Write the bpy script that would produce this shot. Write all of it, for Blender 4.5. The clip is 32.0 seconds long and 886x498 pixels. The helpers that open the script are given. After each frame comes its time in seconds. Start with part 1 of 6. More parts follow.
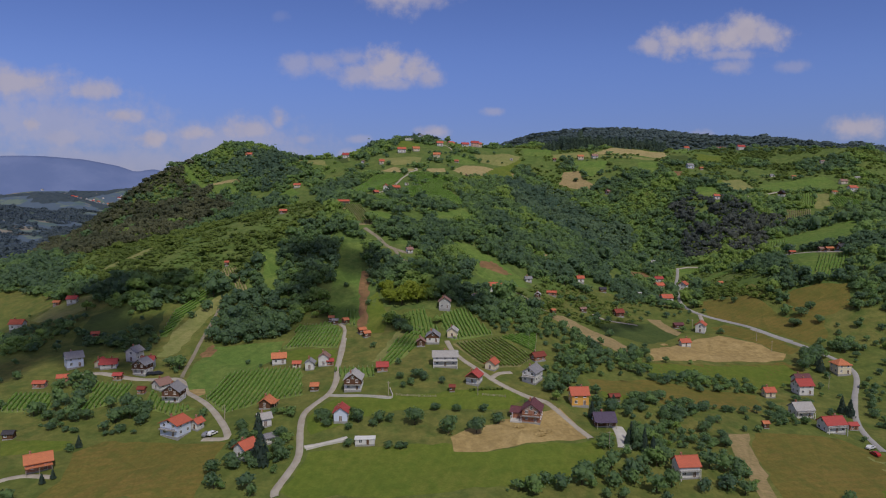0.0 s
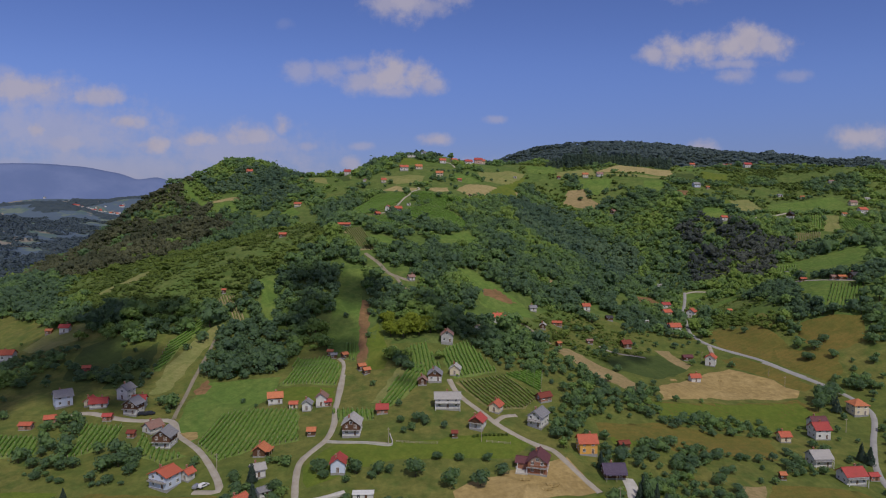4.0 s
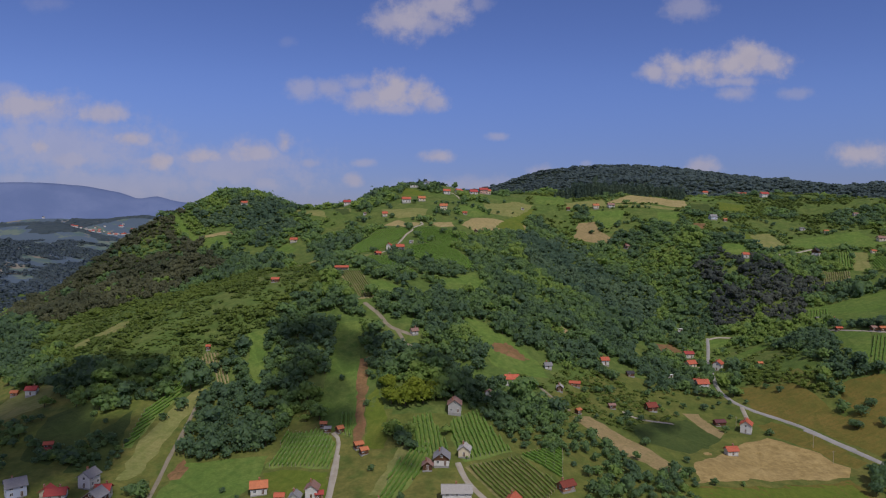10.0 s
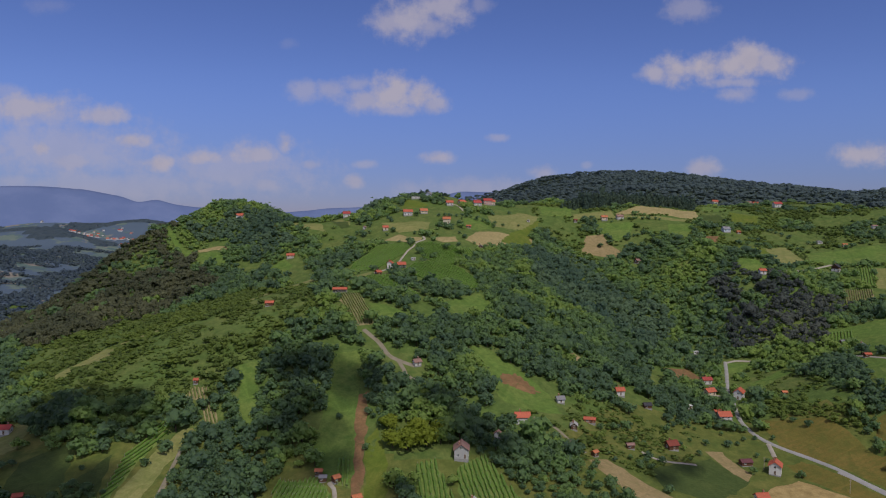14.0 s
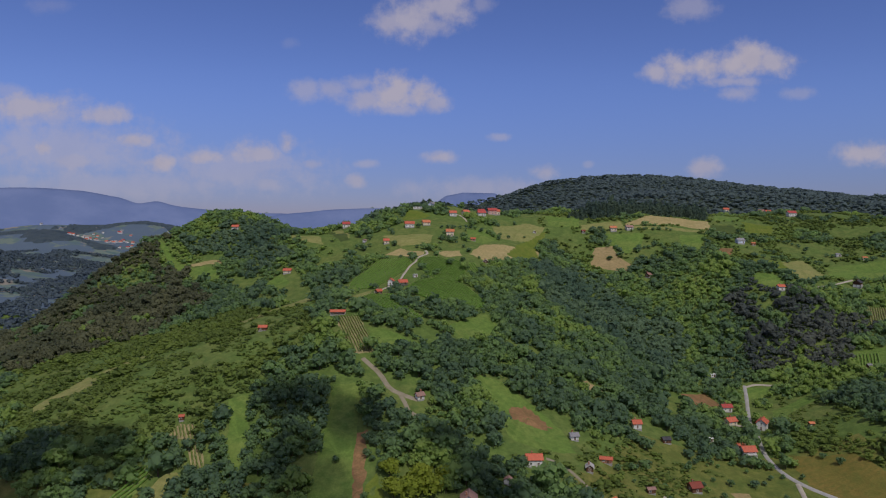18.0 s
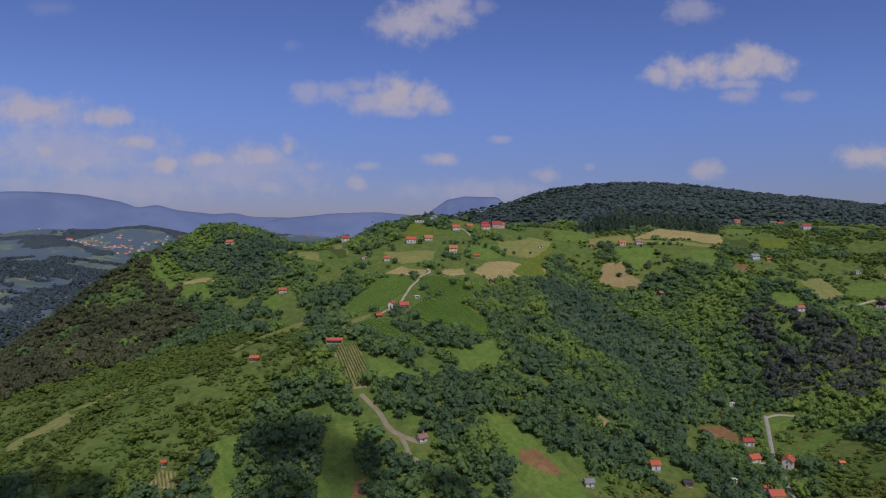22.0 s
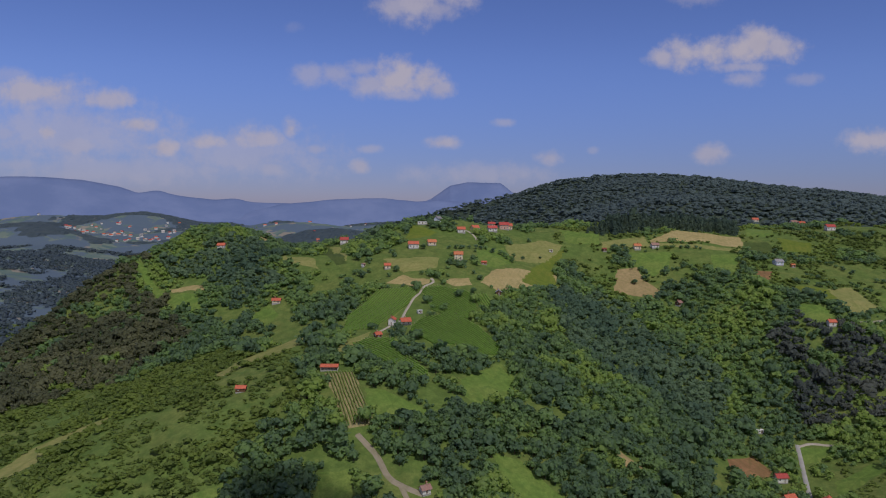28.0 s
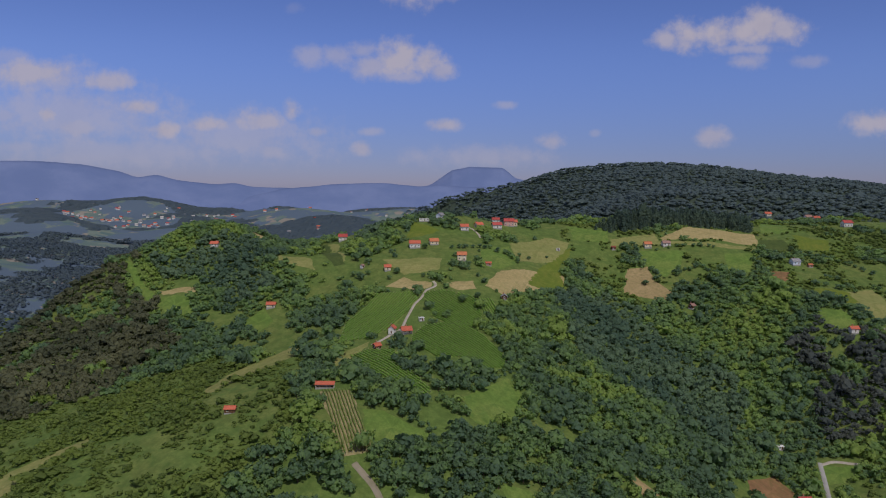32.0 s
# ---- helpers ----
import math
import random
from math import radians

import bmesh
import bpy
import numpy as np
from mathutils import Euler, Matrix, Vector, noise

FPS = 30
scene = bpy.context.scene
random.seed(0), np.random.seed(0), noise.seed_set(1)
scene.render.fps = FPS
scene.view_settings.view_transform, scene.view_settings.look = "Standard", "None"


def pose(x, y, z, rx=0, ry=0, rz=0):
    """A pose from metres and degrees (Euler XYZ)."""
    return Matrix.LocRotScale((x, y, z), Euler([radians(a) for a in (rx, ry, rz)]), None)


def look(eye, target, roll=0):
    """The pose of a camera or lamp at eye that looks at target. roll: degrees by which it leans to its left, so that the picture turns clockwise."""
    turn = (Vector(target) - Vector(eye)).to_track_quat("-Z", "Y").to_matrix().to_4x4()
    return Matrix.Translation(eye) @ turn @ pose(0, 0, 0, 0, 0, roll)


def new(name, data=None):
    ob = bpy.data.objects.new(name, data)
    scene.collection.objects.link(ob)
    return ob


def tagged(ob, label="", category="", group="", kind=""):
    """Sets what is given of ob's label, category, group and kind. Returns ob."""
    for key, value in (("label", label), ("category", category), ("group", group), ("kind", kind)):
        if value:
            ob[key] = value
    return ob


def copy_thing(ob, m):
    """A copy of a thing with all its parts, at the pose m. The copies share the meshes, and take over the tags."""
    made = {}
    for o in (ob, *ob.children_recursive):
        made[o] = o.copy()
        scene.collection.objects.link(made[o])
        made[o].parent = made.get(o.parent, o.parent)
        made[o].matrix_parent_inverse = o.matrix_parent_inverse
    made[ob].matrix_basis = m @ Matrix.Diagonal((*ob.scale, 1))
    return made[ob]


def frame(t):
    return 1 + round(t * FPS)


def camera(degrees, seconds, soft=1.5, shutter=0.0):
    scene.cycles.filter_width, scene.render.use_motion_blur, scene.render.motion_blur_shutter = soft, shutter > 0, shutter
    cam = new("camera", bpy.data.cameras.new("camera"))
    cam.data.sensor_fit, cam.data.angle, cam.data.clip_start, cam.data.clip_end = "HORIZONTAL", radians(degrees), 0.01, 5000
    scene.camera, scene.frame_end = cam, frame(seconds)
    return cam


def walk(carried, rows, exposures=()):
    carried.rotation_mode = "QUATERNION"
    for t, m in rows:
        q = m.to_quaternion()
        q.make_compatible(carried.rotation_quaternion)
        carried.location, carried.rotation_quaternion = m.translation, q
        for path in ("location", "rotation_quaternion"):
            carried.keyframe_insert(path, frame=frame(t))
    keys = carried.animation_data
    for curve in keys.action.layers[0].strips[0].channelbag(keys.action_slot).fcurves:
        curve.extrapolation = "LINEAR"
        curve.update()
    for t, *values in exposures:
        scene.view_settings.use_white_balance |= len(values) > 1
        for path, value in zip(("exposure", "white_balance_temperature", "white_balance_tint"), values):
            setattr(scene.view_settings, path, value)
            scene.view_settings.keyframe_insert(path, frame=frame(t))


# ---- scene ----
cam = camera(66.8, 32.0, soft=1.1)
METRES, EYE, TILT, LEAN, TURN = 225.0, 100.0, -4.9, 0.0, 0.0
ROWS = [
    (0.0, 0.0, 0.0, 0.0, 0.0, 0.0, -0.0),
    (0.5, 0.0002, 0.0014, 0.0072, 0.03, -0.01, -0.04),
    (1.0, 0.0002, 0.0042, 0.0147, 0.04, 0.04, -0.08),
    (1.5, 0.0001, 0.0085, 0.0219, 0.07, 0.09, -0.12),
    (2.0, 0.0001, 0.0138, 0.0294, 0.09, 0.11, -0.16),
    (2.5, -0.0, 0.0204, 0.0371, 0.12, 0.22, -0.21),
    (3.0, -0.0003, 0.0287, 0.0445, 0.14, 0.34, -0.25),
    (3.5, -0.0008, 0.0386, 0.0524, 0.17, 0.48, -0.27),
    (5.5, -0.0048, 0.0874, 0.0837, 0.19, 1.09, -0.36),
    (6.0, -0.0053, 0.1014, 0.0917, 0.2, 1.26, -0.37),
    (6.5, -0.0061, 0.116, 0.0996, 0.22, 1.42, -0.37),
    (7.0, -0.0071, 0.13, 0.1079, 0.23, 1.55, -0.38),
    (7.5, -0.0083, 0.1445, 0.116, 0.24, 1.66, -0.4),
    (8.0, -0.0093, 0.1593, 0.1241, 0.25, 1.77, -0.38),
    (8.5, -0.0109, 0.1741, 0.1322, 0.27, 1.86, -0.38),
    (9.0, -0.0129, 0.1893, 0.1401, 0.26, 1.94, -0.39),
    (9.5, -0.0139, 0.2038, 0.1481, 0.29, 1.99, -0.36),
    (10.0, -0.0149, 0.2183, 0.156, 0.32, 2.03, -0.35),
    (10.5, -0.0164, 0.2327, 0.1643, 0.32, 2.06, -0.33),
    (11.0, -0.0177, 0.2475, 0.1722, 0.33, 2.1, -0.32),
    (11.5, -0.0191, 0.2621, 0.1801, 0.35, 2.13, -0.33),
    (12.0, -0.0202, 0.277, 0.1881, 0.36, 2.15, -0.32),
    (12.5, -0.0216, 0.2917, 0.1965, 0.36, 2.14, -0.31),
    (13.0, -0.0228, 0.3063, 0.2044, 0.38, 2.15, -0.29),
    (13.5, -0.0241, 0.3213, 0.2125, 0.39, 2.15, -0.3),
    (14.0, -0.0254, 0.3364, 0.2207, 0.4, 2.14, -0.29),
    (14.5, -0.0268, 0.3511, 0.229, 0.41, 2.14, -0.29),
    (16.5, -0.0308, 0.4089, 0.2608, 0.47, 2.1, -0.27),
    (17.0, -0.0318, 0.4233, 0.269, 0.49, 2.08, -0.25),
    (17.5, -0.0329, 0.438, 0.277, 0.51, 2.09, -0.27),
    (18.0, -0.0339, 0.4524, 0.2856, 0.53, 2.09, -0.27),
    (18.5, -0.035, 0.4672, 0.2934, 0.54, 2.13, -0.28),
    (19.0, -0.0364, 0.4817, 0.3016, 0.54, 2.12, -0.28),
    (19.5, -0.0371, 0.4963, 0.3099, 0.56, 2.14, -0.28),
    (20.0, -0.0381, 0.5107, 0.3177, 0.58, 2.18, -0.3),
    (20.5, -0.0392, 0.5248, 0.3259, 0.58, 2.2, -0.3),
    (21.0, -0.0402, 0.5394, 0.3342, 0.58, 2.22, -0.31),
    (21.5, -0.0412, 0.554, 0.3422, 0.61, 2.25, -0.31),
    (22.0, -0.0425, 0.5683, 0.3504, 0.62, 2.28, -0.32),
    (22.5, -0.0437, 0.5827, 0.3585, 0.63, 2.28, -0.34),
    (23.0, -0.0447, 0.5969, 0.3664, 0.65, 2.3, -0.34),
    (23.5, -0.046, 0.6109, 0.3745, 0.66, 2.3, -0.36),
    (24.0, -0.0465, 0.625, 0.3821, 0.68, 2.3, -0.38),
    (24.5, -0.0478, 0.6389, 0.3897, 0.69, 2.27, -0.39),
    (25.0, -0.0488, 0.6527, 0.3974, 0.7, 2.16, -0.4),
    (25.5, -0.0496, 0.6666, 0.4053, 0.72, 1.98, -0.41),
    (27.5, -0.0511, 0.722, 0.4359, 0.82, 1.11, -0.47),
    (28.0, -0.0523, 0.7365, 0.4441, 0.84, 0.87, -0.49),
    (28.5, -0.053, 0.7505, 0.4521, 0.85, 0.65, -0.5),
    (29.0, -0.0538, 0.7648, 0.4602, 0.86, 0.45, -0.5),
    (29.5, -0.0548, 0.7792, 0.4682, 0.88, 0.25, -0.52),
    (30.0, -0.0557, 0.7938, 0.4764, 0.89, 0.06, -0.53),
    (30.5, -0.0568, 0.808, 0.4843, 0.9, -0.1, -0.54),
    (31.0, -0.0577, 0.8225, 0.4925, 0.92, -0.26, -0.55),
    (31.5, -0.0588, 0.836, 0.5002, 0.93, -0.42, -0.56),
    (32.0, -0.0596, 0.8503, 0.5083, 0.95, -0.57, -0.58),
]
walk(cam, [(t, pose(0, 0, EYE, TILT, LEAN, TURN) @ pose(METRES * x, METRES * y, METRES * z, 90 + pitch, roll, yaw)) for t, x, y, z, yaw, pitch, roll in ROWS], exposures=[(0.0, -0.35)])

# ---- world, sun, sky ----
SUN_ELEV, SUN_AZ = 53.0, 157.0          # degrees; azimuth clockwise from +y
sun_way = Vector((math.sin(radians(SUN_AZ)) * math.cos(radians(SUN_ELEV)), math.cos(radians(SUN_AZ)) * math.cos(radians(SUN_ELEV)), math.sin(radians(SUN_ELEV))))
sun = new("sun", bpy.data.lights.new("sun", "SUN"))
sun.data.energy, sun.data.angle, sun.data.color = 2.9, radians(0.6), (1.0, 0.95, 0.86)
sun.matrix_world = look((0, 0, 0), -sun_way)
world = bpy.data.worlds.new("world")
scene.world = world
world.use_nodes = True


class Nodes:
    """A short hand for building node trees."""

    def __init__(self, tree):
        self.tree = tree

    def add(self, kind, **settings):
        node = self.tree.nodes.new(kind)
        for key, value in settings.items():
            if key in node.inputs:
                self.feed(node.inputs[key], value)
        return node

    def feed(self, socket, value):
        if isinstance(value, bpy.types.NodeSocket):
            self.tree.links.new(value, socket)
        else:
            socket.default_value = value

    def math(self, operation, a, b=0.0, c=0.0, clamp=False):
        node = self.tree.nodes.new("ShaderNodeMath")
        node.operation, node.use_clamp = operation, clamp
        for socket, value in zip(node.inputs, (a, b, c)):
            self.feed(socket, value)
        return node.outputs[0]

    def mix(self, fac, a, b, blend="MIX"):
        node = self.tree.nodes.new("ShaderNodeMix")
        node.data_type, node.blend_type = "RGBA", blend
        self.feed(node.inputs[0], fac)
        for socket, value in ((node.inputs[6], a), (node.inputs[7], b)):
            self.feed(socket, (*value, 1.0) if isinstance(value, tuple) and len(value) == 3 else value)
        return node.outputs[2]

    def noise(self, vector, scale, detail=4.0, rough=0.55):
        node = self.tree.nodes.new("ShaderNodeTexNoise")
        self.feed(node.inputs["Vector"], vector)
        node.inputs["Scale"].default_value, node.inputs["Detail"].default_value, node.inputs["Roughness"].default_value = scale, detail, rough
        return node.outputs[0]

    def ramp(self, value, low, high, a=0.0, b=1.0):
        node = self.tree.nodes.new("ShaderNodeMapRange")
        node.interpolation_type = "SMOOTHSTEP"
        self.feed(node.inputs[0], value)
        for i, v in enumerate((low, high, a, b)):
            self.feed(node.inputs[i + 1], v)
        return node.outputs[0]


def build_sky():
    n = Nodes(world.node_tree)
    world.node_tree.nodes.clear()
    out = n.add("ShaderNodeOutputWorld")
    back = n.add("ShaderNodeBackground", Strength=0.08)
    sky = n.add("ShaderNodeTexSky")
    sky.sky_type, sky.sun_disc = "NISHITA", False
    sky.sun_elevation, sky.sun_rotation = radians(SUN_ELEV), radians(SUN_AZ)
    sky.altitude, sky.air_density, sky.dust_density, sky.ozone_density = 300, 0.9, 0.15, 3.0
    way = n.add("ShaderNodeTexCoord").outputs["Generated"]
    sep = n.add("ShaderNodeSeparateXYZ", Vector=way)
    ahead = n.math("MAXIMUM", sep.outputs[1], 0.02)
    u, v = n.math("DIVIDE", sep.outputs[0], ahead), n.math("DIVIDE", sep.outputs[2], ahead)
    flat = n.add("ShaderNodeCombineXYZ", X=u, Y=v).outputs[0]
    puff = n.noise(flat, 40.0, 8.0, 0.62)
    big = n.noise(flat, 11.0, 3.0, 0.5)
    rough = n.math("ADD", n.math("MULTIPLY", n.math("SUBTRACT", puff, 0.5), 1.5), n.math("MULTIPLY", n.math("SUBTRACT", big, 0.5), 1.1))
    front = n.math("GREATER_THAN", sep.outputs[1], 0.05)
    cover = 0.0
    for cu, cv, a, b, dense in CLOUDS:
        du = n.math("DIVIDE", n.math("SUBTRACT", u, cu), a)
        dv = n.math("DIVIDE", n.math("SUBTRACT", v, cv), b)
        r = n.math("SQRT", n.math("ADD", n.math("MULTIPLY", du, du), n.math("MULTIPLY", dv, dv)))
        shape = n.math("ADD", n.math("SUBTRACT", 1.0, r), n.math("MULTIPLY", rough, 0.85))
        cover = n.math("MAXIMUM", cover, n.ramp(shape, 0.02, 0.85, 0.0, dense))
    cover = n.math("MULTIPLY", cover, front)
    # unseen clouds added behind and overhead to raise the ambient fill light
    around = n.math("MAXIMUM", n.ramp(sep.outputs[1], 0.45, 0.25), n.ramp(sep.outputs[2], 0.4, 0.6))
    fill_clouds = n.ramp(n.noise(way, 3.2, 6.0, 0.58), 0.42, 0.56, 0.0, 0.9)
    cover = n.math("MAXIMUM", cover, n.math("MULTIPLY", n.math("MULTIPLY", fill_clouds, around), n.ramp(sep.outputs[2], 0.02, 0.15)))
    shade = n.ramp(n.noise(n.add("ShaderNodeVectorMath", **{"Vector": flat}).outputs[0], 20.0, 4.0, 0.6), 0.3, 0.7, 0.75, 1.08)
    white = n.mix(shade, CLOUD_SHADE, CLOUD_LIT)
    low = n.ramp(v, -0.02, 0.22)
    blue = n.mix(1.0, sky.outputs[0], n.mix(low, HORIZON_TINT, SKY_TINT), "MULTIPLY")
    n.feed(back.inputs["Color"], n.mix(cover, blue, white))
    n.tree.links.new(back.outputs[0], out.inputs[0])


SKY_TINT, HORIZON_TINT = (0.89, 0.92, 1.44), (0.48, 0.485, 0.86)
CLOUD_SHADE, CLOUD_LIT = (4.7, 4.5, 6.1), (6.6, 6.05, 7.2)
# the clouds that stand ahead: tangent across, tangent up, half width, half height, density
CLOUDS = [
    (-0.211, 0.186, 0.036, 0.021, 0.50),
    (-0.174, 0.187, 0.040, 0.022, 0.52),
    (-0.138, 0.194, 0.032, 0.020, 0.50),
    (-0.120, 0.171, 0.053, 0.027, 0.70),
    (-0.086, 0.176, 0.058, 0.036, 0.90),
    (-0.073, 0.190, 0.038, 0.029, 0.90),
    (-0.043, 0.179, 0.044, 0.032, 0.88),
    (-0.024, 0.166, 0.032, 0.021, 0.70),
    (-0.078, 0.157, 0.063, 0.015, 0.60),
    (0.306, 0.212, 0.036, 0.021, 0.80),
    (0.337, 0.218, 0.053, 0.032, 0.92),
    (0.378, 0.219, 0.053, 0.032, 0.95),
    (0.413, 0.220, 0.048, 0.034, 0.95),
    (0.441, 0.232, 0.040, 0.036, 0.95),
    (0.471, 0.227, 0.048, 0.027, 0.85),
    (0.412, 0.199, 0.074, 0.013, 0.60),
    (0.422, 0.183, 0.040, 0.017, 0.55),
    (0.510, 0.181, 0.034, 0.012, 0.35),
    (-0.086, 0.283, 0.044, 0.029, 0.70),
    (-0.055, 0.291, 0.063, 0.046, 0.80),
    (-0.007, 0.306, 0.061, 0.042, 0.75),
    (-0.027, 0.280, 0.048, 0.027, 0.60),
    (0.046, 0.311, 0.027, 0.021, 0.35),
    (-0.626, 0.159, 0.092, 0.032, 0.84),
    (-0.512, 0.147, 0.058, 0.023, 0.77),
    (-0.651, 0.180, 0.058, 0.019, 0.35),
    (-0.471, 0.110, 0.048, 0.019, 0.84),
    (-0.606, 0.099, 0.023, 0.021, 0.84),
    (-0.560, 0.080, 0.068, 0.023, 0.63),
    (-0.429, 0.077, 0.033, 0.019, 0.90),
    (-0.362, 0.085, 0.044, 0.017, 0.84),
    (-0.286, 0.090, 0.058, 0.025, 0.77),
    (-0.240, 0.106, 0.021, 0.023, 0.77),
    (-0.206, 0.076, 0.027, 0.013, 0.49),
    (-0.274, 0.048, 0.048, 0.019, 0.49),
    (-0.362, 0.045, 0.039, 0.013, 0.35),
    (-0.014, 0.087, 0.035, 0.014, 0.75),
    (-0.127, 0.077, 0.025, 0.009, 0.45),
    (-0.139, 0.052, 0.021, 0.015, 0.65),
    (0.074, 0.117, 0.024, 0.009, 0.45),
    (0.141, 0.066, 0.027, 0.017, 0.60),
    (0.379, 0.073, 0.037, 0.021, 0.70),
    (0.614, 0.095, 0.063, 0.023, 0.85),
    (0.353, 0.305, 0.053, 0.026, 0.45),
    (0.033, 0.045, 0.087, 0.015, 0.35),
    (-0.235, 0.253, 0.019, 0.011, 0.12),
    (-0.589, 0.308, 0.048, 0.017, 0.15),
    (0.204, 0.076, 0.012, 0.008, 0.30),
    (-0.670, 0.097, 0.058, 0.019, 0.49),
    (-0.650, 0.051, 0.058, 0.015, 0.35),
    (-0.568, 0.097, 0.222, 0.063, 0.5),
    (-0.307, 0.069, 0.184, 0.050, 0.45),
    (0.045, 0.041, 0.145, 0.025, 0.4),
    (-0.618, 0.155, 0.126, 0.036, 0.6),
    (-0.502, 0.043, 0.251, 0.032, 0.38),
]
build_sky()

# ---- materials ----
def principled(name, rough=0.8, spec=0.3, metal=0.0):
    m = bpy.data.materials.new(name)
    m.use_nodes = True
    n = Nodes(m.node_tree)
    b = m.node_tree.nodes["Principled BSDF"]
    b.inputs["Roughness"].default_value, b.inputs["Specular IOR Level"].default_value, b.inputs["Metallic"].default_value = rough, spec, metal
    return m, n, b


def bump(n, b, height, strength, distance):
    node = n.add("ShaderNodeBump", Height=height, Strength=strength, Distance=distance)
    n.feed(b.inputs["Normal"], node.outputs[0])


def place(n):
    return n.add("ShaderNodeTexCoord").outputs["Object"]


def earth(name, a, b, c, coarse=0.03, fine=0.9, relief=0.35, lines=None):
    """Land cover: three colours laid out in patches and grain; lines: mown or ploughed streaks (degrees, metres)."""
    m, n, bs = principled(name, 0.95, 0.1)
    p = place(n)
    wide = n.ramp(n.noise(p, coarse, 5.0, 0.6), 0.35, 0.65)
    mid = n.ramp(n.noise(p, coarse * 6, 4.0, 0.6), 0.42, 0.7)
    grain = n.noise(p, fine, 4.0, 0.7)
    col = n.mix(mid, n.mix(wide, a, b), c)
    if lines:
        turn = n.add("ShaderNodeMapping", Vector=p)
        turn.inputs["Rotation"].default_value = (0, 0, radians(lines[0]))
        wave = n.add("ShaderNodeTexWave", Vector=turn.outputs[0], Scale=0.314 / lines[1], Distortion=2.0, Detail=2.0)
        col = n.mix(n.math("MULTIPLY", wave.outputs[1], 0.35), col, c)
    tufts = n.noise(p, fine * 0.28, 5.0, 0.7)
    col = n.mix(n.ramp(tufts, 0.40, 0.66, 0.0, 0.22 if lines else 0.42), col, tuple(v * 0.55 for v in c))
    col = n.mix(n.ramp(tufts, 0.50, 0.30, 0.0, 0.2 if lines else 0.3), col, tuple(v * 1.25 for v in b))
    col = n.mix(n.ramp(grain, 0.25, 0.75, 0.0, 0.42), col, tuple(v * 0.45 for v in a))
    n.feed(bs.inputs["Base Color"], col)
    bump(n, bs, grain, 0.6, relief)
    return m


def paint(name, a, b, scale=0.6, rough=0.85, relief=0.01, spec=0.3):
    """Plaster, concrete, gravel: two close tones, grain and faint stains."""
    m, n, bs = principled(name, rough, spec)
    p = place(n)
    col = n.mix(n.ramp(n.noise(p, scale, 5.0, 0.65), 0.35, 0.7), a, b)
    grain = n.noise(p, scale * 14, 3.0, 0.6)
    col = n.mix(n.ramp(grain, 0.3, 0.8, 0.0, 0.3), col, tuple(v * 0.7 for v in a))
    n.feed(bs.inputs["Base Color"], col)
    bump(n, bs, grain, 0.5, relief)
    return m


def tiles(name, a, b, rough=0.75):
    """Roof tiles in courses, weathered; each roof a little different."""
    m, n, bs = principled(name, rough, 0.25)
    p = place(n)
    rnd = n.add("ShaderNodeObjectInfo").outputs["Random"]
    col = n.mix(n.ramp(n.noise(p, 0.9, 5.0, 0.65), 0.3, 0.7), a, b)
    col = n.mix(n.math("MULTIPLY", rnd, 0.5), col, tuple(v * 0.62 for v in a))
    brick = n.add("ShaderNodeTexBrick", Vector=p, Scale=1.0)
    brick.inputs["Brick Width"].default_value, brick.inputs["Row Height"].default_value = 0.34, 0.36
    brick.inputs["Mortar Size"].default_value = 0.03
    col = n.mix(n.math("MULTIPLY", brick.outputs[1], 0.45), col, tuple(v * 0.4 for v in a))
    n.feed(bs.inputs["Base Color"], col)
    bump(n, bs, n.math("SUBTRACT", 1.0, brick.outputs[1]), 0.5, 0.03)
    return m


def boards(name, a, b, step=0.18):
    m, n, bs = principled(name, 0.8, 0.2)
    p = place(n)
    stretch = n.add("ShaderNodeMapping", Vector=p)
    stretch.inputs["Scale"].default_value = (3.0, 3.0, 0.25)
    col = n.mix(n.ramp(n.noise(stretch.outputs[0], 3.0, 5.0, 0.6), 0.3, 0.7), a, b)
    wave = n.add("ShaderNodeTexWave", Vector=p, Scale=0.314 / step)
    col = n.mix(n.ramp(wave.outputs[1], 0.0, 0.15, 0.6, 0.0), col, tuple(v * 0.3 for v in a))
    n.feed(bs.inputs["Base Color"], col)
    return m


def bricks(name, a, b):
    m, n, bs = principled(name, 0.9, 0.15)
    p = place(n)
    turn = n.add("ShaderNodeMapping", Vector=p)
    turn.inputs["Rotation"].default_value = (radians(90), 0, 0)
    br = n.add("ShaderNodeTexBrick", Vector=turn.outputs[0], Scale=1.0)
    br.inputs["Brick Width"].default_value, br.inputs["Row Height"].default_value, br.inputs["Mortar Size"].default_value = 0.26, 0.2, 0.012
    for i, c in ((1, a), (2, b), (3, (0.5, 0.47, 0.42))):
        br.inputs[i].default_value = (*c, 1)
    stain = n.ramp(n.noise(p, 0.7, 4.0, 0.6), 0.35, 0.75, 0.0, 0.35)
    n.feed(bs.inputs["Base Color"], n.mix(stain, br.outputs[0], tuple(v * 0.5 for v in a)))
    return m


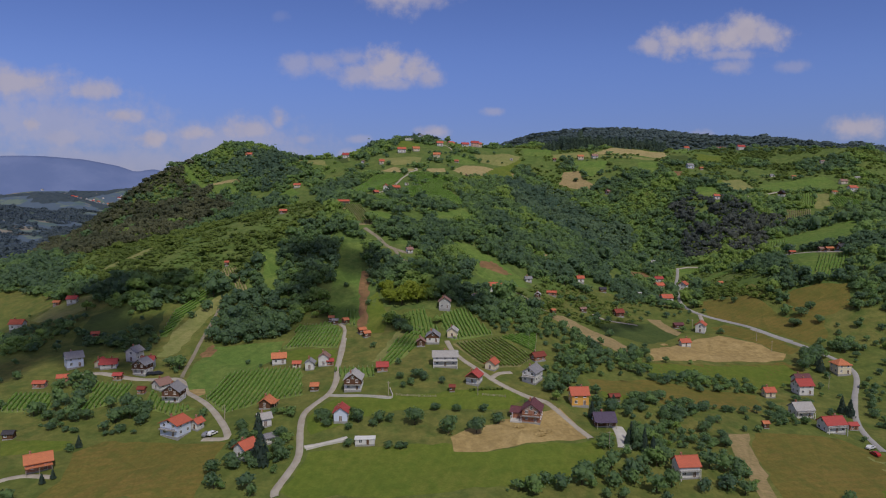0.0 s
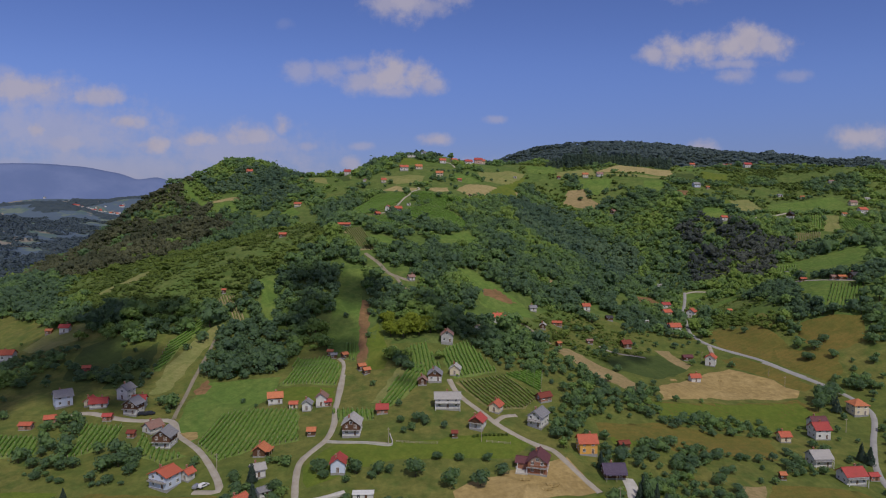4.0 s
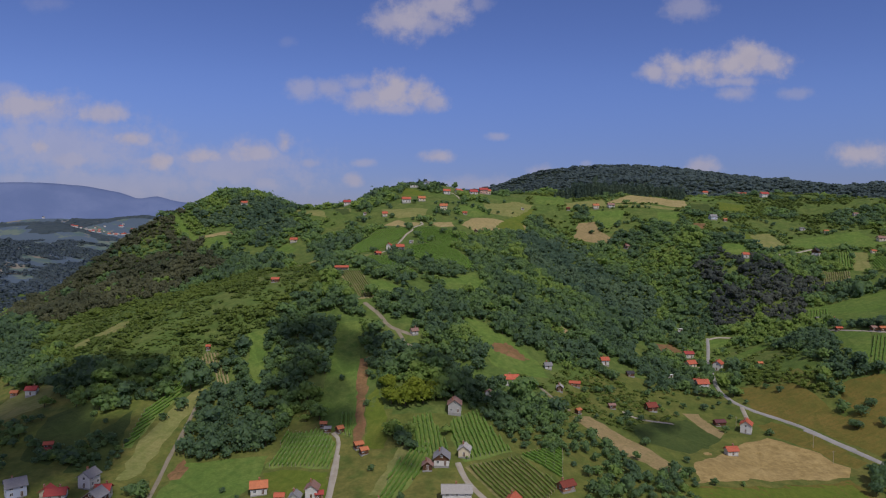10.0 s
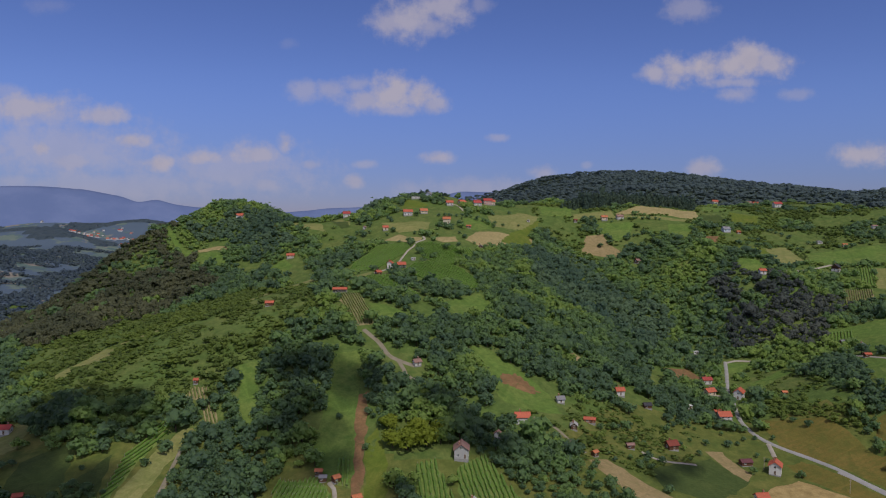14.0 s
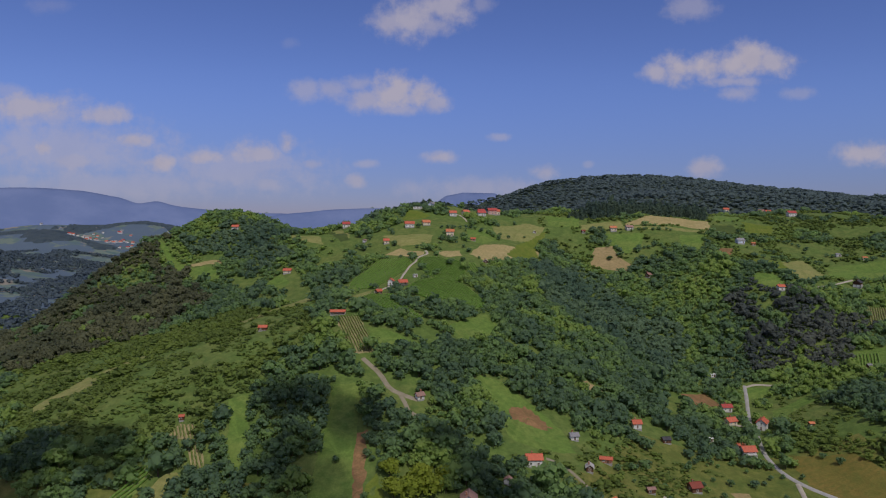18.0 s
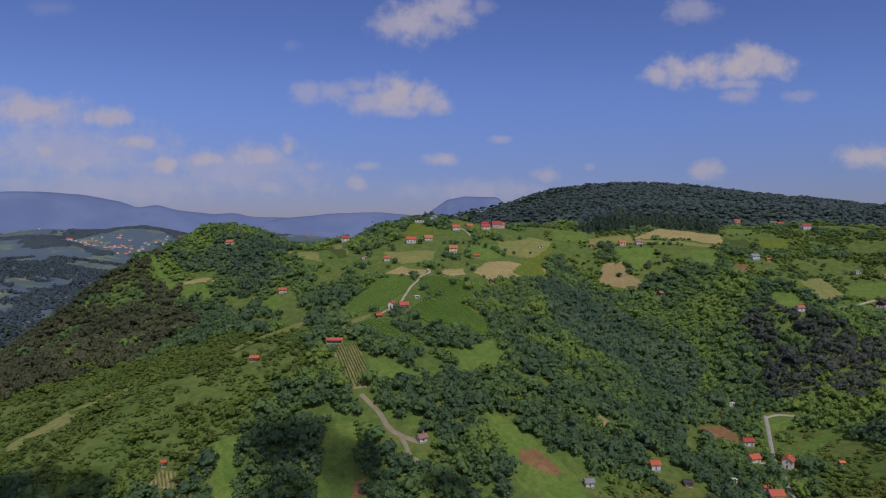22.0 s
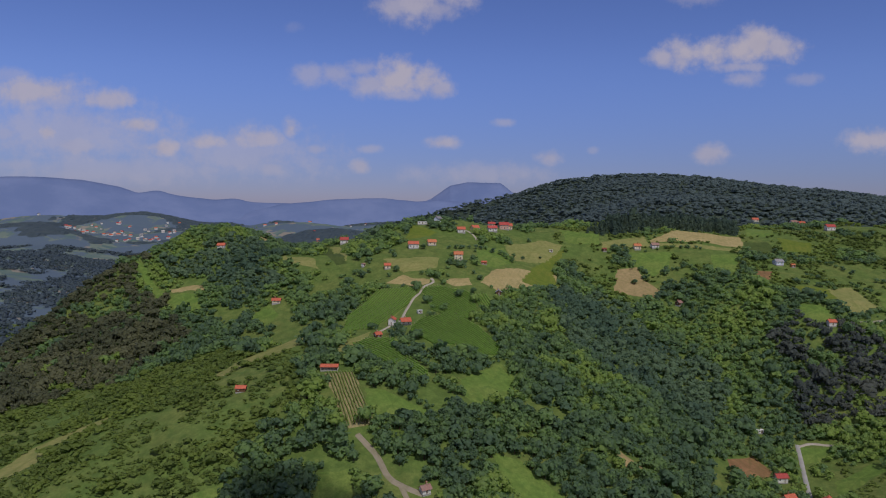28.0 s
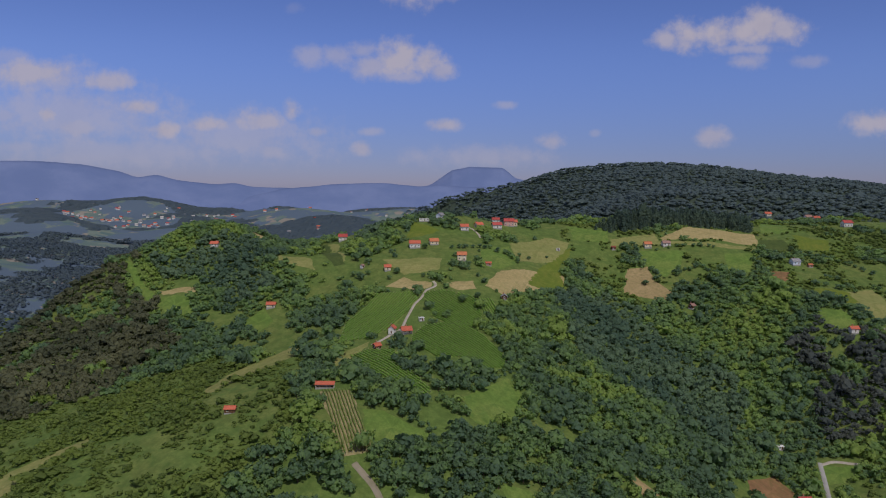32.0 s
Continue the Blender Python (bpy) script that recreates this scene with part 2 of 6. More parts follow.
def leaves(name, dark, light, lime=None):
    """Foliage: each tree has its own tint, each clump of leaves a little more, with a fine grain of leaf and gap."""
    m, n, bs = principled(name, 0.75, 0.2)
    tint = n.add("ShaderNodeAttribute")
    tint.attribute_name = "tint"
    isle = n.add("ShaderNodeNewGeometry").outputs["Random Per Island"]
    obj = n.add("ShaderNodeObjectInfo").outputs["Random"]
    grain = n.noise(n.add("ShaderNodeNewGeometry").outputs["Position"], 1.5, 3.0, 0.65)
    t = n.math("ADD", tint.outputs["Fac"], n.math("MULTIPLY", n.math("SUBTRACT", isle, 0.5), 0.45))
    t = n.math("ADD", t, n.math("MULTIPLY", n.math("SUBTRACT", grain, 0.5), 0.9))
    t = n.math("ADD", t, n.math("MULTIPLY", n.math("SUBTRACT", obj, 0.5), 0.25), clamp=True)
    col = n.mix(t, dark, light)
    if lime:
        col = n.mix(n.ramp(tint.outputs["Fac"], 0.7, 1.0, 0.0, 0.65), col, lime)
    n.feed(bs.inputs["Base Color"], col)
    bump(n, bs, grain, 0.8, 0.5)
    glow = n.add("ShaderNodeBsdfTranslucent")
    n.feed(glow.inputs["Color"], n.mix(0.5, col, light))
    both = n.add("ShaderNodeMixShader", Fac=0.6)
    n.tree.links.new(bs.outputs[0], both.inputs[1])
    n.tree.links.new(glow.outputs[0], both.inputs[2])
    n.tree.links.new(both.outputs[0], n.tree.nodes["Material Output"].inputs[0])
    return m


def plain(name, col, rough=0.5, spec=0.4, metal=0.0):
    m, n, b = principled(name, rough, spec, metal)
    grain = n.noise(place(n), 6.0, 3.0, 0.6)
    n.feed(b.inputs["Base Color"], n.mix(n.ramp(grain, 0.3, 0.7, 0.0, 0.35), col, tuple(v * 0.75 for v in col)))
    return m


LAND = {
    "wild": earth("wild_grass", (0.138, 0.168, 0.04), (0.19, 0.18, 0.052), (0.10, 0.14, 0.034), 0.02, 0.6, 0.5),
    "forest": earth("forest_floor", (0.06, 0.085, 0.06), (0.07, 0.09, 0.065), (0.05, 0.075, 0.052), 0.03, 0.5, 0.4),
    "hillgrass": earth("hill_grass", (0.118, 0.18, 0.044), (0.16, 0.19, 0.054), (0.094, 0.148, 0.037), 0.025, 0.7, 0.3),
    "meadow": earth("meadow_grass", (0.14, 0.185, 0.028), (0.17, 0.19, 0.036), (0.11, 0.16, 0.025), 0.03, 1.1, 0.15, (20, 4.0)),
    "glade": earth("glade_grass", (0.135, 0.22, 0.045), (0.17, 0.225, 0.055), (0.11, 0.185, 0.04), 0.03, 1.0, 0.2),
    "hay": earth("mown_hay", (0.235, 0.25, 0.085), (0.285, 0.265, 0.10), (0.185, 0.21, 0.062), 0.035, 1.0, 0.12, (100, 3.0)),
    "olive": earth("olive_grass", (0.175, 0.15, 0.036), (0.215, 0.158, 0.044), (0.13, 0.135, 0.032), 0.03, 1.0, 0.12, (75, 3.5)),
    "crop": earth("green_crop", (0.075, 0.11, 0.032), (0.095, 0.125, 0.036), (0.06, 0.09, 0.026), 0.05, 1.4, 0.2, (60, 1.5)),
    "sand": earth("bare_sandy_soil", (0.40, 0.29, 0.12), (0.45, 0.335, 0.15), (0.34, 0.245, 0.1), 0.05, 0.8, 0.1),
    "soil": earth("dry_soil", (0.33, 0.245, 0.12), (0.38, 0.28, 0.145), (0.25, 0.21, 0.09), 0.06, 0.9, 0.12, (110, 2.0)),
    "redsoil": earth("red_soil", (0.25, 0.135, 0.07), (0.29, 0.17, 0.08), (0.19, 0.14, 0.06), 0.06, 0.9, 0.12),
    "straw": earth("straw_stubble", (0.38, 0.30, 0.135), (0.42, 0.34, 0.165), (0.30, 0.26, 0.11), 0.04, 1.0, 0.1, (15, 3.0)),
    "vinesoil": earth("vineyard_ground", (0.17, 0.255, 0.06), (0.22, 0.26, 0.075), (0.145, 0.22, 0.05), 0.05, 1.2, 0.12),
    "palesoil": earth("pale_tilled_ground", (0.30, 0.26, 0.13), (0.37, 0.30, 0.16), (0.22, 0.22, 0.09), 0.06, 1.2, 0.12),
    "stakesoil": earth("vineyard_bare_ground", (0.24, 0.22, 0.09), (0.30, 0.25, 0.11), (0.18, 0.20, 0.07), 0.06, 1.2, 0.12),
}
PAVING = {
    "gravel": paint("pale_gravel", (0.40, 0.36, 0.30), (0.32, 0.28, 0.22), 0.25, 0.95, 0.05, 0.1),
    "dirt": paint("dirt_track", (0.28, 0.24, 0.18), (0.21, 0.19, 0.12), 0.2, 0.95, 0.06, 0.1),
    "asphalt": paint("worn_asphalt", (0.35, 0.335, 0.315), (0.29, 0.28, 0.265), 0.2, 0.9, 0.02, 0.2),
    "concrete": paint("pale_concrete", (0.55, 0.52, 0.47), (0.45, 0.43, 0.39), 0.4, 0.9, 0.02, 0.2),
}
ROOFS = {
    "orange": tiles("orange_tiles", (0.64, 0.22, 0.10), (0.54, 0.19, 0.095)),
    "orangered": tiles("orange_red_tiles", (0.60, 0.15, 0.085), (0.50, 0.135, 0.08)),
    "red": tiles("red_tiles", (0.50, 0.085, 0.075), (0.42, 0.085, 0.07)),
    "darkred": tiles("dark_red_tiles", (0.27, 0.06, 0.04), (0.22, 0.065, 0.045)),
    "rosegrey": tiles("faded_rose_tiles", (0.36, 0.20, 0.16), (0.30, 0.20, 0.17)),
    "purple": tiles("purple_brown_tiles", (0.18, 0.065, 0.075), (0.14, 0.06, 0.065)),
    "grey": tiles("grey_tiles", (0.30, 0.29, 0.30), (0.24, 0.235, 0.25)),
    "lightgrey": tiles("pale_grey_tiles", (0.50, 0.47, 0.44), (0.42, 0.40, 0.385)),
    "slate": tiles("violet_slate_tiles", (0.10, 0.075, 0.12), (0.13, 0.10, 0.15)),
    "dark": tiles("dark_slate_tiles", (0.05, 0.047, 0.055), (0.075, 0.07, 0.075)),
    "flatwhite": paint("white_sheet_roof", (0.72, 0.71, 0.68), (0.60, 0.59, 0.57), 0.5, 0.6, 0.01),
}
WHITE = paint("white_plaster", (0.68, 0.66, 0.63), (0.58, 0.56, 0.53), 0.4)
TIMBER = boards("brown_boards", (0.11, 0.055, 0.032), (0.15, 0.075, 0.042))
WALLS = {
    "white": WHITE,
    "cream": paint("cream_plaster", (0.72, 0.62, 0.44), (0.64, 0.55, 0.40), 0.4),
    "ochre": paint("ochre_plaster", (0.76, 0.40, 0.09), (0.68, 0.36, 0.09), 0.4),
    "rose": paint("rose_plaster", (0.62, 0.36, 0.30), (0.55, 0.33, 0.28), 0.4),
    "bluewhite": paint("pale_blue_plaster", (0.60, 0.66, 0.78), (0.54, 0.59, 0.70), 0.4),
    "brick": bricks("clay_blocks", (0.36, 0.14, 0.075), (0.30, 0.12, 0.07)),
    "timber": TIMBER,
    "timberwhite": WHITE,
    "unfinished": paint("raw_render", (0.46, 0.44, 0.42), (0.38, 0.37, 0.36), 0.5),
}
FRAME = plain("white_window_frame", (0.75, 0.74, 0.72), 0.4)
GLASS, _n, _b = principled("window_glass", 0.06, 0.6)
_b.inputs["Base Color"].default_value = (0.025, 0.03, 0.04, 1)
DOORS = plain("brown_door", (0.13, 0.065, 0.035), 0.5)
STONE = paint("grey_plinth", (0.34, 0.33, 0.31), (0.27, 0.26, 0.25), 0.6, 0.9, 0.02)
POST = plain("weathered_post", (0.42, 0.36, 0.27), 0.8)
BARK = plain("bark", (0.10, 0.075, 0.05), 0.95, 0.1)
PALE_BARK = plain("pale_bark", (0.30, 0.27, 0.23), 0.95, 0.1)
FOLIAGE = {
    "wood": leaves("broadleaf_foliage", (0.13, 0.208, 0.135), (0.275, 0.415, 0.135), (0.35, 0.455, 0.105)),
    "bush": leaves("scrub_foliage", (0.168, 0.235, 0.068), (0.255, 0.335, 0.08)),
    "dark": leaves("dark_oak_foliage", (0.125, 0.145, 0.09), (0.225, 0.235, 0.13)),
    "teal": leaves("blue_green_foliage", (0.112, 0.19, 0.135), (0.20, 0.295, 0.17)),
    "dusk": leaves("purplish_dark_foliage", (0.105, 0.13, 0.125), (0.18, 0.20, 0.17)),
    "pine": leaves("pine_foliage", (0.085, 0.135, 0.11), (0.13, 0.185, 0.125)),
    "yellow": leaves("yellow_green_foliage", (0.27, 0.34, 0.05), (0.42, 0.47, 0.07)),
    # distance haze painted into these two as lifted, blue-grey leaf colours
    "far": leaves("haze_tinted_foliage", (0.14, 0.192, 0.20), (0.168, 0.226, 0.222)),
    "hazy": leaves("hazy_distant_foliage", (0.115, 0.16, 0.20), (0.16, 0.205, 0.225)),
    "vine": leaves("vine_foliage", (0.19, 0.34, 0.075), (0.29, 0.45, 0.10)),
    "dryvine": leaves("vine_foliage_pale", (0.20, 0.29, 0.07), (0.30, 0.38, 0.10)),
}

# ---- cloud that shades the slope, high above ----
CLOUD_MAT = bpy.data.materials.new("cloud_vapour")
CLOUD_MAT.use_nodes = True
_n = Nodes(CLOUD_MAT.node_tree)
_t, _d, _m = _n.add("ShaderNodeBsdfTransparent"), _n.add("ShaderNodeBsdfDiffuse"), _n.add("ShaderNodeMixShader", Fac=0.3)
_d.inputs["Color"].default_value = (0.9, 0.9, 0.92, 1)
_n.tree.links.new(_t.outputs[0], _m.inputs[1])
_n.tree.links.new(_d.outputs[0], _m.inputs[2])
_n.tree.links.new(_m.outputs[0], _n.tree.nodes["Material Output"].inputs[0])


def cloud(seed, *puffs):
    """A cumulus 650 m up, out of sight overhead; each puff: where its shade falls (x, y, z) and its radius."""
    rng = random.Random(seed)
    bm = bmesh.new()
    for x, y, z, r in puffs:
        c = Vector((x, y, z)) + sun_way * ((650 - z) / sun_way.z)
        for k in range(5):
            o = c + Vector((rng.uniform(-0.6, 0.6) * r, rng.uniform(-0.6, 0.6) * r, rng.uniform(0, 0.3) * r))
            bmesh.ops.create_icosphere(bm, subdivisions=3, radius=r * rng.uniform(0.45, 0.75), matrix=Matrix.Translation(o))
    for v in bm.verts:
        v.co += v.normal * 3.5 * noise.noise(v.co * 0.05)
    me = bpy.data.meshes.new("cloud")
    bm.to_mesh(me)
    bm.free()
    me.materials.append(CLOUD_MAT)
    tagged(new("cloud", me), "soft white cumulus cloud high over the valley", "cloud", kind="stuff")


cloud(1, (-72, 408, 40, 26), (-82, 450, 60, 24), (-66, 372, 30, 18), (-50, 440, 55, 20))
cloud(2, (-14, 424, 44, 14), (2, 400, 40, 14), (12, 390, 37, 12), (-27, 356, 28, 11), (-20, 338, 24, 8))
cloud(3, (-175, 350, 20, 30), (-200, 392, 30, 20), (-214, 332, 15, 22), (-205, 375, 22, 34), (-235, 390, 22, 26), (-165, 374, 28, 16), (-185, 330, 17, 18), (-152, 324, 18, 13), (-222, 322, 14, 24), (-195, 420, 40, 24), (-224, 414, 36, 24), (-168, 420, 43, 18))
cloud(4, (104, 402, 20, 10), (116, 412, 22, 10), (128, 416, 24, 9))

# ---- land ----
HILLS = []


def hill(x, y, height, across, along, turn):
    HILLS.append((x, y, height, across, along, radians(turn)))


hill(43, 895, 144.9, 433, 241, 37)
hill(763, 1599, 170, 386, 527, 96)
hill(554, 841, 119.2, 322, 409, 176)
hill(224, 1497, 138, 399, 386, 9)
hill(-140, 656, 86.8, 202, 310, 24)
hill(289, 460, 55.2, 115, 156, 178)
hill(-157, 667, -79, 161, 131, 36)
hill(-261, 855, 32.7, 84, 64, 37)
hill(247, 401, -39.4, 278, 117, 138)
hill(188, 686, -40.9, 86, 190, 36)
hill(890, 475, 46.2, 157, 132, 26)
hill(998, 1193, 111.4, 232, 211, 112)
hill(-117, 1616, 17.6, 477, 424, 2)
hill(619, 622, -68.9, 243, 164, 108)
hill(1140, 1570, -43, 96, 557, 180)
hill(736, 789, 85.3, 139, 123, 8)
hill(905, 1799, 42, 246, 179, 1)
hill(-546, 872, -14.2, 171, 452, 10)
hill(573, 1299, -38.1, 187, 112, 6)
hill(567, 1014, 42.7, 145, 118, 18)
hill(-301, 404, -17.7, 81, 120, 161)
hill(-321, 1328, -8.5, 124, 507, 125)
hill(154, 1014, -26.3, 467, 71, 178)
hill(628, 1120, 8.7, 700, 91, 168)
hill(57, 986, -16.3, 155, 126, 72)
hill(-211, 1496, -21.1, 175, 166, 93)
hill(-57, 1286, -56, 248, 135, 174)
hill(577, 959, -35.4, 108, 84, 129)
hill(232, 703, 27.9, 79, 110, 86)
hill(-263, 997, 10.7, 169, 76, 51)
hill(-107, 390, -18.9, 75, 87, 128)
hill(522, 804, 22.9, 66, 78, 28)
hill(125, 215, -14.8, 289, 119, 3)
hill(65, 232, 5.8, 80, 125, 91)
hill(-651, 593, 11.6, 188, 98, 83)
hill(-68, 314, -4.3, 45, 45, 45)
hill(-88, 884, -13.8, 167, 66, 136)
hill(-363, 686, -10.7, 164, 91, 142)
hill(-59, 892, 8.2, 61, 52, 22)
hill(466, 726, 21.7, 206, 84, 83)
hill(93, 534, 13.5, 77, 91, 179)
hill(-56, 298, 2.6, 45, 45, 3)
hill(335, 638, -6.1, 45, 115, 167)
hill(707, 402, 28.8, 119, 189, 13)
hill(201, 556, -10.7, 59, 99, 105)
hill(-325, 765, 28.6, 97, 35, 51)
hill(-148, 832, -26.7, 64, 38, 143)
hill(-317, 840, -19.2, 37, 35, 110)
hill(-51, 1692, 64.2, 210, 35, 153)
hill(-28, 861, 9.5, 62, 35, 44)
hill(885, 1437, 13.9, 36, 185, 114)
hill(282, 1560, 16.4, 36, 375, 91)
# far country
hill(-1320, 1500, 112, 330, 520, 20)
hill(-1750, 2600, 70, 600, 420, 0)
hill(-620, 2750, 52, 420, 220, 170)
hill(-250, 3300, 90, 800, 300, 10)
hill(-1900, 3600, 95, 900, 320, 5)
hill(1700, 2300, 150, 600, 700, 0)
hill(2300, 1200, 110, 700, 700, 0)


def ripple(x, y):
    """Small unevenness of the ground."""
    return 0.5 * np.sin(x * 0.071 + 1.3) * np.sin(y * 0.063 + 0.4) + 0.35 * np.sin(x * 0.023 + y * 0.131) + 0.3 * np.sin(x * 0.17 - y * 0.09)


def far_roll(x, y):
    """Low rolling country beyond the hills."""
    d = np.clip((np.hypot(x, y) - 1500) / 1200, 0, 1)
    return d * (18 * np.sin(x * 0.0041 + 2) * np.sin(y * 0.0053) + 12 * np.sin(x * 0.011 + y * 0.007) + 9 * np.sin(y * 0.016 - x * 0.004))


def height(x, y):
    x, y = np.asarray(x, float), np.asarray(y, float)
    z = np.zeros(np.broadcast(x, y).shape)
    for cx, cy, h, a, b, t in HILLS:
        c, s = math.cos(t), math.sin(t)
        u, v = (c * (x - cx) + s * (y - cy)) / a, (c * (y - cy) - s * (x - cx)) / b
        z = z + h * np.exp(-u * u - v * v)
    return z + ripple(x, y) + far_roll(x, y)


def grid_steps(low, high, step, reach, grow=1.045):
    inner = list(np.arange(low, high + step / 2, step))
    size, edge = step, inner[-1]
    while edge < reach[1]:
        size *= grow
        edge += size
        inner.append(edge)
    size, edge, left = step, low, []
    while edge > reach[0]:
        size *= grow
        edge -= size
        left.append(edge)
    return np.array(left[::-1] + inner)


def mesh_from(name, verts, quads, mats, index=None, smooth=True):
    """A mesh from arrays; quads: rows of four corners, or of three."""
    me = bpy.data.meshes.new(name)
    n = quads.shape[1]
    me.vertices.add(len(verts))
    me.vertices.foreach_set("co", np.ascontiguousarray(verts, dtype=np.float32).ravel())
    me.loops.add(quads.size)
    me.loops.foreach_set("vertex_index", np.ascontiguousarray(quads, dtype=np.int32).ravel())
    me.polygons.add(len(quads))
    me.polygons.foreach_set("loop_start", np.arange(0, quads.size, n, dtype=np.int32))
    if index is not None:
        me.polygons.foreach_set("material_index", np.ascontiguousarray(index, dtype=np.int32))
    me.polygons.foreach_set("use_smooth", np.full(len(quads), smooth))
    for m in mats:
        me.materials.append(m)
    me.update(calc_edges=True)
    return me


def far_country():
    """Patchwork of far fields and woods, with blue distance haze painted into the colours."""
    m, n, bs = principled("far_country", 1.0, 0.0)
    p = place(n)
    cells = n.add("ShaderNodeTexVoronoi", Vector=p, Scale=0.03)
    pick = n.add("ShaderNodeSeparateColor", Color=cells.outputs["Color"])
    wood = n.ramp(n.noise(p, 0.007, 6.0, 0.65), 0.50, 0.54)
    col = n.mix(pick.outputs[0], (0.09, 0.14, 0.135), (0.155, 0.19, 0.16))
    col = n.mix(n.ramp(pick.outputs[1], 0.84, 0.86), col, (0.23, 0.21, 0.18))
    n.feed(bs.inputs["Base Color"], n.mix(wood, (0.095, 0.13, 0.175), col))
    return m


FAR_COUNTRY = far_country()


def build_ground():
    xs = grid_steps(-460, 640, 5.0, (-4700, 4700))
    ys = grid_steps(120, 1060, 5.0, (-1500, 4700))
    gx, gy = np.meshgrid(xs, ys)
    verts = np.stack([gx, gy, height(gx, gy)], -1).reshape(-1, 3)
    w, h = len(xs), len(ys)
    i = (np.arange(h - 1)[:, None] * w + np.arange(w - 1)[None, :]).ravel()
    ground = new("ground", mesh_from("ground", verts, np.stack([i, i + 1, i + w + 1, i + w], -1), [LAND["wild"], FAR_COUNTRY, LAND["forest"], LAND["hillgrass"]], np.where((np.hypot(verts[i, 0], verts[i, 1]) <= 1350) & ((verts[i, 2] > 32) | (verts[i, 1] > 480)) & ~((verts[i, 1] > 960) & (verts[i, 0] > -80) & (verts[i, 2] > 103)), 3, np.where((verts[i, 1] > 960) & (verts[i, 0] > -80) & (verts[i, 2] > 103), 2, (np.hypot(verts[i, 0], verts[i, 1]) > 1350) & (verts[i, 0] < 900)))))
    tagged(ground, "rolling green hills of rough grass and scrub", "ground", kind="structure")


build_ground()

PLOTS = []                               # outlines kept free of trees
ZONES = []


def inside(poly, x, y):
    p = np.array(poly, float)
    hit = np.zeros(x.shape, bool)
    for (x0, y0), (x1, y1) in zip(p, np.roll(p, -1, 0)):
        if y0 == y1:
            continue
        cross = ((y0 > y) != (y1 > y)) & (x < (x1 - x0) * (y - y0) / (y1 - y0) + x0)
        hit ^= cross
    return hit


def draped(name, poly, material, lift, step=3.5):
    """A sheet of land laid on the ground inside an outline with a slightly wavering edge."""
    edge = []
    for (x0, y0), (x1, y1) in zip(poly, poly[1:] + poly[:1]):
        n = max(2, int(math.hypot(x1 - x0, y1 - y0) / 4))
        for k in range(n):
            x, y = x0 + (x1 - x0) * k / n, y0 + (y1 - y0) * k / n
            s = 0.4 if k == 0 else 2.2
            edge.append((x + s * noise.noise((x * 0.13, y * 0.13, 1.0)), y + s * noise.noise((x * 0.13, y * 0.13, 7.0))))
    cx, cy = sum(p[0] for p in edge) / len(edge), sum(p[1] for p in edge) / len(edge)
    cz = float(height(cx, cy))
    bm = bmesh.new()
    bm.faces.new([bm.verts.new((x - cx, y - cy, 0)) for x, y in edge])
    for axis in (0, 1):
        low, high = min(v.co[axis] for v in bm.verts), max(v.co[axis] for v in bm.verts)
        for cut in np.arange(low + step, high, step):
            co, no = [0, 0, 0], [0, 0, 0]
            co[axis], no[axis] = cut, 1
            bmesh.ops.bisect_plane(bm, geom=bm.verts[:] + bm.edges[:] + bm.faces[:], plane_co=co, plane_no=no)
    bmesh.ops.triangulate(bm, faces=bm.faces[:])
    x, y = np.array([v.co.x for v in bm.verts]) + cx, np.array([v.co.y for v in bm.verts]) + cy
    for v, z in zip(bm.verts, height(x, y)):
        v.co.z = z - cz + (min(0.03, lift) if v.is_boundary else lift)
    if sum(f.normal.z for f in bm.faces) < 0:
        bmesh.ops.reverse_faces(bm, faces=bm.faces[:])
    me = bpy.data.meshes.new(name)
    bm.to_mesh(me)
    bm.free()
    me.materials.append(material)
    me.polygons.foreach_set("use_smooth", np.full(len(me.polygons), True))
    ob = new(name, me)
    ob.location = (cx, cy, cz)
    return ob


FIELD_WORDS = {
    "meadow": ("meadow", "bright green mown meadow on the slope"), "glade": ("glade", "green grassy glade between the woods"), "hay": ("hayfield", "yellowish dry mown hayfield"),
    "olive": ("pasture", "olive green grazed pasture"), "crop": ("crop_field", "dark green field of young crops"),
    "sand": ("bare_field", "pale sandy bare field"), "soil": ("ploughed_strip", "brown strip of dry tilled soil"),
    "redsoil": ("tilled_plot", "reddish brown freshly tilled plot"), "straw": ("stubble_field", "straw coloured stubble field"),
}
lifts = [0.05]


def field(kind, *outline):
    name, label = FIELD_WORDS[kind]
    lifts[0] = 0.05 + (lifts[0] - 0.05 + 0.023) % 0.12
    tagged(draped(name, list(outline), LAND[kind], lifts[0]), label, "field", kind="structure")
    PLOTS.append(list(outline))


def zone(kind, *outline):
    ZONES.append((kind, list(outline)))


field("meadow", (-53, 212), (-49, 237), (-30, 240), (3, 243), (4, 238), (18, 238), (58, 250), (61, 232), (28, 217), (-15, 209), (-48, 209))
field("sand", (3, 248), (12, 257), (28, 265), (49, 275), (57, 252), (16, 238), (4, 238))
field("meadow", (-44, 278), (37, 286), (27, 273), (-19, 268), (-50, 248), (-54, 260), (-48, 274))
field("olive", (-135, 238), (-128, 246), (-81, 244), (-81, 230), (-80, 208), (-132, 208), (-129, 219))
field("meadow", (-168, 247), (-140, 247), (-140, 240), (-159, 234))
field("glade", (-118, 302), (-123, 330), (-123, 351), (-85, 356), (-84, 335), (-88, 317), (-102, 310), (-105, 282))
field("meadow", (-84, 343), (-54, 337), (-51, 314), (-79, 326))
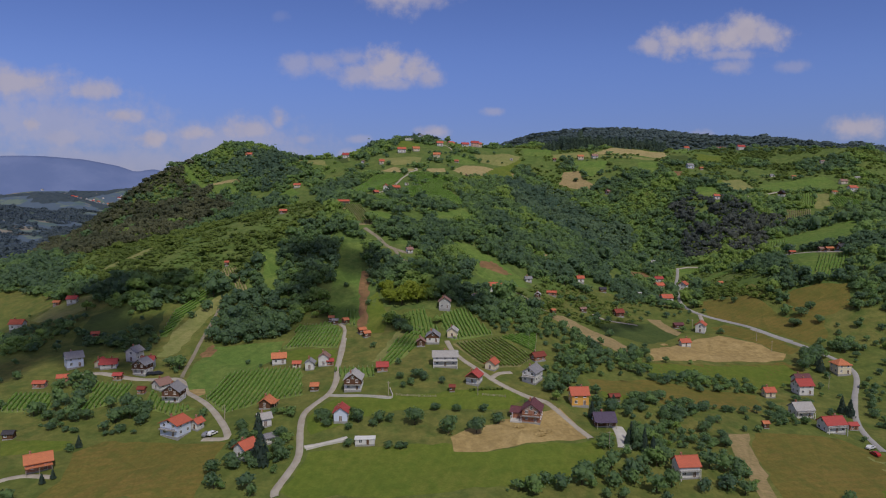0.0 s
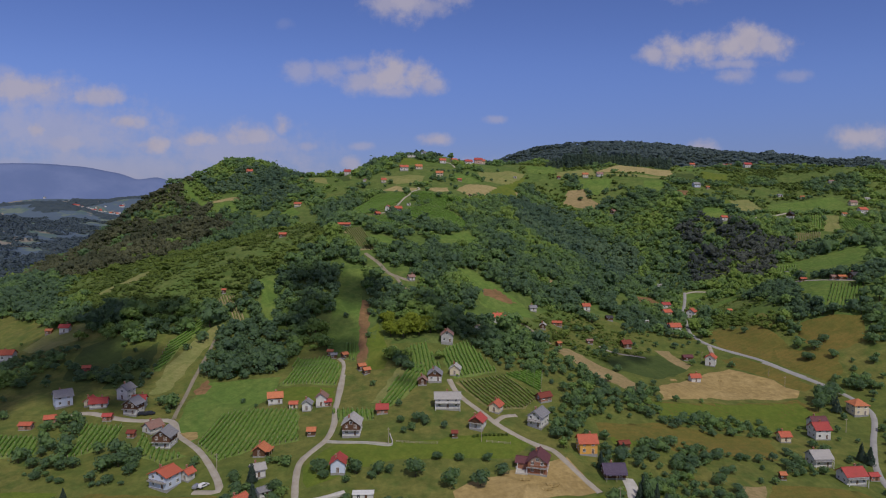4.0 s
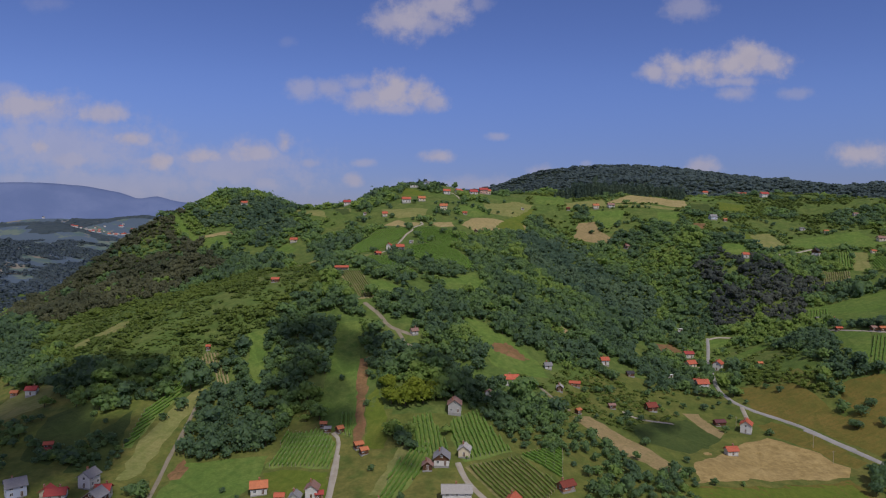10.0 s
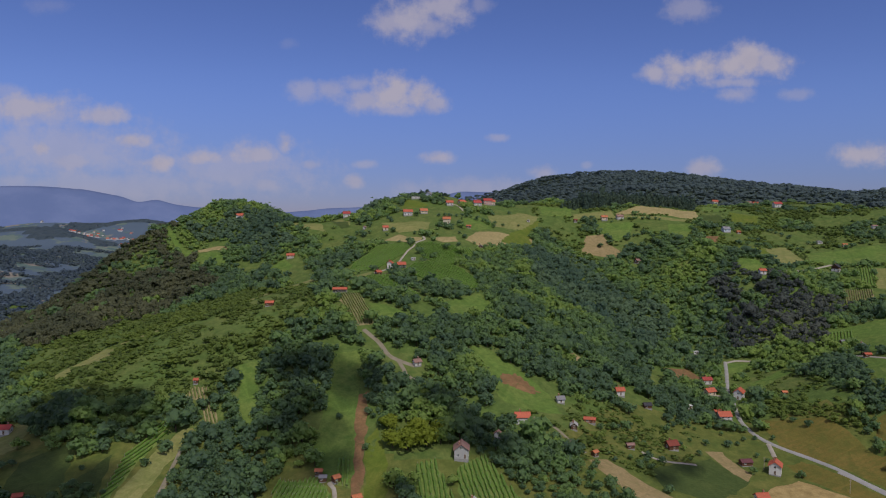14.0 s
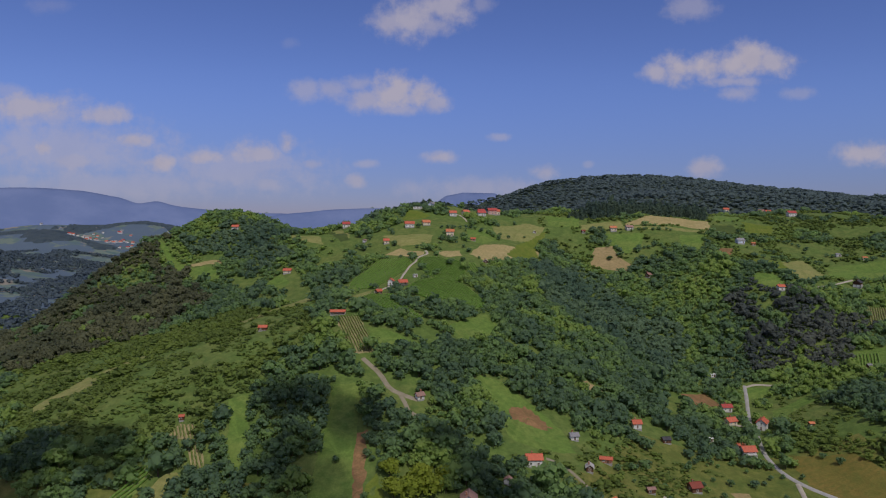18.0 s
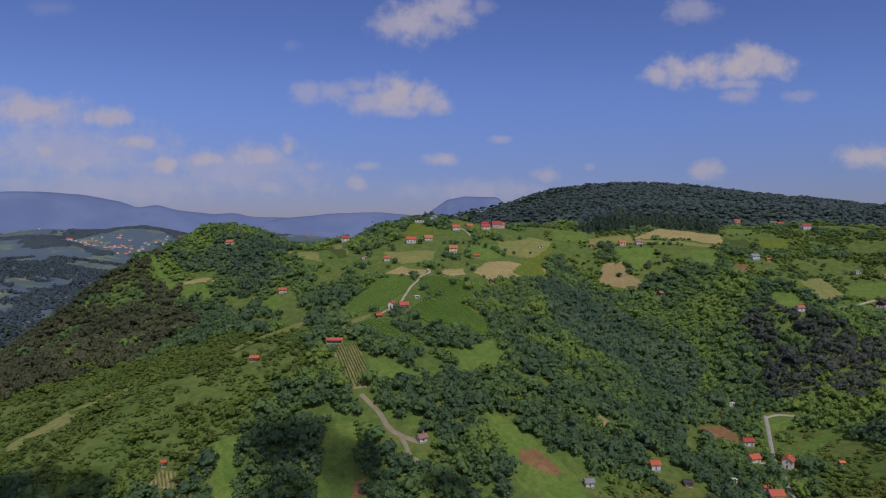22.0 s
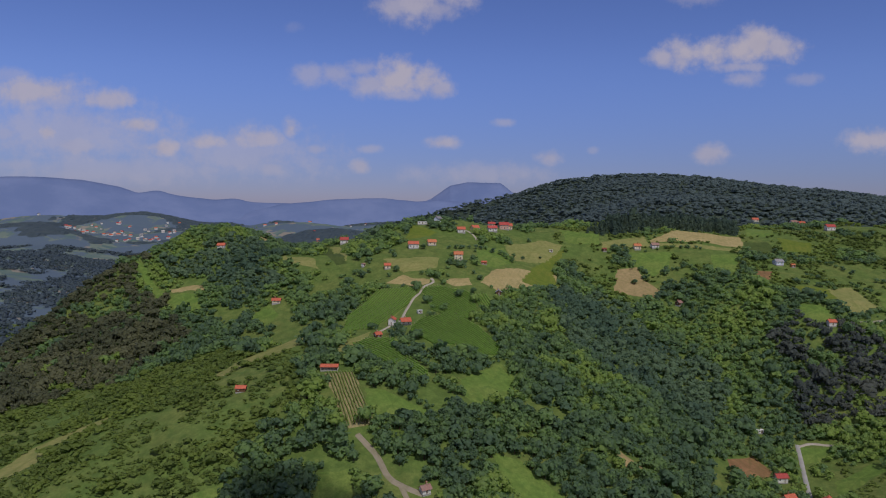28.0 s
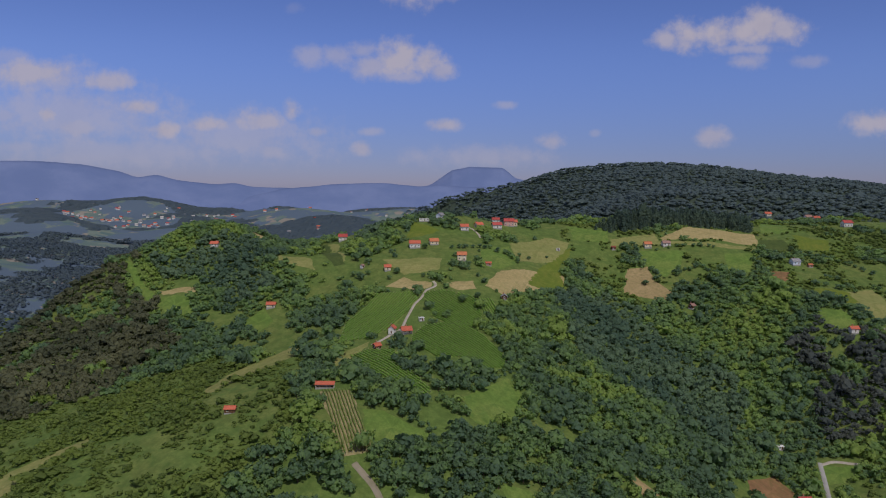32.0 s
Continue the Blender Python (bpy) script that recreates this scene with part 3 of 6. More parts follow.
field("hay", (-28, 315), (-22, 327), (-19, 348), (-24, 350), (-34, 316))
field("meadow", (-23, 279), (4, 287), (29, 290), (35, 284), (-20, 278))
field("sand", (117, 373), (155, 408), (173, 416), (188, 399), (198, 381), (192, 372), (146, 365), (111, 352))
field("crop", (96, 407), (136, 437), (148, 415), (120, 386), (96, 388))
field("soil", (136, 444), (147, 447), (152, 422), (146, 413), (142, 426))
field("olive", (109, 348), (191, 370), (193, 351), (106, 324))
field("olive", (183, 485), (214, 470), (220, 424), (243, 428), (227, 391), (216, 385), (202, 414), (181, 452))
field("olive", (175, 433), (184, 436), (199, 408), (207, 382), (200, 379), (188, 400), (176, 418))
field("soil", (63, 399), (73, 404), (91, 386), (110, 363), (97, 358), (76, 372))
field("olive", (128, 268), (163, 270), (175, 257), (151, 221), (114, 217), (120, 252))
field("soil", (115, 265), (125, 267), (120, 253), (112, 217), (106, 216), (111, 249))
field("meadow", (102, 346), (190, 369), (193, 342), (155, 323), (102, 325))
field("olive", (68, 310), (100, 317), (151, 315), (143, 293), (104, 289), (67, 298))
field("glade", (8, 493), (22, 494), (53, 460), (57, 440), (41, 435), (23, 438), (15, 468))
field("redsoil", (23, 468), (35, 473), (49, 459), (42, 452), (25, 457))
field("redsoil", (153, 568), (175, 583), (181, 570), (169, 550), (148, 549))
field("glade", (208, 596), (232, 592), (221, 581), (205, 578))
field("glade", (209, 554), (240, 566), (240, 553), (203, 538))
field("glade", (-254, 733), (-224, 725), (-209, 701), (-232, 702))
field("straw", (-255, 742), (-222, 738), (-220, 730), (-248, 734))
field("glade", (-169, 681), (-157, 699), (-144, 679), (-151, 664))
field("hay", (-248, 488), (-238, 501), (-231, 517), (-200, 533), (-196, 521), (-214, 513), (-217, 493), (-241, 478))
field("hay", (-155, 561), (-150, 594), (-124, 626), (-113, 635), (-110, 606), (-130, 585), (-145, 559))
field("glade", (-59, 529), (-48, 529), (-22, 516), (-40, 505), (-53, 504))
field("glade", (-8, 557), (9, 576), (19, 587), (26, 572), (21, 548), (4, 529), (-5, 537))
field("soil", (71, 538), (78, 530), (90, 520), (80, 514))
field("hay", (-254, 408), (-249, 427), (-223, 430), (-216, 401), (-233, 391))
field("redsoil", (-54, 432), (-48, 435), (-42, 368), (-42, 356), (-46, 356), (-50, 393))
field("glade", (-69, 388), (-69, 417), (-71, 465), (-55, 469), (-52, 415), (-47, 368), (-54, 365))
field("meadow", (-44, 397), (-40, 405), (-32, 377), (-31, 349), (-40, 352))
field("straw", (-65, 702), (-52, 716), (-30, 706), (-30, 698), (-38, 694))
field("hay", (-72, 746), (-47, 746), (-23, 749), (-25, 728), (-52, 719), (-66, 738))
field("meadow", (-53, 837), (-27, 820), (-57, 785))
field("straw", (-22, 704), (2, 713), (4, 700), (-10, 695))
field("straw", (10, 707), (25, 744), (44, 759), (82, 776), (78, 746), (24, 699))
field("hay", (37, 816), (77, 850), (98, 844), (79, 800), (43, 775))
field("glade", (10, 787), (36, 809), (43, 773), (25, 747), (8, 744))
field("crop", (-150, 872), (-140, 865), (-102, 745), (-111, 742), (-129, 780))
field("hay", (-167, 776), (-134, 761), (-126, 741), (-161, 759))
field("hay", (-138, 863), (-126, 851), (-103, 751), (-105, 750))
field("straw", (-207, 839), (-213, 862), (-188, 868), (-198, 826))
field("straw", (188, 860), (226, 889), (288, 882), (282, 852), (240, 861), (189, 854))
field("hay", (138, 854), (186, 870), (185, 853), (237, 854), (282, 847), (269, 840), (202, 847), (136, 843))
field("crop", (286, 867), (313, 872), (310, 846), (282, 842))
field("glade", (159, 836), (205, 835), (192, 811), (175, 796), (165, 809))
field("soil", (144, 809), (164, 813), (164, 793), (177, 775), (164, 767), (133, 774))
field("meadow", (94, 832), (101, 838), (79, 787), (80, 751), (59, 729), (44, 733), (64, 784))
field("glade", (101, 891), (139, 872), (134, 848), (103, 851))
field("glade", (240, 831), (268, 833), (250, 795), (227, 791))
field("redsoil", (268, 797), (285, 795), (270, 774), (261, 775))
field("glade", (339, 989), (354, 951), (334, 898), (299, 890))
field("meadow", (332, 892), (362, 878), (346, 848), (320, 852))
field("meadow", (286, 761), (315, 752), (330, 733), (311, 703), (301, 721), (278, 742))
field("glade", (268, 721), (285, 716), (292, 704), (281, 696), (267, 699))
field("hay", (310, 754), (337, 763), (334, 719), (308, 699), (302, 716))
field("glade", (349, 749), (423, 750), (423, 706), (404, 702), (337, 715))
field("hay", (385, 696), (396, 691), (372, 648), (361, 654))
field("glade", (287, 604), (320, 601), (369, 598), (302, 493), (283, 533))
field("olive", (235, 451), (251, 449), (266, 438), (256, 415), (235, 414), (224, 436))
field("glade", (272, 547), (278, 496), (253, 456), (257, 496))
field("meadow", (155, 261), (167, 262), (160, 235), (152, 222), (150, 229), (151, 246))
field("hay", (169, 259), (172, 252), (162, 238), (167, 261))
field("meadow", (71, 299), (88, 303), (93, 295), (73, 286))
field("hay", (-83, 584), (-79, 598), (-66, 616), (-66, 606), (-77, 574))
field("hay", (-133, 411), (-129, 406), (-137, 385), (-137, 341), (-140, 335), (-145, 334), (-150, 367), (-146, 392), (-140, 407))
field("sand", (-114, 294), (-107, 296), (-104, 288), (-107, 283), (-111, 286))
# dark plots added in place of faint vine rows, painting in the slope's shade
field("crop", (-205, 386), (-186, 400), (-176, 370), (-180, 344), (-196, 350))
field("crop", (-172, 372), (-164, 392), (-158, 366), (-153, 342), (-170, 338))
field("redsoil", (-126, 341), (-123, 354), (-118, 347), (-121, 334))
field("glade", (-111, 458), (-108, 437), (-106, 419), (-100, 406), (-104, 406), (-116, 427), (-123, 454))
field("glade", (-306, 780), (-291, 773), (-276, 758), (-249, 729), (-256, 726), (-283, 757))

zone("grove", (-75, 208), (-80, 220), (-73, 219), (-64, 215), (-56, 212), (-55, 208))
zone("grove", (27, 210), (31, 217), (59, 229), (66, 246), (77, 256), (84, 245), (81, 225), (76, 213))
zone("grove", (89, 228), (108, 247), (105, 216), (85, 214))
zone("orchard", (-21, 285), (-16, 299), (12, 304), (13, 293), (-6, 283))
zone("grove", (49, 412), (59, 405), (110, 357), (107, 340), (72, 316), (57, 323))
zone("grove", (194, 356), (213, 386), (234, 382), (225, 365), (203, 347))
zone("grove", (-172, 290), (-164, 304), (-154, 289), (-153, 276), (-163, 276))
zone("grove", (-173, 272), (-152, 275), (-146, 261), (-163, 260))
zone("grove", (-139, 274), (-125, 277), (-117, 260), (-130, 259))
zone("orchard", (99, 307), (149, 311), (141, 289), (101, 283))
zone("orchard", (68, 298), (106, 262), (95, 247), (77, 257))
zone("sparse", (-238, 394), (-223, 404), (-220, 426), (-169, 414), (-149, 389), (-139, 322), (-159, 331), (-190, 321))
zone("bush", (-383, 667), (-332, 661), (-228, 597), (-173, 633), (-115, 606), (-89, 517), (-114, 464), (-109, 429), (-151, 432), (-226, 432))
zone("dark", (-420, 640), (-360, 740), (-259, 731), (-211, 663), (-231, 602), (-279, 592), (-298, 563))
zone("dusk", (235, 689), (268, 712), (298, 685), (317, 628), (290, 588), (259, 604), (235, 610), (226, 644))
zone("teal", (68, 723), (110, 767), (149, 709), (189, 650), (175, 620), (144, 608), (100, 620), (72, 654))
zone("thick", (36, 707), (94, 776), (123, 774), (134, 741), (177, 777), (230, 796), (260, 762), (295, 738), (333, 713), (343, 675), (271, 548), (231, 581), (171, 581), (158, 610), (85, 583), (24, 581))
zone("pine", (106, 858), (142, 898), (260, 1026), (326, 988), (289, 887), (215, 890), (130, 866))
zone("pine", (-19, 1642), (-7, 864), (-49, 857), (-100, 828))
zone("bush", (21, 422), (86, 470), (140, 460), (103, 383), (76, 381), (43, 408))
zone("bush", (225, 578), (241, 532), (227, 449), (210, 430), (194, 492))
zone("grove", (215, 482), (246, 501), (252, 462), (236, 427), (220, 423), (214, 444))
zone("open", (-85, 567), (-87, 627), (-74, 666), (-61, 692), (-66, 706), (-66, 751), (-57, 782), (-47, 825), (-16, 835), (0, 833), (74, 871), (91, 831), (71, 745), (28, 698), (18, 676), (6, 676), (3, 659), (12, 639), (19, 603), (-4, 597), (-17, 585), (-39, 611), (-50, 614), (-58, 596), (-39, 567), (-47, 549), (-65, 574))
zone("open", (-37, 378), (-36, 402), (-25, 408), (-14, 401), (-9, 380), (-18, 376))
zone("open", (19, 432), (50, 454), (81, 447), (111, 421), (119, 390), (88, 376), (70, 399), (43, 408))
zone("open", (-169, 786), (-130, 766), (-126, 856), (-100, 743), (-123, 731), (-154, 744))
zone("dark", (-310, 800), (-283, 757), (-262, 735), (-262, 727), (-360, 738), (-420, 800))
zone("open", (-159, 689), (-142, 696), (-127, 669), (-141, 654), (-158, 664))
zone("thick", (-120, 642), (-104, 637), (-91, 603), (-86, 558), (-94, 552), (-105, 574))
zone("thick", (-75, 564), (-66, 558), (-41, 535), (-21, 529), (-18, 520), (-29, 518), (-45, 525), (-67, 544))
zone("thick", (-51, 609), (-39, 606), (-22, 587), (-2, 585), (2, 571), (-5, 550), (-18, 543), (-27, 557), (-39, 578))
zone("thick", (-27, 513), (-4, 526), (22, 540), (29, 536), (26, 506), (-24, 489))
zone("thick", (-51, 496), (-27, 506), (-24, 489), (-52, 483))
zone("thick", (-107, 507), (-90, 508), (-66, 491), (-64, 482), (-99, 481))
zone("thick", (4, 650), (16, 657), (42, 643), (32, 558), (24, 591), (20, 618))
zone("thick", (-956, 2129), (-205, 809), (-171, 774), (-163, 745), (-160, 717), (-174, 706), (-209, 700), (-220, 735), (-267, 755), (-291, 777))
zone("thick", (1, 1639), (-7, 847), (-24, 838), (-48, 836), (-62, 823), (-69, 773), (-80, 752), (-106, 758))
zone("open", (-86, 555), (-78, 555), (-60, 534), (-27, 519), (-3, 549), (23, 586), (22, 543), (-4, 526), (-27, 513), (-51, 497), (-66, 491))
zone("thicket", (-171, 270), (-158, 277), (-147, 267), (-150, 257), (-164, 260))
zone("thicket", (-175, 294), (-166, 300), (-164, 309), (-157, 296), (-157, 285), (-164, 281))
zone("thicket", (-137, 271), (-132, 276), (-122, 271), (-118, 260), (-130, 259))
zone("thicket", (-133, 255), (-120, 255), (-117, 248), (-129, 247))
zone("thicket", (-83, 251), (-77, 257), (-71, 253), (-64, 243), (-60, 246), (-54, 241), (-53, 226), (-57, 220), (-60, 224), (-71, 226), (-79, 237))
zone("thicket", (-81, 220), (-72, 226), (-65, 213), (-68, 211), (-79, 212))
zone("thicket", (-139, 328), (-130, 336), (-122, 314), (-129, 310))
zone("thicket", (-70, 265), (-58, 265), (-58, 259), (-75, 260))
zone("thicket", (-271, 406), (-233, 386), (-205, 385), (-210, 357), (-211, 340), (-227, 338))
zone("thicket", (-186, 350), (-172, 371), (-155, 367), (-151, 342), (-167, 340))
zone("thicket", (28, 377), (46, 378), (72, 375), (69, 353), (50, 352), (35, 357))
zone("thicket", (68, 344), (82, 355), (104, 363), (112, 358), (106, 338), (92, 328), (79, 321), (69, 320), (61, 302), (47, 302), (48, 317), (60, 324))
zone("thicket", (47, 302), (58, 301), (53, 279), (45, 291))
zone("thicket", (60, 278), (73, 291), (84, 283), (79, 274), (73, 278), (60, 259), (57, 263))
zone("thicket", (87, 300), (99, 301), (110, 295), (119, 294), (113, 284), (94, 272), (92, 284), (83, 288))
zone("thicket", (59, 254), (65, 253), (65, 244), (56, 241))
zone("thicket", (77, 268), (93, 269), (99, 266), (106, 255), (102, 246), (95, 249), (83, 249), (77, 236), (71, 243))
zone("thicket", (18, 214), (39, 222), (59, 234), (72, 239), (83, 233), (79, 216), (18, 212))
zone("thicket", (98, 239), (108, 244), (111, 229), (107, 219), (91, 217), (91, 227))
zone("thicket", (105, 326), (116, 331), (136, 330), (155, 324), (151, 316), (129, 313), (100, 310))
zone("teal", (-112, 800), (-92, 885), (-25, 925), (5, 912), (-30, 893), (-72, 860))

zone("teal", (-261, 794), (-225, 818), (-184, 810), (-154, 728), (-180, 706), (-214, 737), (-263, 761), (-291, 780))
zone("thick", (-226, 425), (-210, 430), (-170, 436), (-151, 441), (-143, 422), (-153, 404), (-178, 397), (-200, 396))
zone("thick", (-135, 389), (-125, 354), (-95, 350), (-85, 364), (-84, 388), (-71, 390), (-75, 470), (-100, 470), (-107, 427), (-117, 413), (-129, 395))

TRACKS = []


def smooth_line(points, step=3.0):
    p = [Vector((x, y, 0)) for x, y in points]
    p = [p[0] * 2 - p[1]] + p + [p[-1] * 2 - p[-2]]
    out = []
    for i in range(1, len(p) - 2):
        a, b, c, d = p[i - 1:i + 3]
        n = max(2, int((c - b).length / step))
        for k in range(n):
            t = k / n
            out.append(0.5 * (2 * b + (c - a) * t + (2 * a - 5 * b + 4 * c - d) * t * t + (3 * b - a - 3 * c + d) * t * t * t))
    return out + [p[-2]]


def road(kind, width, *line):
    pts = smooth_line(line)
    rows, faces = [], []
    for i, q in enumerate(pts):
        way = (pts[min(i + 1, len(pts) - 1)] - pts[max(i - 1, 0)]).normalized()
        side = Vector((-way.y, way.x, 0))
        half = width * 0.31 * (1 + 0.12 * noise.noise((q.x * 0.2, q.y * 0.2, 3.0)))
        for k, s in enumerate((-1.25, -1.0, 0.0, 1.0, 1.25)):
            e = q + side * half * s
            rows.append((e.x, e.y, float(height(e.x, e.y)) + (-0.05, 0.27, 0.32, 0.27, -0.05)[k]))
    for i in range(len(pts) - 1):
        for k in range(4):
            a = i * 5 + k
            faces.append((a + 1, a, a + 5, a + 6))
    words = {"gravel": "pale gravel village road", "dirt": "brown dirt farm track", "asphalt": "narrow worn grey asphalt road", "concrete": "pale concrete driveway"}
    ob = new("road", mesh_from("road", np.array(rows), np.array(faces), [PAVING[kind]]))
    tagged(ob, words[kind], "road", kind="structure")
    TRACKS.append((pts, width))


road("gravel", 3.6, (-54, 209), (-55, 212), (-53, 224), (-52, 235), (-55, 252), (-56, 264), (-53, 273), (-49, 283), (-48, 296), (-50, 313), (-51, 333), (-52, 348))
road("gravel", 2.6, (-50, 311), (-52, 334), (-53, 358), (-57, 367))
road("gravel", 3.0, (-49, 281), (-35, 279), (-22, 278))
road("concrete", 2.6, (-51, 240), (-44, 242), (-36, 246))
road("gravel", 3.6, (2, 337), (4, 329), (7, 322), (14, 311), (22, 298), (28, 292), (38, 283), (44, 279), (50, 267), (57, 251))
road("gravel", 3.2, (22, 299), (26, 305), (32, 308))
road("gravel", 3.6, (-91, 247), (-82, 247), (-86, 257), (-96, 272), (-106, 283), (-115, 293), (-122, 305))
road("gravel", 4.4, (-115, 293), (-122, 305), (-135, 306), (-149, 308), (-163, 311), (-173, 308))
road("dirt", 2.6, (-122, 307), (-125, 322), (-130, 352), (-131, 373))
road("dirt", 2.4, (-130, 354), (-133, 384), (-134, 397))
road("asphalt", 3.7, (176, 260), (179, 276), (186, 295), (200, 319), (216, 344), (218, 356), (216, 369), (210, 387), (203, 403), (195, 419))
road("asphalt", 3.5, (208, 394), (200, 411), (189, 437), (178, 454), (174, 468), (175, 491), (183, 521), (187, 537), (203, 578), (210, 598))
road("gravel", 3.0, (210, 596), (219, 598), (231, 593))
road("gravel", 3.4, (176, 455), (173, 441))
road("gravel", 4.4, (176, 532), (185, 527))
road("gravel", 2.6, (-64, 609), (-55, 625), (-48, 635), (-45, 652), (-41, 672), (-37, 680), (-34, 692))
road("gravel", 2.8, (-34, 692), (-27, 700), (-29, 708))
road("gravel", 2.8, (11, 816), (9, 825), (3, 838), (-4, 842))
road("dirt", 4.0, (-57, 489), (-47, 478), (-40, 465), (-34, 461), (-24, 458))
road("dirt", 3.2, (-34, 461), (-30, 453), (-28, 448), (-19, 441), (-6, 434))
road("gravel", 2.2, (95, 422), (104, 419), (124, 424))
road("dirt", 2.6, (40, 429), (50, 424), (63, 406))
road("gravel", 2.6, (271, 560), (274, 532), (278, 502), (295, 476))
road("gravel", 2.8, (302, 691), (318, 695), (353, 709))
road("concrete", 6.4, (70, 263), (70, 256), (68, 244))
road("gravel", 3.0, (-150, 219), (-144, 222), (-133, 221))


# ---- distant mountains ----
# distance haze is painted into the slopes as blue colour and a faint glow
HAZE, _n, _b = principled("haze_blue_forest", 1.0, 0.0)
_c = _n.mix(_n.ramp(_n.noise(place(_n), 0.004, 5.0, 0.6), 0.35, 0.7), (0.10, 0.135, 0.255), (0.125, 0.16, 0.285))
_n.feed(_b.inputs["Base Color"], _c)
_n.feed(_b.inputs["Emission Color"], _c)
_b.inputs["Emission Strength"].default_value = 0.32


def mountain(name, label, reach, *profile):
    """A far range on an arc at that reach: (tangent across, crest over the horizon as a tangent) along it, with slopes towards the valley."""
    us = np.linspace(profile[0][0], profile[-1][0], 200)
    top = 178 + reach * np.interp(us, [p[0] for p in profile], [p[1] for p in profile])
    top = np.convolve(np.pad(top, 1, "edge"), np.ones(3) / 3, "valid")
    verts, quads = [], []
    rows = ((-0.10, -0.03), (-0.075, 0.3), (-0.05, 0.58), (-0.03, 0.8), (-0.012, 0.94), (0, 1.0), (0.01, 0.8))
    for j, (back, f) in enumerate(rows):
        for i, u in enumerate(us):
            d = reach * (1 + back) / math.sqrt(1 + u * u)
            bumps = 11 * noise.noise((u * 14, j * 0.8, 2.0)) + 7 * noise.noise((u * 45, j * 1.3, 4.0)) + 3 * noise.noise((u * 130, j * 2.1, 6.0))
            verts.append((u * d, d, max(-20.0, top[i] * f + bumps * (0.3 if f >= 0.99 else 1.0))))
    n = len(us)
    for j in range(len(rows) - 1):
        for i in range(n - 1):
            a = j * n + i
            quads.append((a, a + 1, a + n + 1, a + n))
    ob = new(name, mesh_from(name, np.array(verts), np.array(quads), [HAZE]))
    tagged(ob, label, "mountain", kind="structure")


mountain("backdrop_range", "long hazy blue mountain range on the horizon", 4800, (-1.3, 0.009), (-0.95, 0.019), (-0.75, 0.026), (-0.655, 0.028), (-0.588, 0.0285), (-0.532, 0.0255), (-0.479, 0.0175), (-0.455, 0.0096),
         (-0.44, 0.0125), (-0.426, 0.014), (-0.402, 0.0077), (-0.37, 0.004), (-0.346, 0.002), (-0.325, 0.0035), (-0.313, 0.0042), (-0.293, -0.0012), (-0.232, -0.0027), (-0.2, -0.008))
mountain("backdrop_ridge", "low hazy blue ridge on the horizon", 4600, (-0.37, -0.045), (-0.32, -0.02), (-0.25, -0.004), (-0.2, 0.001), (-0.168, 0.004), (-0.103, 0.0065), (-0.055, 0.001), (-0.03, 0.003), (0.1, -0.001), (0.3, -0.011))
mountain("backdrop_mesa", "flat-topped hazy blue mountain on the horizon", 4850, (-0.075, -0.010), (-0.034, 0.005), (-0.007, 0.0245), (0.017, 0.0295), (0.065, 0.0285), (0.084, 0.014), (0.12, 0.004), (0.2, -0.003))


# ---- things: shared pieces ----
def part(name, bm, material, parent, label=""):
    me = bpy.data.meshes.new(name)
    bm.to_mesh(me)
    bm.free()
    for m in (material if isinstance(material, (list, tuple)) else (material,)):
        me.materials.append(m)
    return piece(name, me, parent, label)


def piece(name, me, parent, label="", m=None):
    ob = new(name, me)
    ob.parent = parent
    if m is not None:
        ob.matrix_basis = m
    return tagged(ob, label)


def box(bm, x0, x1, y0, y1, z0, z1, bevel=0.0):
    r = bmesh.ops.create_cube(bm, size=1.0, matrix=Matrix.LocRotScale(((x0 + x1) / 2, (y0 + y1) / 2, (z0 + z1) / 2), None, (x1 - x0, y1 - y0, z1 - z0)))
    if bevel:
        bmesh.ops.bevel(bm, geom=list({e for v in r["verts"] for e in v.link_edges}), offset=bevel, segments=1, affect="EDGES")
    return bm


def boxed(*sizes):
    return box(bmesh.new(), *sizes)


def shared(name, bm, *mats):
    me = bpy.data.meshes.new(name)
    bm.to_mesh(me)
    bm.free()
    for m in mats:
        me.materials.append(m)
    return me


def ring(w, h, t, d):
    bm = bmesh.new()
    box(bm, -w / 2, -w / 2 + t, -d, d, 0, h)
    box(bm, w / 2 - t, w / 2, -d, d, 0, h)
    box(bm, -w / 2 + t, w / 2 - t, -d, d, 0, t)
    box(bm, -w / 2 + t, w / 2 - t, -d, d, h - t, h)
    box(bm, -t / 2, t / 2, -d, d, t, h - t)
    return bm


WIN_FRAME, WIN_PANE = shared("window_frame", ring(1.15, 1.3, 0.1, 0.06), FRAME), shared("pane", boxed(-0.5, 0.5, -0.02, 0.03, 0.08, 1.22), GLASS)
WIN_SILL = shared("sill", boxed(-0.66, 0.66, -0.18, 0.02, -0.07, 0.0), FRAME)
DOOR_LEAF, DOOR_FRAME = shared("door", boxed(-0.45, 0.45, -0.04, 0.04, 0.0, 2.05), DOORS), shared("door_frame", ring(1.1, 2.15, 0.09, 0.06), FRAME)
CHIMNEY = bmesh.new()
box(CHIMNEY, -0.3, 0.3, -0.3, 0.3, 0.0, 1.7)
box(CHIMNEY, -0.38, 0.38, -0.38, 0.38, 1.7, 1.85)
CHIMNEY = shared("chimney", CHIMNEY, WALLS["brick"])


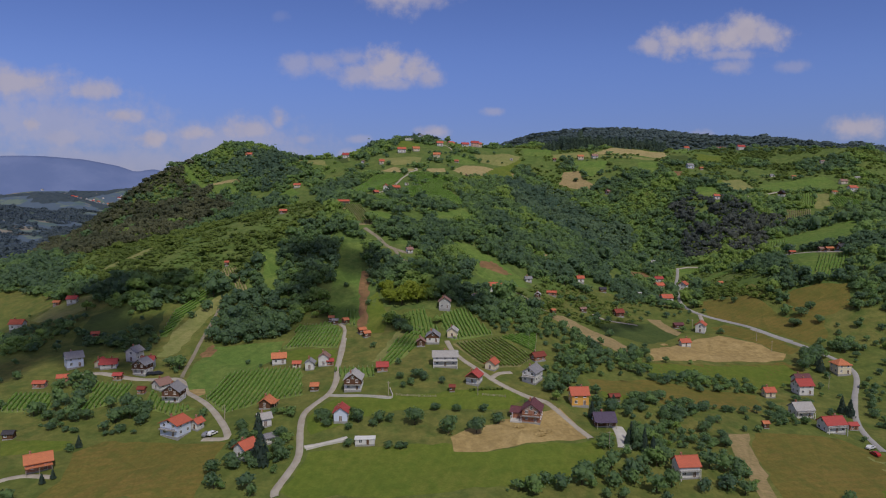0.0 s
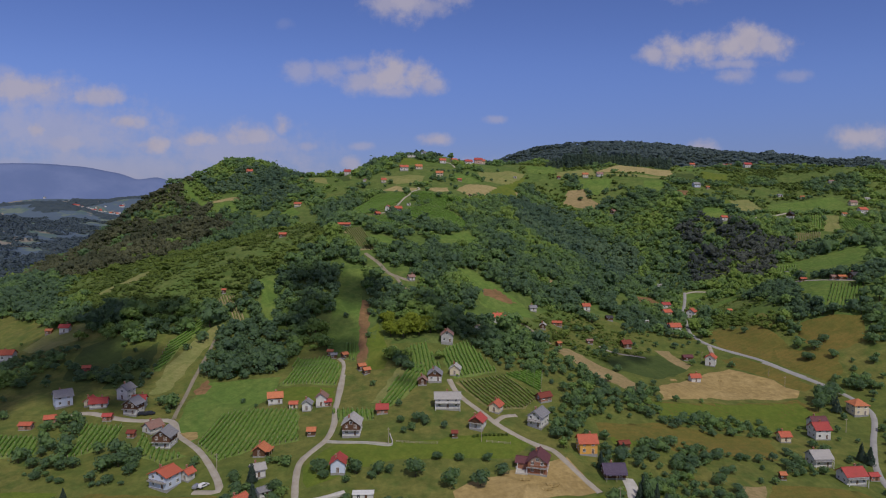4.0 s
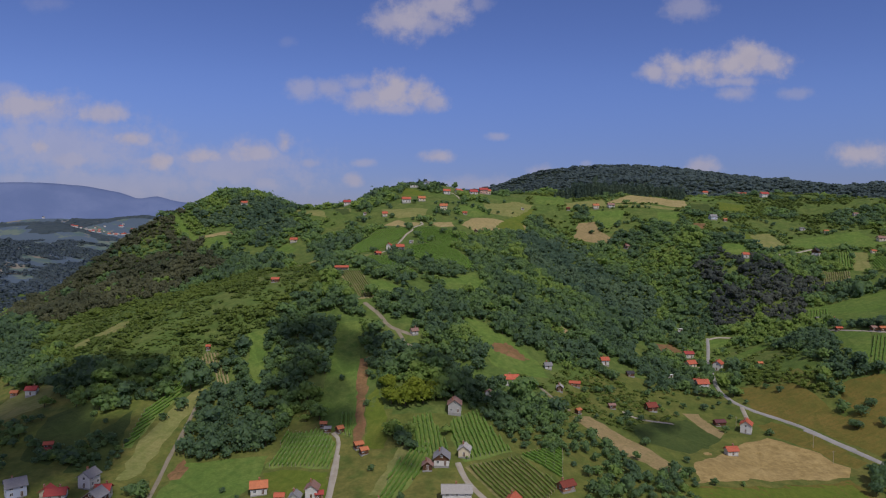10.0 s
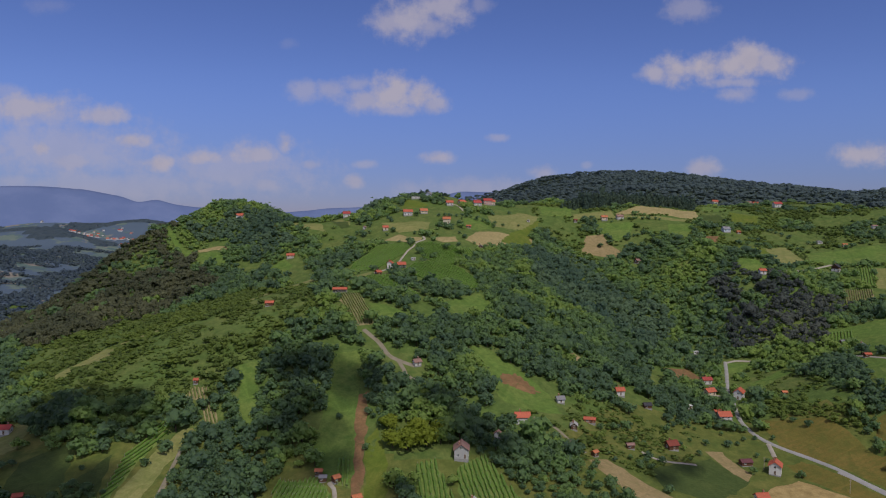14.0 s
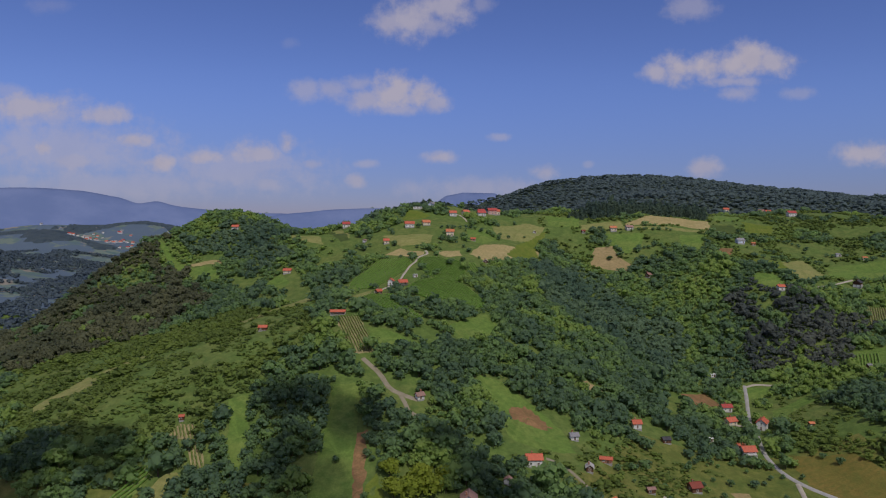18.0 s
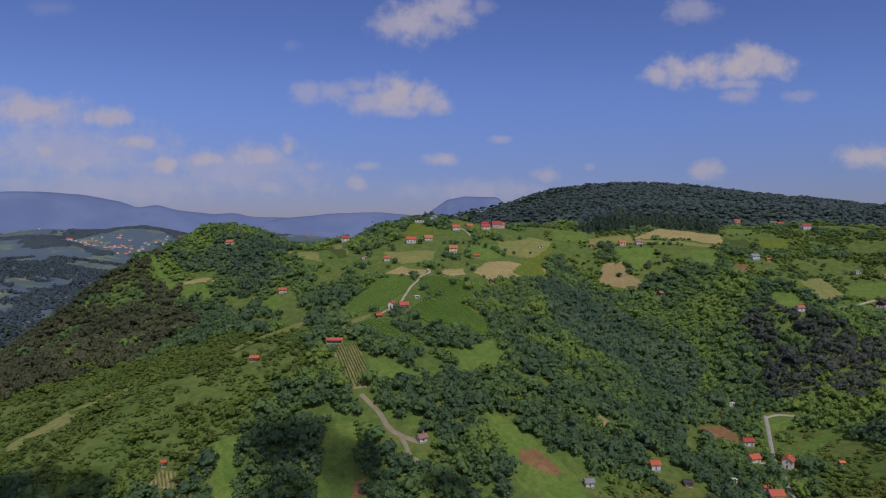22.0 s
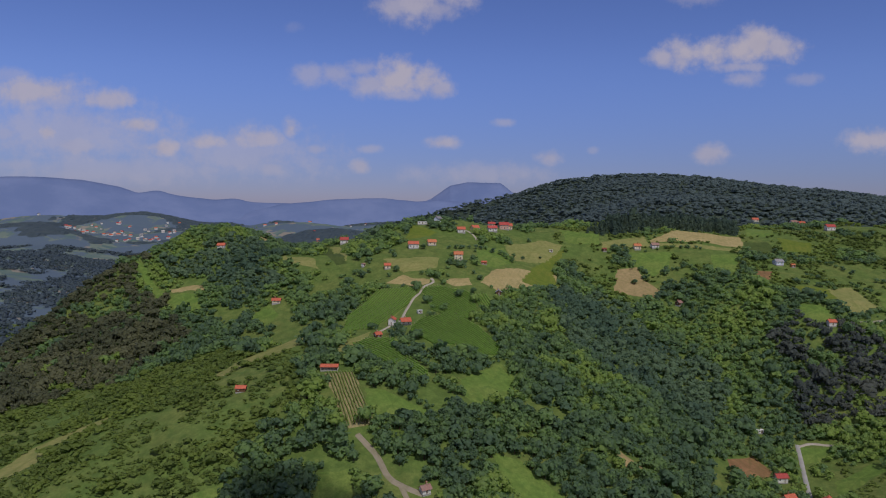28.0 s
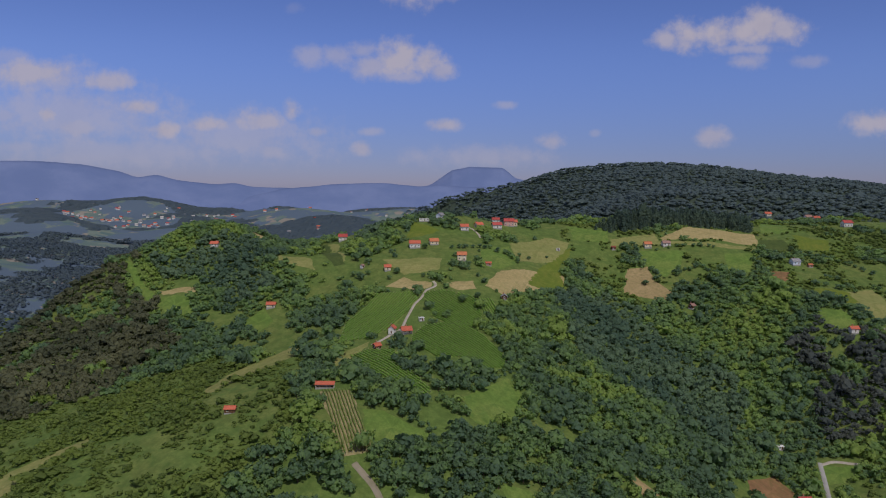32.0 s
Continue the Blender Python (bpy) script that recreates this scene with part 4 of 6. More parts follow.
def gable_roof(w, d, z, rise, over, thick=0.22):
    """Two slopes with thickness; the ridge runs along x."""
    bm = bmesh.new()
    run = d / 2 + over
    drop = rise * over / (d / 2)
    x = w / 2 + over
    for s in (-1, 1):
        a = [bm.verts.new((px, s * py, pz)) for px, py, pz in ((-x, 0, z + rise), (x, 0, z + rise), (x, run, z - drop), (-x, run, z - drop))]
        b = [bm.verts.new(v.co + Vector((0, 0, thick))) for v in a]
        faces = [a[::-1], b] + [[a[i], a[(i + 1) % 4], b[(i + 1) % 4], b[i]] for i in range(4)]
        for f in faces:
            bm.faces.new(f)
    box(bm, -x, x, -0.14, 0.14, z + rise + thick - 0.08, z + rise + thick + 0.1)
    bmesh.ops.recalc_face_normals(bm, faces=bm.faces[:])
    return bm


def hip_roof(w, d, z, rise, over):
    bm = bmesh.new()
    x, y, k = w / 2 + over, d / 2 + over, max(0.4, (w - d) / 2 + 0.4)
    low = [bm.verts.new(c) for c in ((-x, -y, z - 0.2), (x, -y, z - 0.2), (x, y, z - 0.2), (-x, y, z - 0.2))]
    eave = [bm.verts.new(v.co + Vector((0, 0, 0.2))) for v in low]
    r0, r1 = bm.verts.new((-k, 0, z + rise)), bm.verts.new((k, 0, z + rise))
    for f in (low[::-1], [eave[0], eave[1], r1, r0], [eave[1], eave[2], r1], [eave[2], eave[3], r0, r1], [eave[3], eave[0], r0]):
        bm.faces.new(f)
    for i in range(4):
        bm.faces.new([low[i], low[(i + 1) % 4], eave[(i + 1) % 4], eave[i]])
    bmesh.ops.recalc_face_normals(bm, faces=bm.faces[:])
    return bm


ROOF_WORDS = {"orange": "orange tiled roof", "orangered": "orange-red tiled roof", "red": "red tiled roof", "darkred": "dark red roof", "rosegrey": "faded reddish roof",
              "purple": "purple-brown tiled roof", "grey": "grey tiled roof", "lightgrey": "pale grey roof", "dark": "black slate roof", "slate": "violet slate roof", "flatwhite": "flat white sheet roof"}
WALL_WORDS = {"white": "white plastered", "cream": "cream plastered", "ochre": "bright ochre", "rose": "rose plastered", "bluewhite": "pale blue plastered", "brick": "bare clay-block",
              "timber": "brown timber", "timberwhite": "white house with brown timber gable", "unfinished": "unfinished grey rendered"}
FOOTPRINTS = []
dice = random.Random(5)
# banks kept open in front of the lane and round the yellow trees
FOOTPRINTS += [(-57, 487, 7), (-51, 478, 7), (-44, 468, 8), (-36, 459, 8), (-27, 453, 7), (-30, 380, 9), (-22, 377, 10), (-12, 381, 9)]


def windows(owner, w, d, base, storeys, front, rng):
    """Rows of windows on all four sides, with a door in the front."""
    for s, (span, out, turn) in enumerate(((w, d / 2, 0), (d, w / 2, 90), (w, d / 2, 180), (d, w / 2, 270))):
        count = max(1, int(span / 2.9))
        for level in range(max(1, int(storeys))):
            for k in range(count):
                off = (k + 0.5) * span / count - span / 2
                m = pose(0, 0, base + level * 2.45, 0, 0, turn) @ pose(off, -out, 0)
                if s == front and level == 0 and k == count // 2:
                    leaf = piece("door", DOOR_LEAF, owner, "brown wooden front door", m @ pose(0, -0.02, 0.05))
                    piece("door_frame", DOOR_FRAME, leaf)
                    continue
                if s == 2 and rng.random() < 0.5:
                    continue
                win = piece("window", WIN_FRAME, owner, "", m @ pose(0, -0.01, 0.95))
                piece("pane", WIN_PANE, win)
                piece("sill", WIN_SILL, win)


def balcony(owner, w, d, base, rail):
    """A balcony along the front of the upper floor, with posts and a rail."""
    z = base + 2.4
    part("balcony_slab", boxed(-w / 2, w / 2, -d / 2 - 1.25, -d / 2, z, z + 0.16), STONE, owner)
    bm = bmesh.new()
    box(bm, -w / 2, w / 2, -d / 2 - 1.25, -d / 2 - 1.18, z + 0.95, z + 1.03)
    for k in range(int(w / 0.55) + 1):
        x = -w / 2 + 0.04 + k * (w - 0.08) / max(1, int(w / 0.55))
        box(bm, x - 0.035, x + 0.035, -d / 2 - 1.24, -d / 2 - 1.19, z + 0.16, z + 0.95)
    part("railing", bm, rail, owner)
    for x in (-w / 2 + 0.12, w / 2 - 0.12):
        part("post", boxed(x - 0.1, x + 0.1, -d / 2 - 1.22, -d / 2 - 1.02, base - 1.2, z), FRAME, owner)


def house(x, y, heading, w, d, storeys, roof, wall, extras=""):
    """A house, shed or barn on the slope; its ridge runs along the heading."""
    small = 0.74 if any(k in extras for k in ("shed", "barn")) else 0.8
    w, d = w * small, d * small
    rng = random.Random(int(x * 31 + y * 17))
    a = radians(heading)
    corners = [(x + math.cos(a) * sx * w / 2 - math.sin(a) * sy * d / 2, y + math.sin(a) * sx * w / 2 + math.cos(a) * sy * d / 2) for sx in (-1, 1) for sy in (-1, 1)]
    zs = [float(height(px, py)) for px, py in corners]
    floor = min(zs) + 0.45 * (max(zs) - min(zs)) + 0.1
    deep = floor - min(zs) + 0.8
    shed = any(k in extras for k in ("shed", "flat", "barn"))
    kind = "barn" if "barn" in extras else "shed" if shed else "house"
    owner = new(kind)
    owner.matrix_basis = pose(x, y, floor, 0, 0, heading)
    body = WALL_WORDS[wall] + ("" if "house" in WALL_WORDS[wall] else " " + kind)
    tagged(owner, body + " with " + ROOF_WORDS[roof], kind, group="village houses" if kind == "house" else "")
    FOOTPRINTS.append((x, y, max(w, d) * 0.62 + 2.2))
    if y > 380:
        FOOTPRINTS.append((x * 0.985, y - max(w, d) * 0.5 - 3.5, max(w, d) * 0.5 + 2.0))
    tall = 2.45 * storeys if not shed else 2.15
    part("plinth", boxed(-w / 2 - 0.05, w / 2 + 0.05, -d / 2 - 0.05, d / 2 + 0.05, -deep, 0.25), STONE, owner)
    if "barn" in extras:
        for k in range(6):
            px = -w / 2 + 0.15 + k * (w - 0.3) / 5
            part("post", boxed(px - 0.1, px + 0.1, -d / 2, -d / 2 + 0.2, 0.25, tall), POST, owner)
        part("back_wall", boxed(-w / 2, w / 2, d / 2 - 0.2, d / 2, 0.25, tall), WALLS[wall], owner)
        for s in (-1, 1):
            part("side_wall", boxed(s * w / 2 - 0.1, s * w / 2 + 0.1, -d / 2 + 0.2, d / 2 - 0.2, 0.25, tall), WALLS[wall], owner)
    elif wall == "timberwhite" and storeys >= 1.3:
        cut = min(tall - 0.4, 2.45)
        part("wall", boxed(-w / 2, w / 2, -d / 2, d / 2, 0.25, cut), WHITE, owner)
        part("upper_wall", boxed(-w / 2 - 0.04, w / 2 + 0.04, -d / 2 - 0.04, d / 2 + 0.04, cut, tall), TIMBER, owner, "brown boarded upper storey")
    else:
        part("wall", boxed(-w / 2, w / 2, -d / 2, d / 2, 0.25, tall), WALLS[wall], owner)
    rise = d / 2 * (0.42 if "low" in extras else 0.72 if not shed else 0.56)
    if "flat" in extras or roof == "flatwhite":
        part("roof", box(bmesh.new(), -w / 2 - 0.3, w / 2 + 0.3, -d / 2 - 0.3, d / 2 + 0.3, tall, tall + 0.18, 0.03), ROOFS[roof], owner)
    elif "hip" in extras:
        part("roof", hip_roof(w, d, tall + 0.2, rise, 0.55), ROOFS[roof], owner)
    else:
        over = 0.6 if not shed else 0.4
        part("roof", gable_roof(w, d, tall, rise, over), ROOFS[roof], owner)
        skin = TIMBER if wall in ("timberwhite", "timber") else WALLS[wall]
        for s in (-1, 1):
            bm = bmesh.new()
            tri = [(-d / 2, tall), (d / 2, tall), (0, tall + rise)]
            p = [bm.verts.new((s * w / 2 - s * 0.22, ty, tz)) for ty, tz in tri]
            q = [bm.verts.new((s * w / 2 + s * 0.02, ty, tz)) for ty, tz in tri]
            for f in (p, q[::-1], *[[p[i], p[(i + 1) % 3], q[(i + 1) % 3], q[i]] for i in range(3)]):
                bm.faces.new(f)
            bmesh.ops.recalc_face_normals(bm, faces=bm.faces[:])
            gab = part("gable", bm, skin, owner)
            if not shed and d >= 6:
                win = piece("window", WIN_FRAME, owner, "", pose(s * (w / 2 + 0.03), 0, tall + 0.25, 0, 0, 90))
                piece("pane", WIN_PANE, win)
        if not shed:
            piece("chimney", CHIMNEY, owner, "", pose(w * rng.uniform(-0.3, 0.3), d * 0.16, tall + rise * 0.6))
    front = 0 if abs(((heading + 90) % 180) - 90) < 45 else 3
    if not shed:
        windows(owner, w, d, 0.25, storeys, front, rng)
    elif "barn" not in extras:
        leaf = piece("door", DOOR_LEAF, owner, "plank door", pose(w * 0.15, -d / 2 - 0.03, 0.2))
        win = piece("window", WIN_FRAME, owner, "", pose(-w * 0.22, -d / 2 - 0.01, 0.9))
        piece("pane", WIN_PANE, win)
    if "balcony" in extras:
        if front == 3:
            z = 2.65
            part("balcony_slab", boxed(-w / 2 - 1.2, -w / 2, -d / 2, d / 2, z, z + 0.16), STONE, owner)
            bm = bmesh.new()
            box(bm, -w / 2 - 1.2, -w / 2 - 1.13, -d / 2, d / 2, z + 0.95, z + 1.03)
            for k in range(int(d / 0.5) + 1):
                py = -d / 2 + 0.04 + k * (d - 0.08) / max(1, int(d / 0.5))
                box(bm, -w / 2 - 1.19, -w / 2 - 1.14, py - 0.035, py + 0.035, z + 0.16, z + 0.95)
            part("railing", bm, TIMBER, owner)
        else:
            balcony(owner, w, d, 0.25, FRAME if wall == "white" else TIMBER)
    if "porch" in extras:
        for px in (-w / 2 + 0.15, 0, w / 2 - 0.15):
            part("post", boxed(px - 0.08, px + 0.08, -d / 2 - 1.9, -d / 2 - 1.74, -deep * 0.6, 2.15), POST, owner)
        part("porch_roof", boxed(-w / 2 - 0.2, w / 2 + 0.2, -d / 2 - 2.1, -d / 2, 2.15, 2.32), ROOFS[roof], owner)
    if "wing" in extras:
        part("wing_wall", boxed(-w * 0.12, w / 2 - 0.3, d / 2, d / 2 + 4.6, -deep * 0.6, 2.7), WALLS[wall], owner)
        bm = gable_roof(5.2, w * 0.62 - 0.3, 2.7, 1.5, 0.4)
        bmesh.ops.transform(bm, matrix=pose(w * 0.19 - 0.15, d / 2 + 2.5, 0, 0, 0, 90), verts=bm.verts[:])
        part("wing_roof", bm, ROOFS[roof], owner)
        part("terrace", boxed(-w / 2 - 0.8, -w * 0.12, d / 2, d / 2 + 4.6, -deep * 0.6, 0.3), PAVING["concrete"], owner, "pale concrete terrace")
        for px, py in ((-w / 2 - 0.5, d / 2 + 0.3), (-w / 2 - 0.5, d / 2 + 4.3), (-w * 0.2, d / 2 + 4.3)):
            part("post", boxed(px - 0.12, px + 0.12, py - 0.12, py + 0.12, 0.3, 2.6), FRAME, owner)
    return owner


house(-103, 252, 68, 9, 10.5, 2, "orangered", "bluewhite", "balcony low")
house(-96, 256, 68, 4.5, 4, 1.2, "orangered", "white")
house(-141, 227, 33, 10, 7, 1.4, "orange", "brick", "porch")
house(-115, 281, 88, 9, 9, 2, "grey", "timberwhite", "balcony")
house(-126, 295, 60, 8, 7, 1, "rosegrey", "white")
house(-132, 288, 0, 4, 3.5, 1, "darkred", "brick", "shed")
house(-151, 306, 5, 5, 4, 1, "red", "brick", "shed")
house(-153, 328, 80, 8, 7, 2, "grey", "white")
house(-143, 314, 80, 8, 8, 2, "grey", "timberwhite", "balcony")
house(-143, 320, 10, 7, 6, 1.6, "red", "white")
house(-161, 318, 15, 9, 6, 1, "red", "white")
house(-166, 320, 95, 6, 5, 1, "red", "cream")
house(-179, 320, 40, 9, 8, 2, "grey", "bluewhite")
house(-175, 303, 20, 6, 5, 1, "orangered", "brick", "shed")
house(-182, 297, 3, 7, 4, 1, "orangered", "brick", "shed")
house(-254, 396, 5, 9, 7, 1.6, "orangered", "white")
house(-189, 360, 20, 5, 4, 1, "orangered", "brick", "shed")
house(-80, 322, 15, 8, 6, 1.4, "orange", "timberwhite")
house(-73, 272, 85, 7, 6, 1, "orange", "timber", "porch")
house(-70, 256, 30, 6, 5, 1.4, "lightgrey", "white")
house(-65, 245, 40, 6, 5, 1, "grey", "white", "shed")
house(-71, 235, 60, 8, 7, 1.6, "orangered", "white")
house(-166, 250, 10, 5, 4, 1, "dark", "timber", "shed")
house(-39, 288, 90, 11, 9, 2, "lightgrey", "timberwhite", "balcony")
house(-28, 305, 5, 6, 5, 1, "red", "brick")
house(-56, 287, 5, 4.5, 4.5, 1, "orange", "timber", "shed")
house(-63, 313, 90, 5, 5, 1.4, "grey", "white")
house(-57, 317, 90, 6, 6, 1.8, "rosegrey", "white")
house(-54, 316, 10, 4, 4, 1, "red", "brick", "shed")
house(-70, 316, 5, 5, 4, 1, "orangered", "cream", "shed")
house(1, 310, 2, 14, 7, 2, "lightgrey", "white", "balcony")
house(-5, 337, 88, 9, 8, 1.4, "grey", "timberwhite")
house(-11, 333, 88, 5, 5, 1, "rosegrey", "timber")
house(5, 343, 80, 6, 6, 1.4, "lightgrey", "cream")
house(14, 294, 70, 8, 7, 1.4, "red", "timberwhite", "balcony")
house(23, 310, 65, 7, 6, 1.2, "orangered", "cream")
house(41, 302, 60, 11, 8, 2, "grey", "white", "balcony")
house(47, 327, 30, 8, 5, 1, "darkred", "brick")
house(36, 264, 75, 11, 9, 2, "purple", "brick", "wing balcony")
house(-40, 258, 92, 8, 6.5, 1.6, "red", "bluewhite")
house(-29, 243, 3, 9, 4, 1, "flatwhite", "white", "flat")
house(4, 286, 0, 3, 3, 1, "darkred", "timber", "shed")
house(-63, 375, 0, 4, 3, 1, "orange", "timber", "shed")
house(-60, 369, 5, 4, 3, 1, "grey", "timber", "shed")
house(-54, 367, 40, 4, 4, 1, "orange", "timber", "shed")
house(-43, 352, 30, 5, 4, 1, "orange", "timber", "shed")
house(-40, 347, 30, 4.5, 4, 1, "orange", "timber", "shed")
house(58, 281, 3, 9, 8, 2, "orangered", "ochre")
house(65, 265, 2, 10, 8, 1, "slate", "timber", "porch")
house(75, 288, 10, 6, 4, 1, "darkred", "timber", "shed")
house(85, 228, 5, 9, 8, 1.8, "orangered", "white", "balcony")
house(175, 320, 5, 9, 8, 2, "red", "white")
house(179, 329, 5, 9, 7, 2, "purple", "white")
house(156, 315, 5, 6, 5, 1.2, "orangered", "cream")
house(211, 350, 3, 9, 9, 2, "orange", "cream", "hip")
house(160, 293, 5, 10, 8, 1.6, "lightgrey", "white", "balcony")
house(165, 278, 8, 11, 8, 1.6, "red", "white", "balcony")
house(177, 283, 5, 5, 4, 1, "red", "brick", "shed")
house(135, 274, 0, 3, 3, 1, "orange", "timber", "shed")
house(165, 424, 60, 8, 7, 2, "orangered", "white")
house(144, 394, 8, 7, 5, 1.2, "orangered", "white")
house(154, 434, 8, 8, 5, 1, "purple", "timber", "shed")
house(163, 485, 4, 9, 7, 2, "orangered", "white", "balcony")
house(163, 496, 4, 4, 4, 1, "orangered", "white", "shed")
house(189, 524, 55, 9, 7, 2, "orangered", "white")
house(180, 557, 5, 8, 5, 1.4, "red", "white")
house(173, 533, 20, 8, 6, 1.2, "orangered", "cream")
house(148, 502, 3, 4, 3, 1, "flatwhite", "white", "flat")
house(101, 491, 5, 6, 5, 1.4, "orangered", "white")
house(116, 484, 5, 6, 5, 1, "dark", "timber", "shed")
house(72, 441, -15, 8, 4, 1, "orangered", "brick", "shed")
house(58, 454, 10, 5, 4, 1, "grey", "white")
house(61, 428, 80, 5, 4, 1, "lightgrey", "timber")
house(67, 405, 40, 4, 3, 1, "orange", "timber", "shed")
house(89, 422, 10, 5, 3, 1, "rosegrey", "timber", "shed")
house(116, 439, 15, 7, 6, 1.2, "darkred", "timber")
house(33, 421, 3, 9, 6, 1.6, "orangered", "white")
house(1, 383, 88, 9, 8, 1.8, "rosegrey", "unfinished")
house(19, 402, 70, 4, 4, 1, "rosegrey", "white", "shed")
house(-23, 459, 30, 5, 4, 1, "rosegrey", "white")
house(-235, 422, 5, 7, 5, 1.4, "red", "white")
house(-248, 427, 5, 5, 4, 1, "orange", "brick", "shed")
house(-187, 355, 5, 4, 3, 1, "darkred", "brick", "shed")
house(-143, 442, 10, 3, 3, 1, "orangered", "timber", "shed")
house(-125, 527, 3, 7, 5, 1, "orangered", "timber", "shed")
house(-81, 547, 2, 13, 5, 1, "orangered", "white", "barn")
house(-53, 629, 80, 6, 5, 1.6, "orangered", "white")
house(-44, 630, 20, 8, 6, 1, "orangered", "white", "porch")
house(-60, 603, 40, 5, 4, 1, "orangered", "timber")
house(-35, 647, 20, 4, 3, 1, "flatwhite", "white", "flat")
house(-151, 699, 3, 8, 5, 1, "orangered", "cream")
house(-228, 797, 2, 8, 6, 1.2, "orangered", "white")
house(-123, 858, 10, 10, 8, 1.6, "red", "white")
house(-66, 729, 10, 6, 5, 1.2, "orangered", "cream")
house(-87, 735, 60, 4, 3, 1, "rosegrey", "white", "shed")
house(-42, 839, 2, 12, 6, 1, "flatwhite", "white")
house(-27, 847, 60, 9, 7, 1.6, "grey", "bluewhite")
house(-4, 830, 10, 9, 7, 1.4, "orangered", "white")
house(10, 846, 35, 9, 7, 1.4, "orangered", "cream")
house(28, 857, 15, 11, 7, 1.4, "red", "white")
house(41, 873, 5, 12, 8, 2, "red", "rose")
house(46, 879, 10, 9, 7, 1.6, "orangered", "cream")
house(30, 906, 5, 9, 6, 1.4, "red", "white")
house(-47, 771, 10, 11, 7, 1.6, "orangered", "white")
house(-31, 780, 15, 9, 7, 1.2, "orange", "cream")
house(-7, 750, 3, 9, 7, 2, "orange", "cream")
house(15, 750, 5, 6, 4, 1, "orangered", "brick", "shed")
house(24, 692, 88, 5, 5, 1, "grey", "timber")
house(171, 842, 3, 8, 6, 1.4, "orange", "cream")
house(189, 844, 10, 9, 6, 1.2, "rosegrey", "white")
house(138, 839, 5, 5, 4, 1, "darkred", "timber", "shed")
house(83, 823, 5, 4, 2.5, 1, "flatwhite", "white", "flat")
house(297, 814, 15, 10, 7, 1.4, "grey", "bluewhite")
house(310, 812, 5, 5, 4, 1, "orange", "brick", "shed")
house(184, 753, 40, 6, 5, 1, "rosegrey", "timber")
house(280, 690, 5, 7, 5, 1.4, "orangered", "white")
house(408, 929, 5, 12, 8, 1.8, "red", "white")
house(406, 1005, 10, 10, 7, 1.4, "rosegrey", "white")
house(410, 994, 5, 9, 6, 1.4, "orangered", "cream")
house(369, 1028, 5, 9, 6, 1.2, "orangered", "cream")
house(350, 696, 40, 8, 7, 1.8, "dark", "timberwhite")
house(418, 689, 10, 10, 7, 1.6, "orangered", "white")
house(425, 717, 5, 9, 6, 1.2, "rosegrey", "cream")
house(399, 687, 5, 6, 4, 1, "orange", "cream", "shed")
house(285, 548, 80, 6, 5, 1.4, "lightgrey", "white")
house(274, 525, 3, 6, 3, 1, "orangered", "timber", "shed")
house(287, 576, 10, 4, 3, 1, "grey", "timber", "shed")
house(285, 494, 3, 7, 4, 1, "orange", "timber", "shed")
house(290, 488, 15, 7, 6, 1.2, "dark", "timber")
house(282, 499, 5, 5, 4, 1, "rosegrey", "timber", "shed")
house(378, 776, 5, 7, 4, 1, "grey", "white", "shed")
house(394, 759, 5, 6, 3, 1, "orange", "cream", "shed")
house(444, 792, 5, 7, 4, 1, "rosegrey", "white", "shed")
house(448, 731, 5, 7, 4, 1, "lightgrey", "white", "shed")
house(213, 512, 5, 4, 3, 1, "orange", "timber", "shed")
house(191, 609, 10, 5, 3, 1, "flatwhite", "white", "flat")



def far_house(x, y, heading, roof):
    """A house seen small across the valley: walls and a roof."""
    owner = new("distant_house")
    owner.matrix_basis = pose(x, y, float(height(x, y)), 0, 0, heading)
    tagged(owner, "small white house with " + ROOF_WORDS[roof] + " across the valley", "house", group="houses across the valley")
    piece("wall", FAR_WALL, owner)
    piece("roof", FAR_ROOFS[roof], owner)


FAR_WALL = shared("wall", boxed(-6, 6, -4.5, 4.5, -2, 5.5), WHITE)
FAR_ROOFS = {k: shared("roof", gable_roof(12, 9, 5.5, 3.2, 0.8), ROOFS[k]) for k in ("orangered", "red", "grey", "lightgrey")}
for cx, cy, spread, count in ((-1330, 2800, 130, 44), (-1600, 3350, 190, 40), (-560, 2450, 200, 18), (-300, 2900, 220, 16), (-1280, 1380, 90, 8), (-900, 3300, 260, 20), (-2000, 3000, 260, 20)):
    for k in range(count):
        far_house(cx + dice.gauss(0, 1) * spread, cy + dice.gauss(0, 1) * spread * 0.6, dice.uniform(0, 180), dice.choice(("orangered", "orangered", "red", "grey", "lightgrey")))


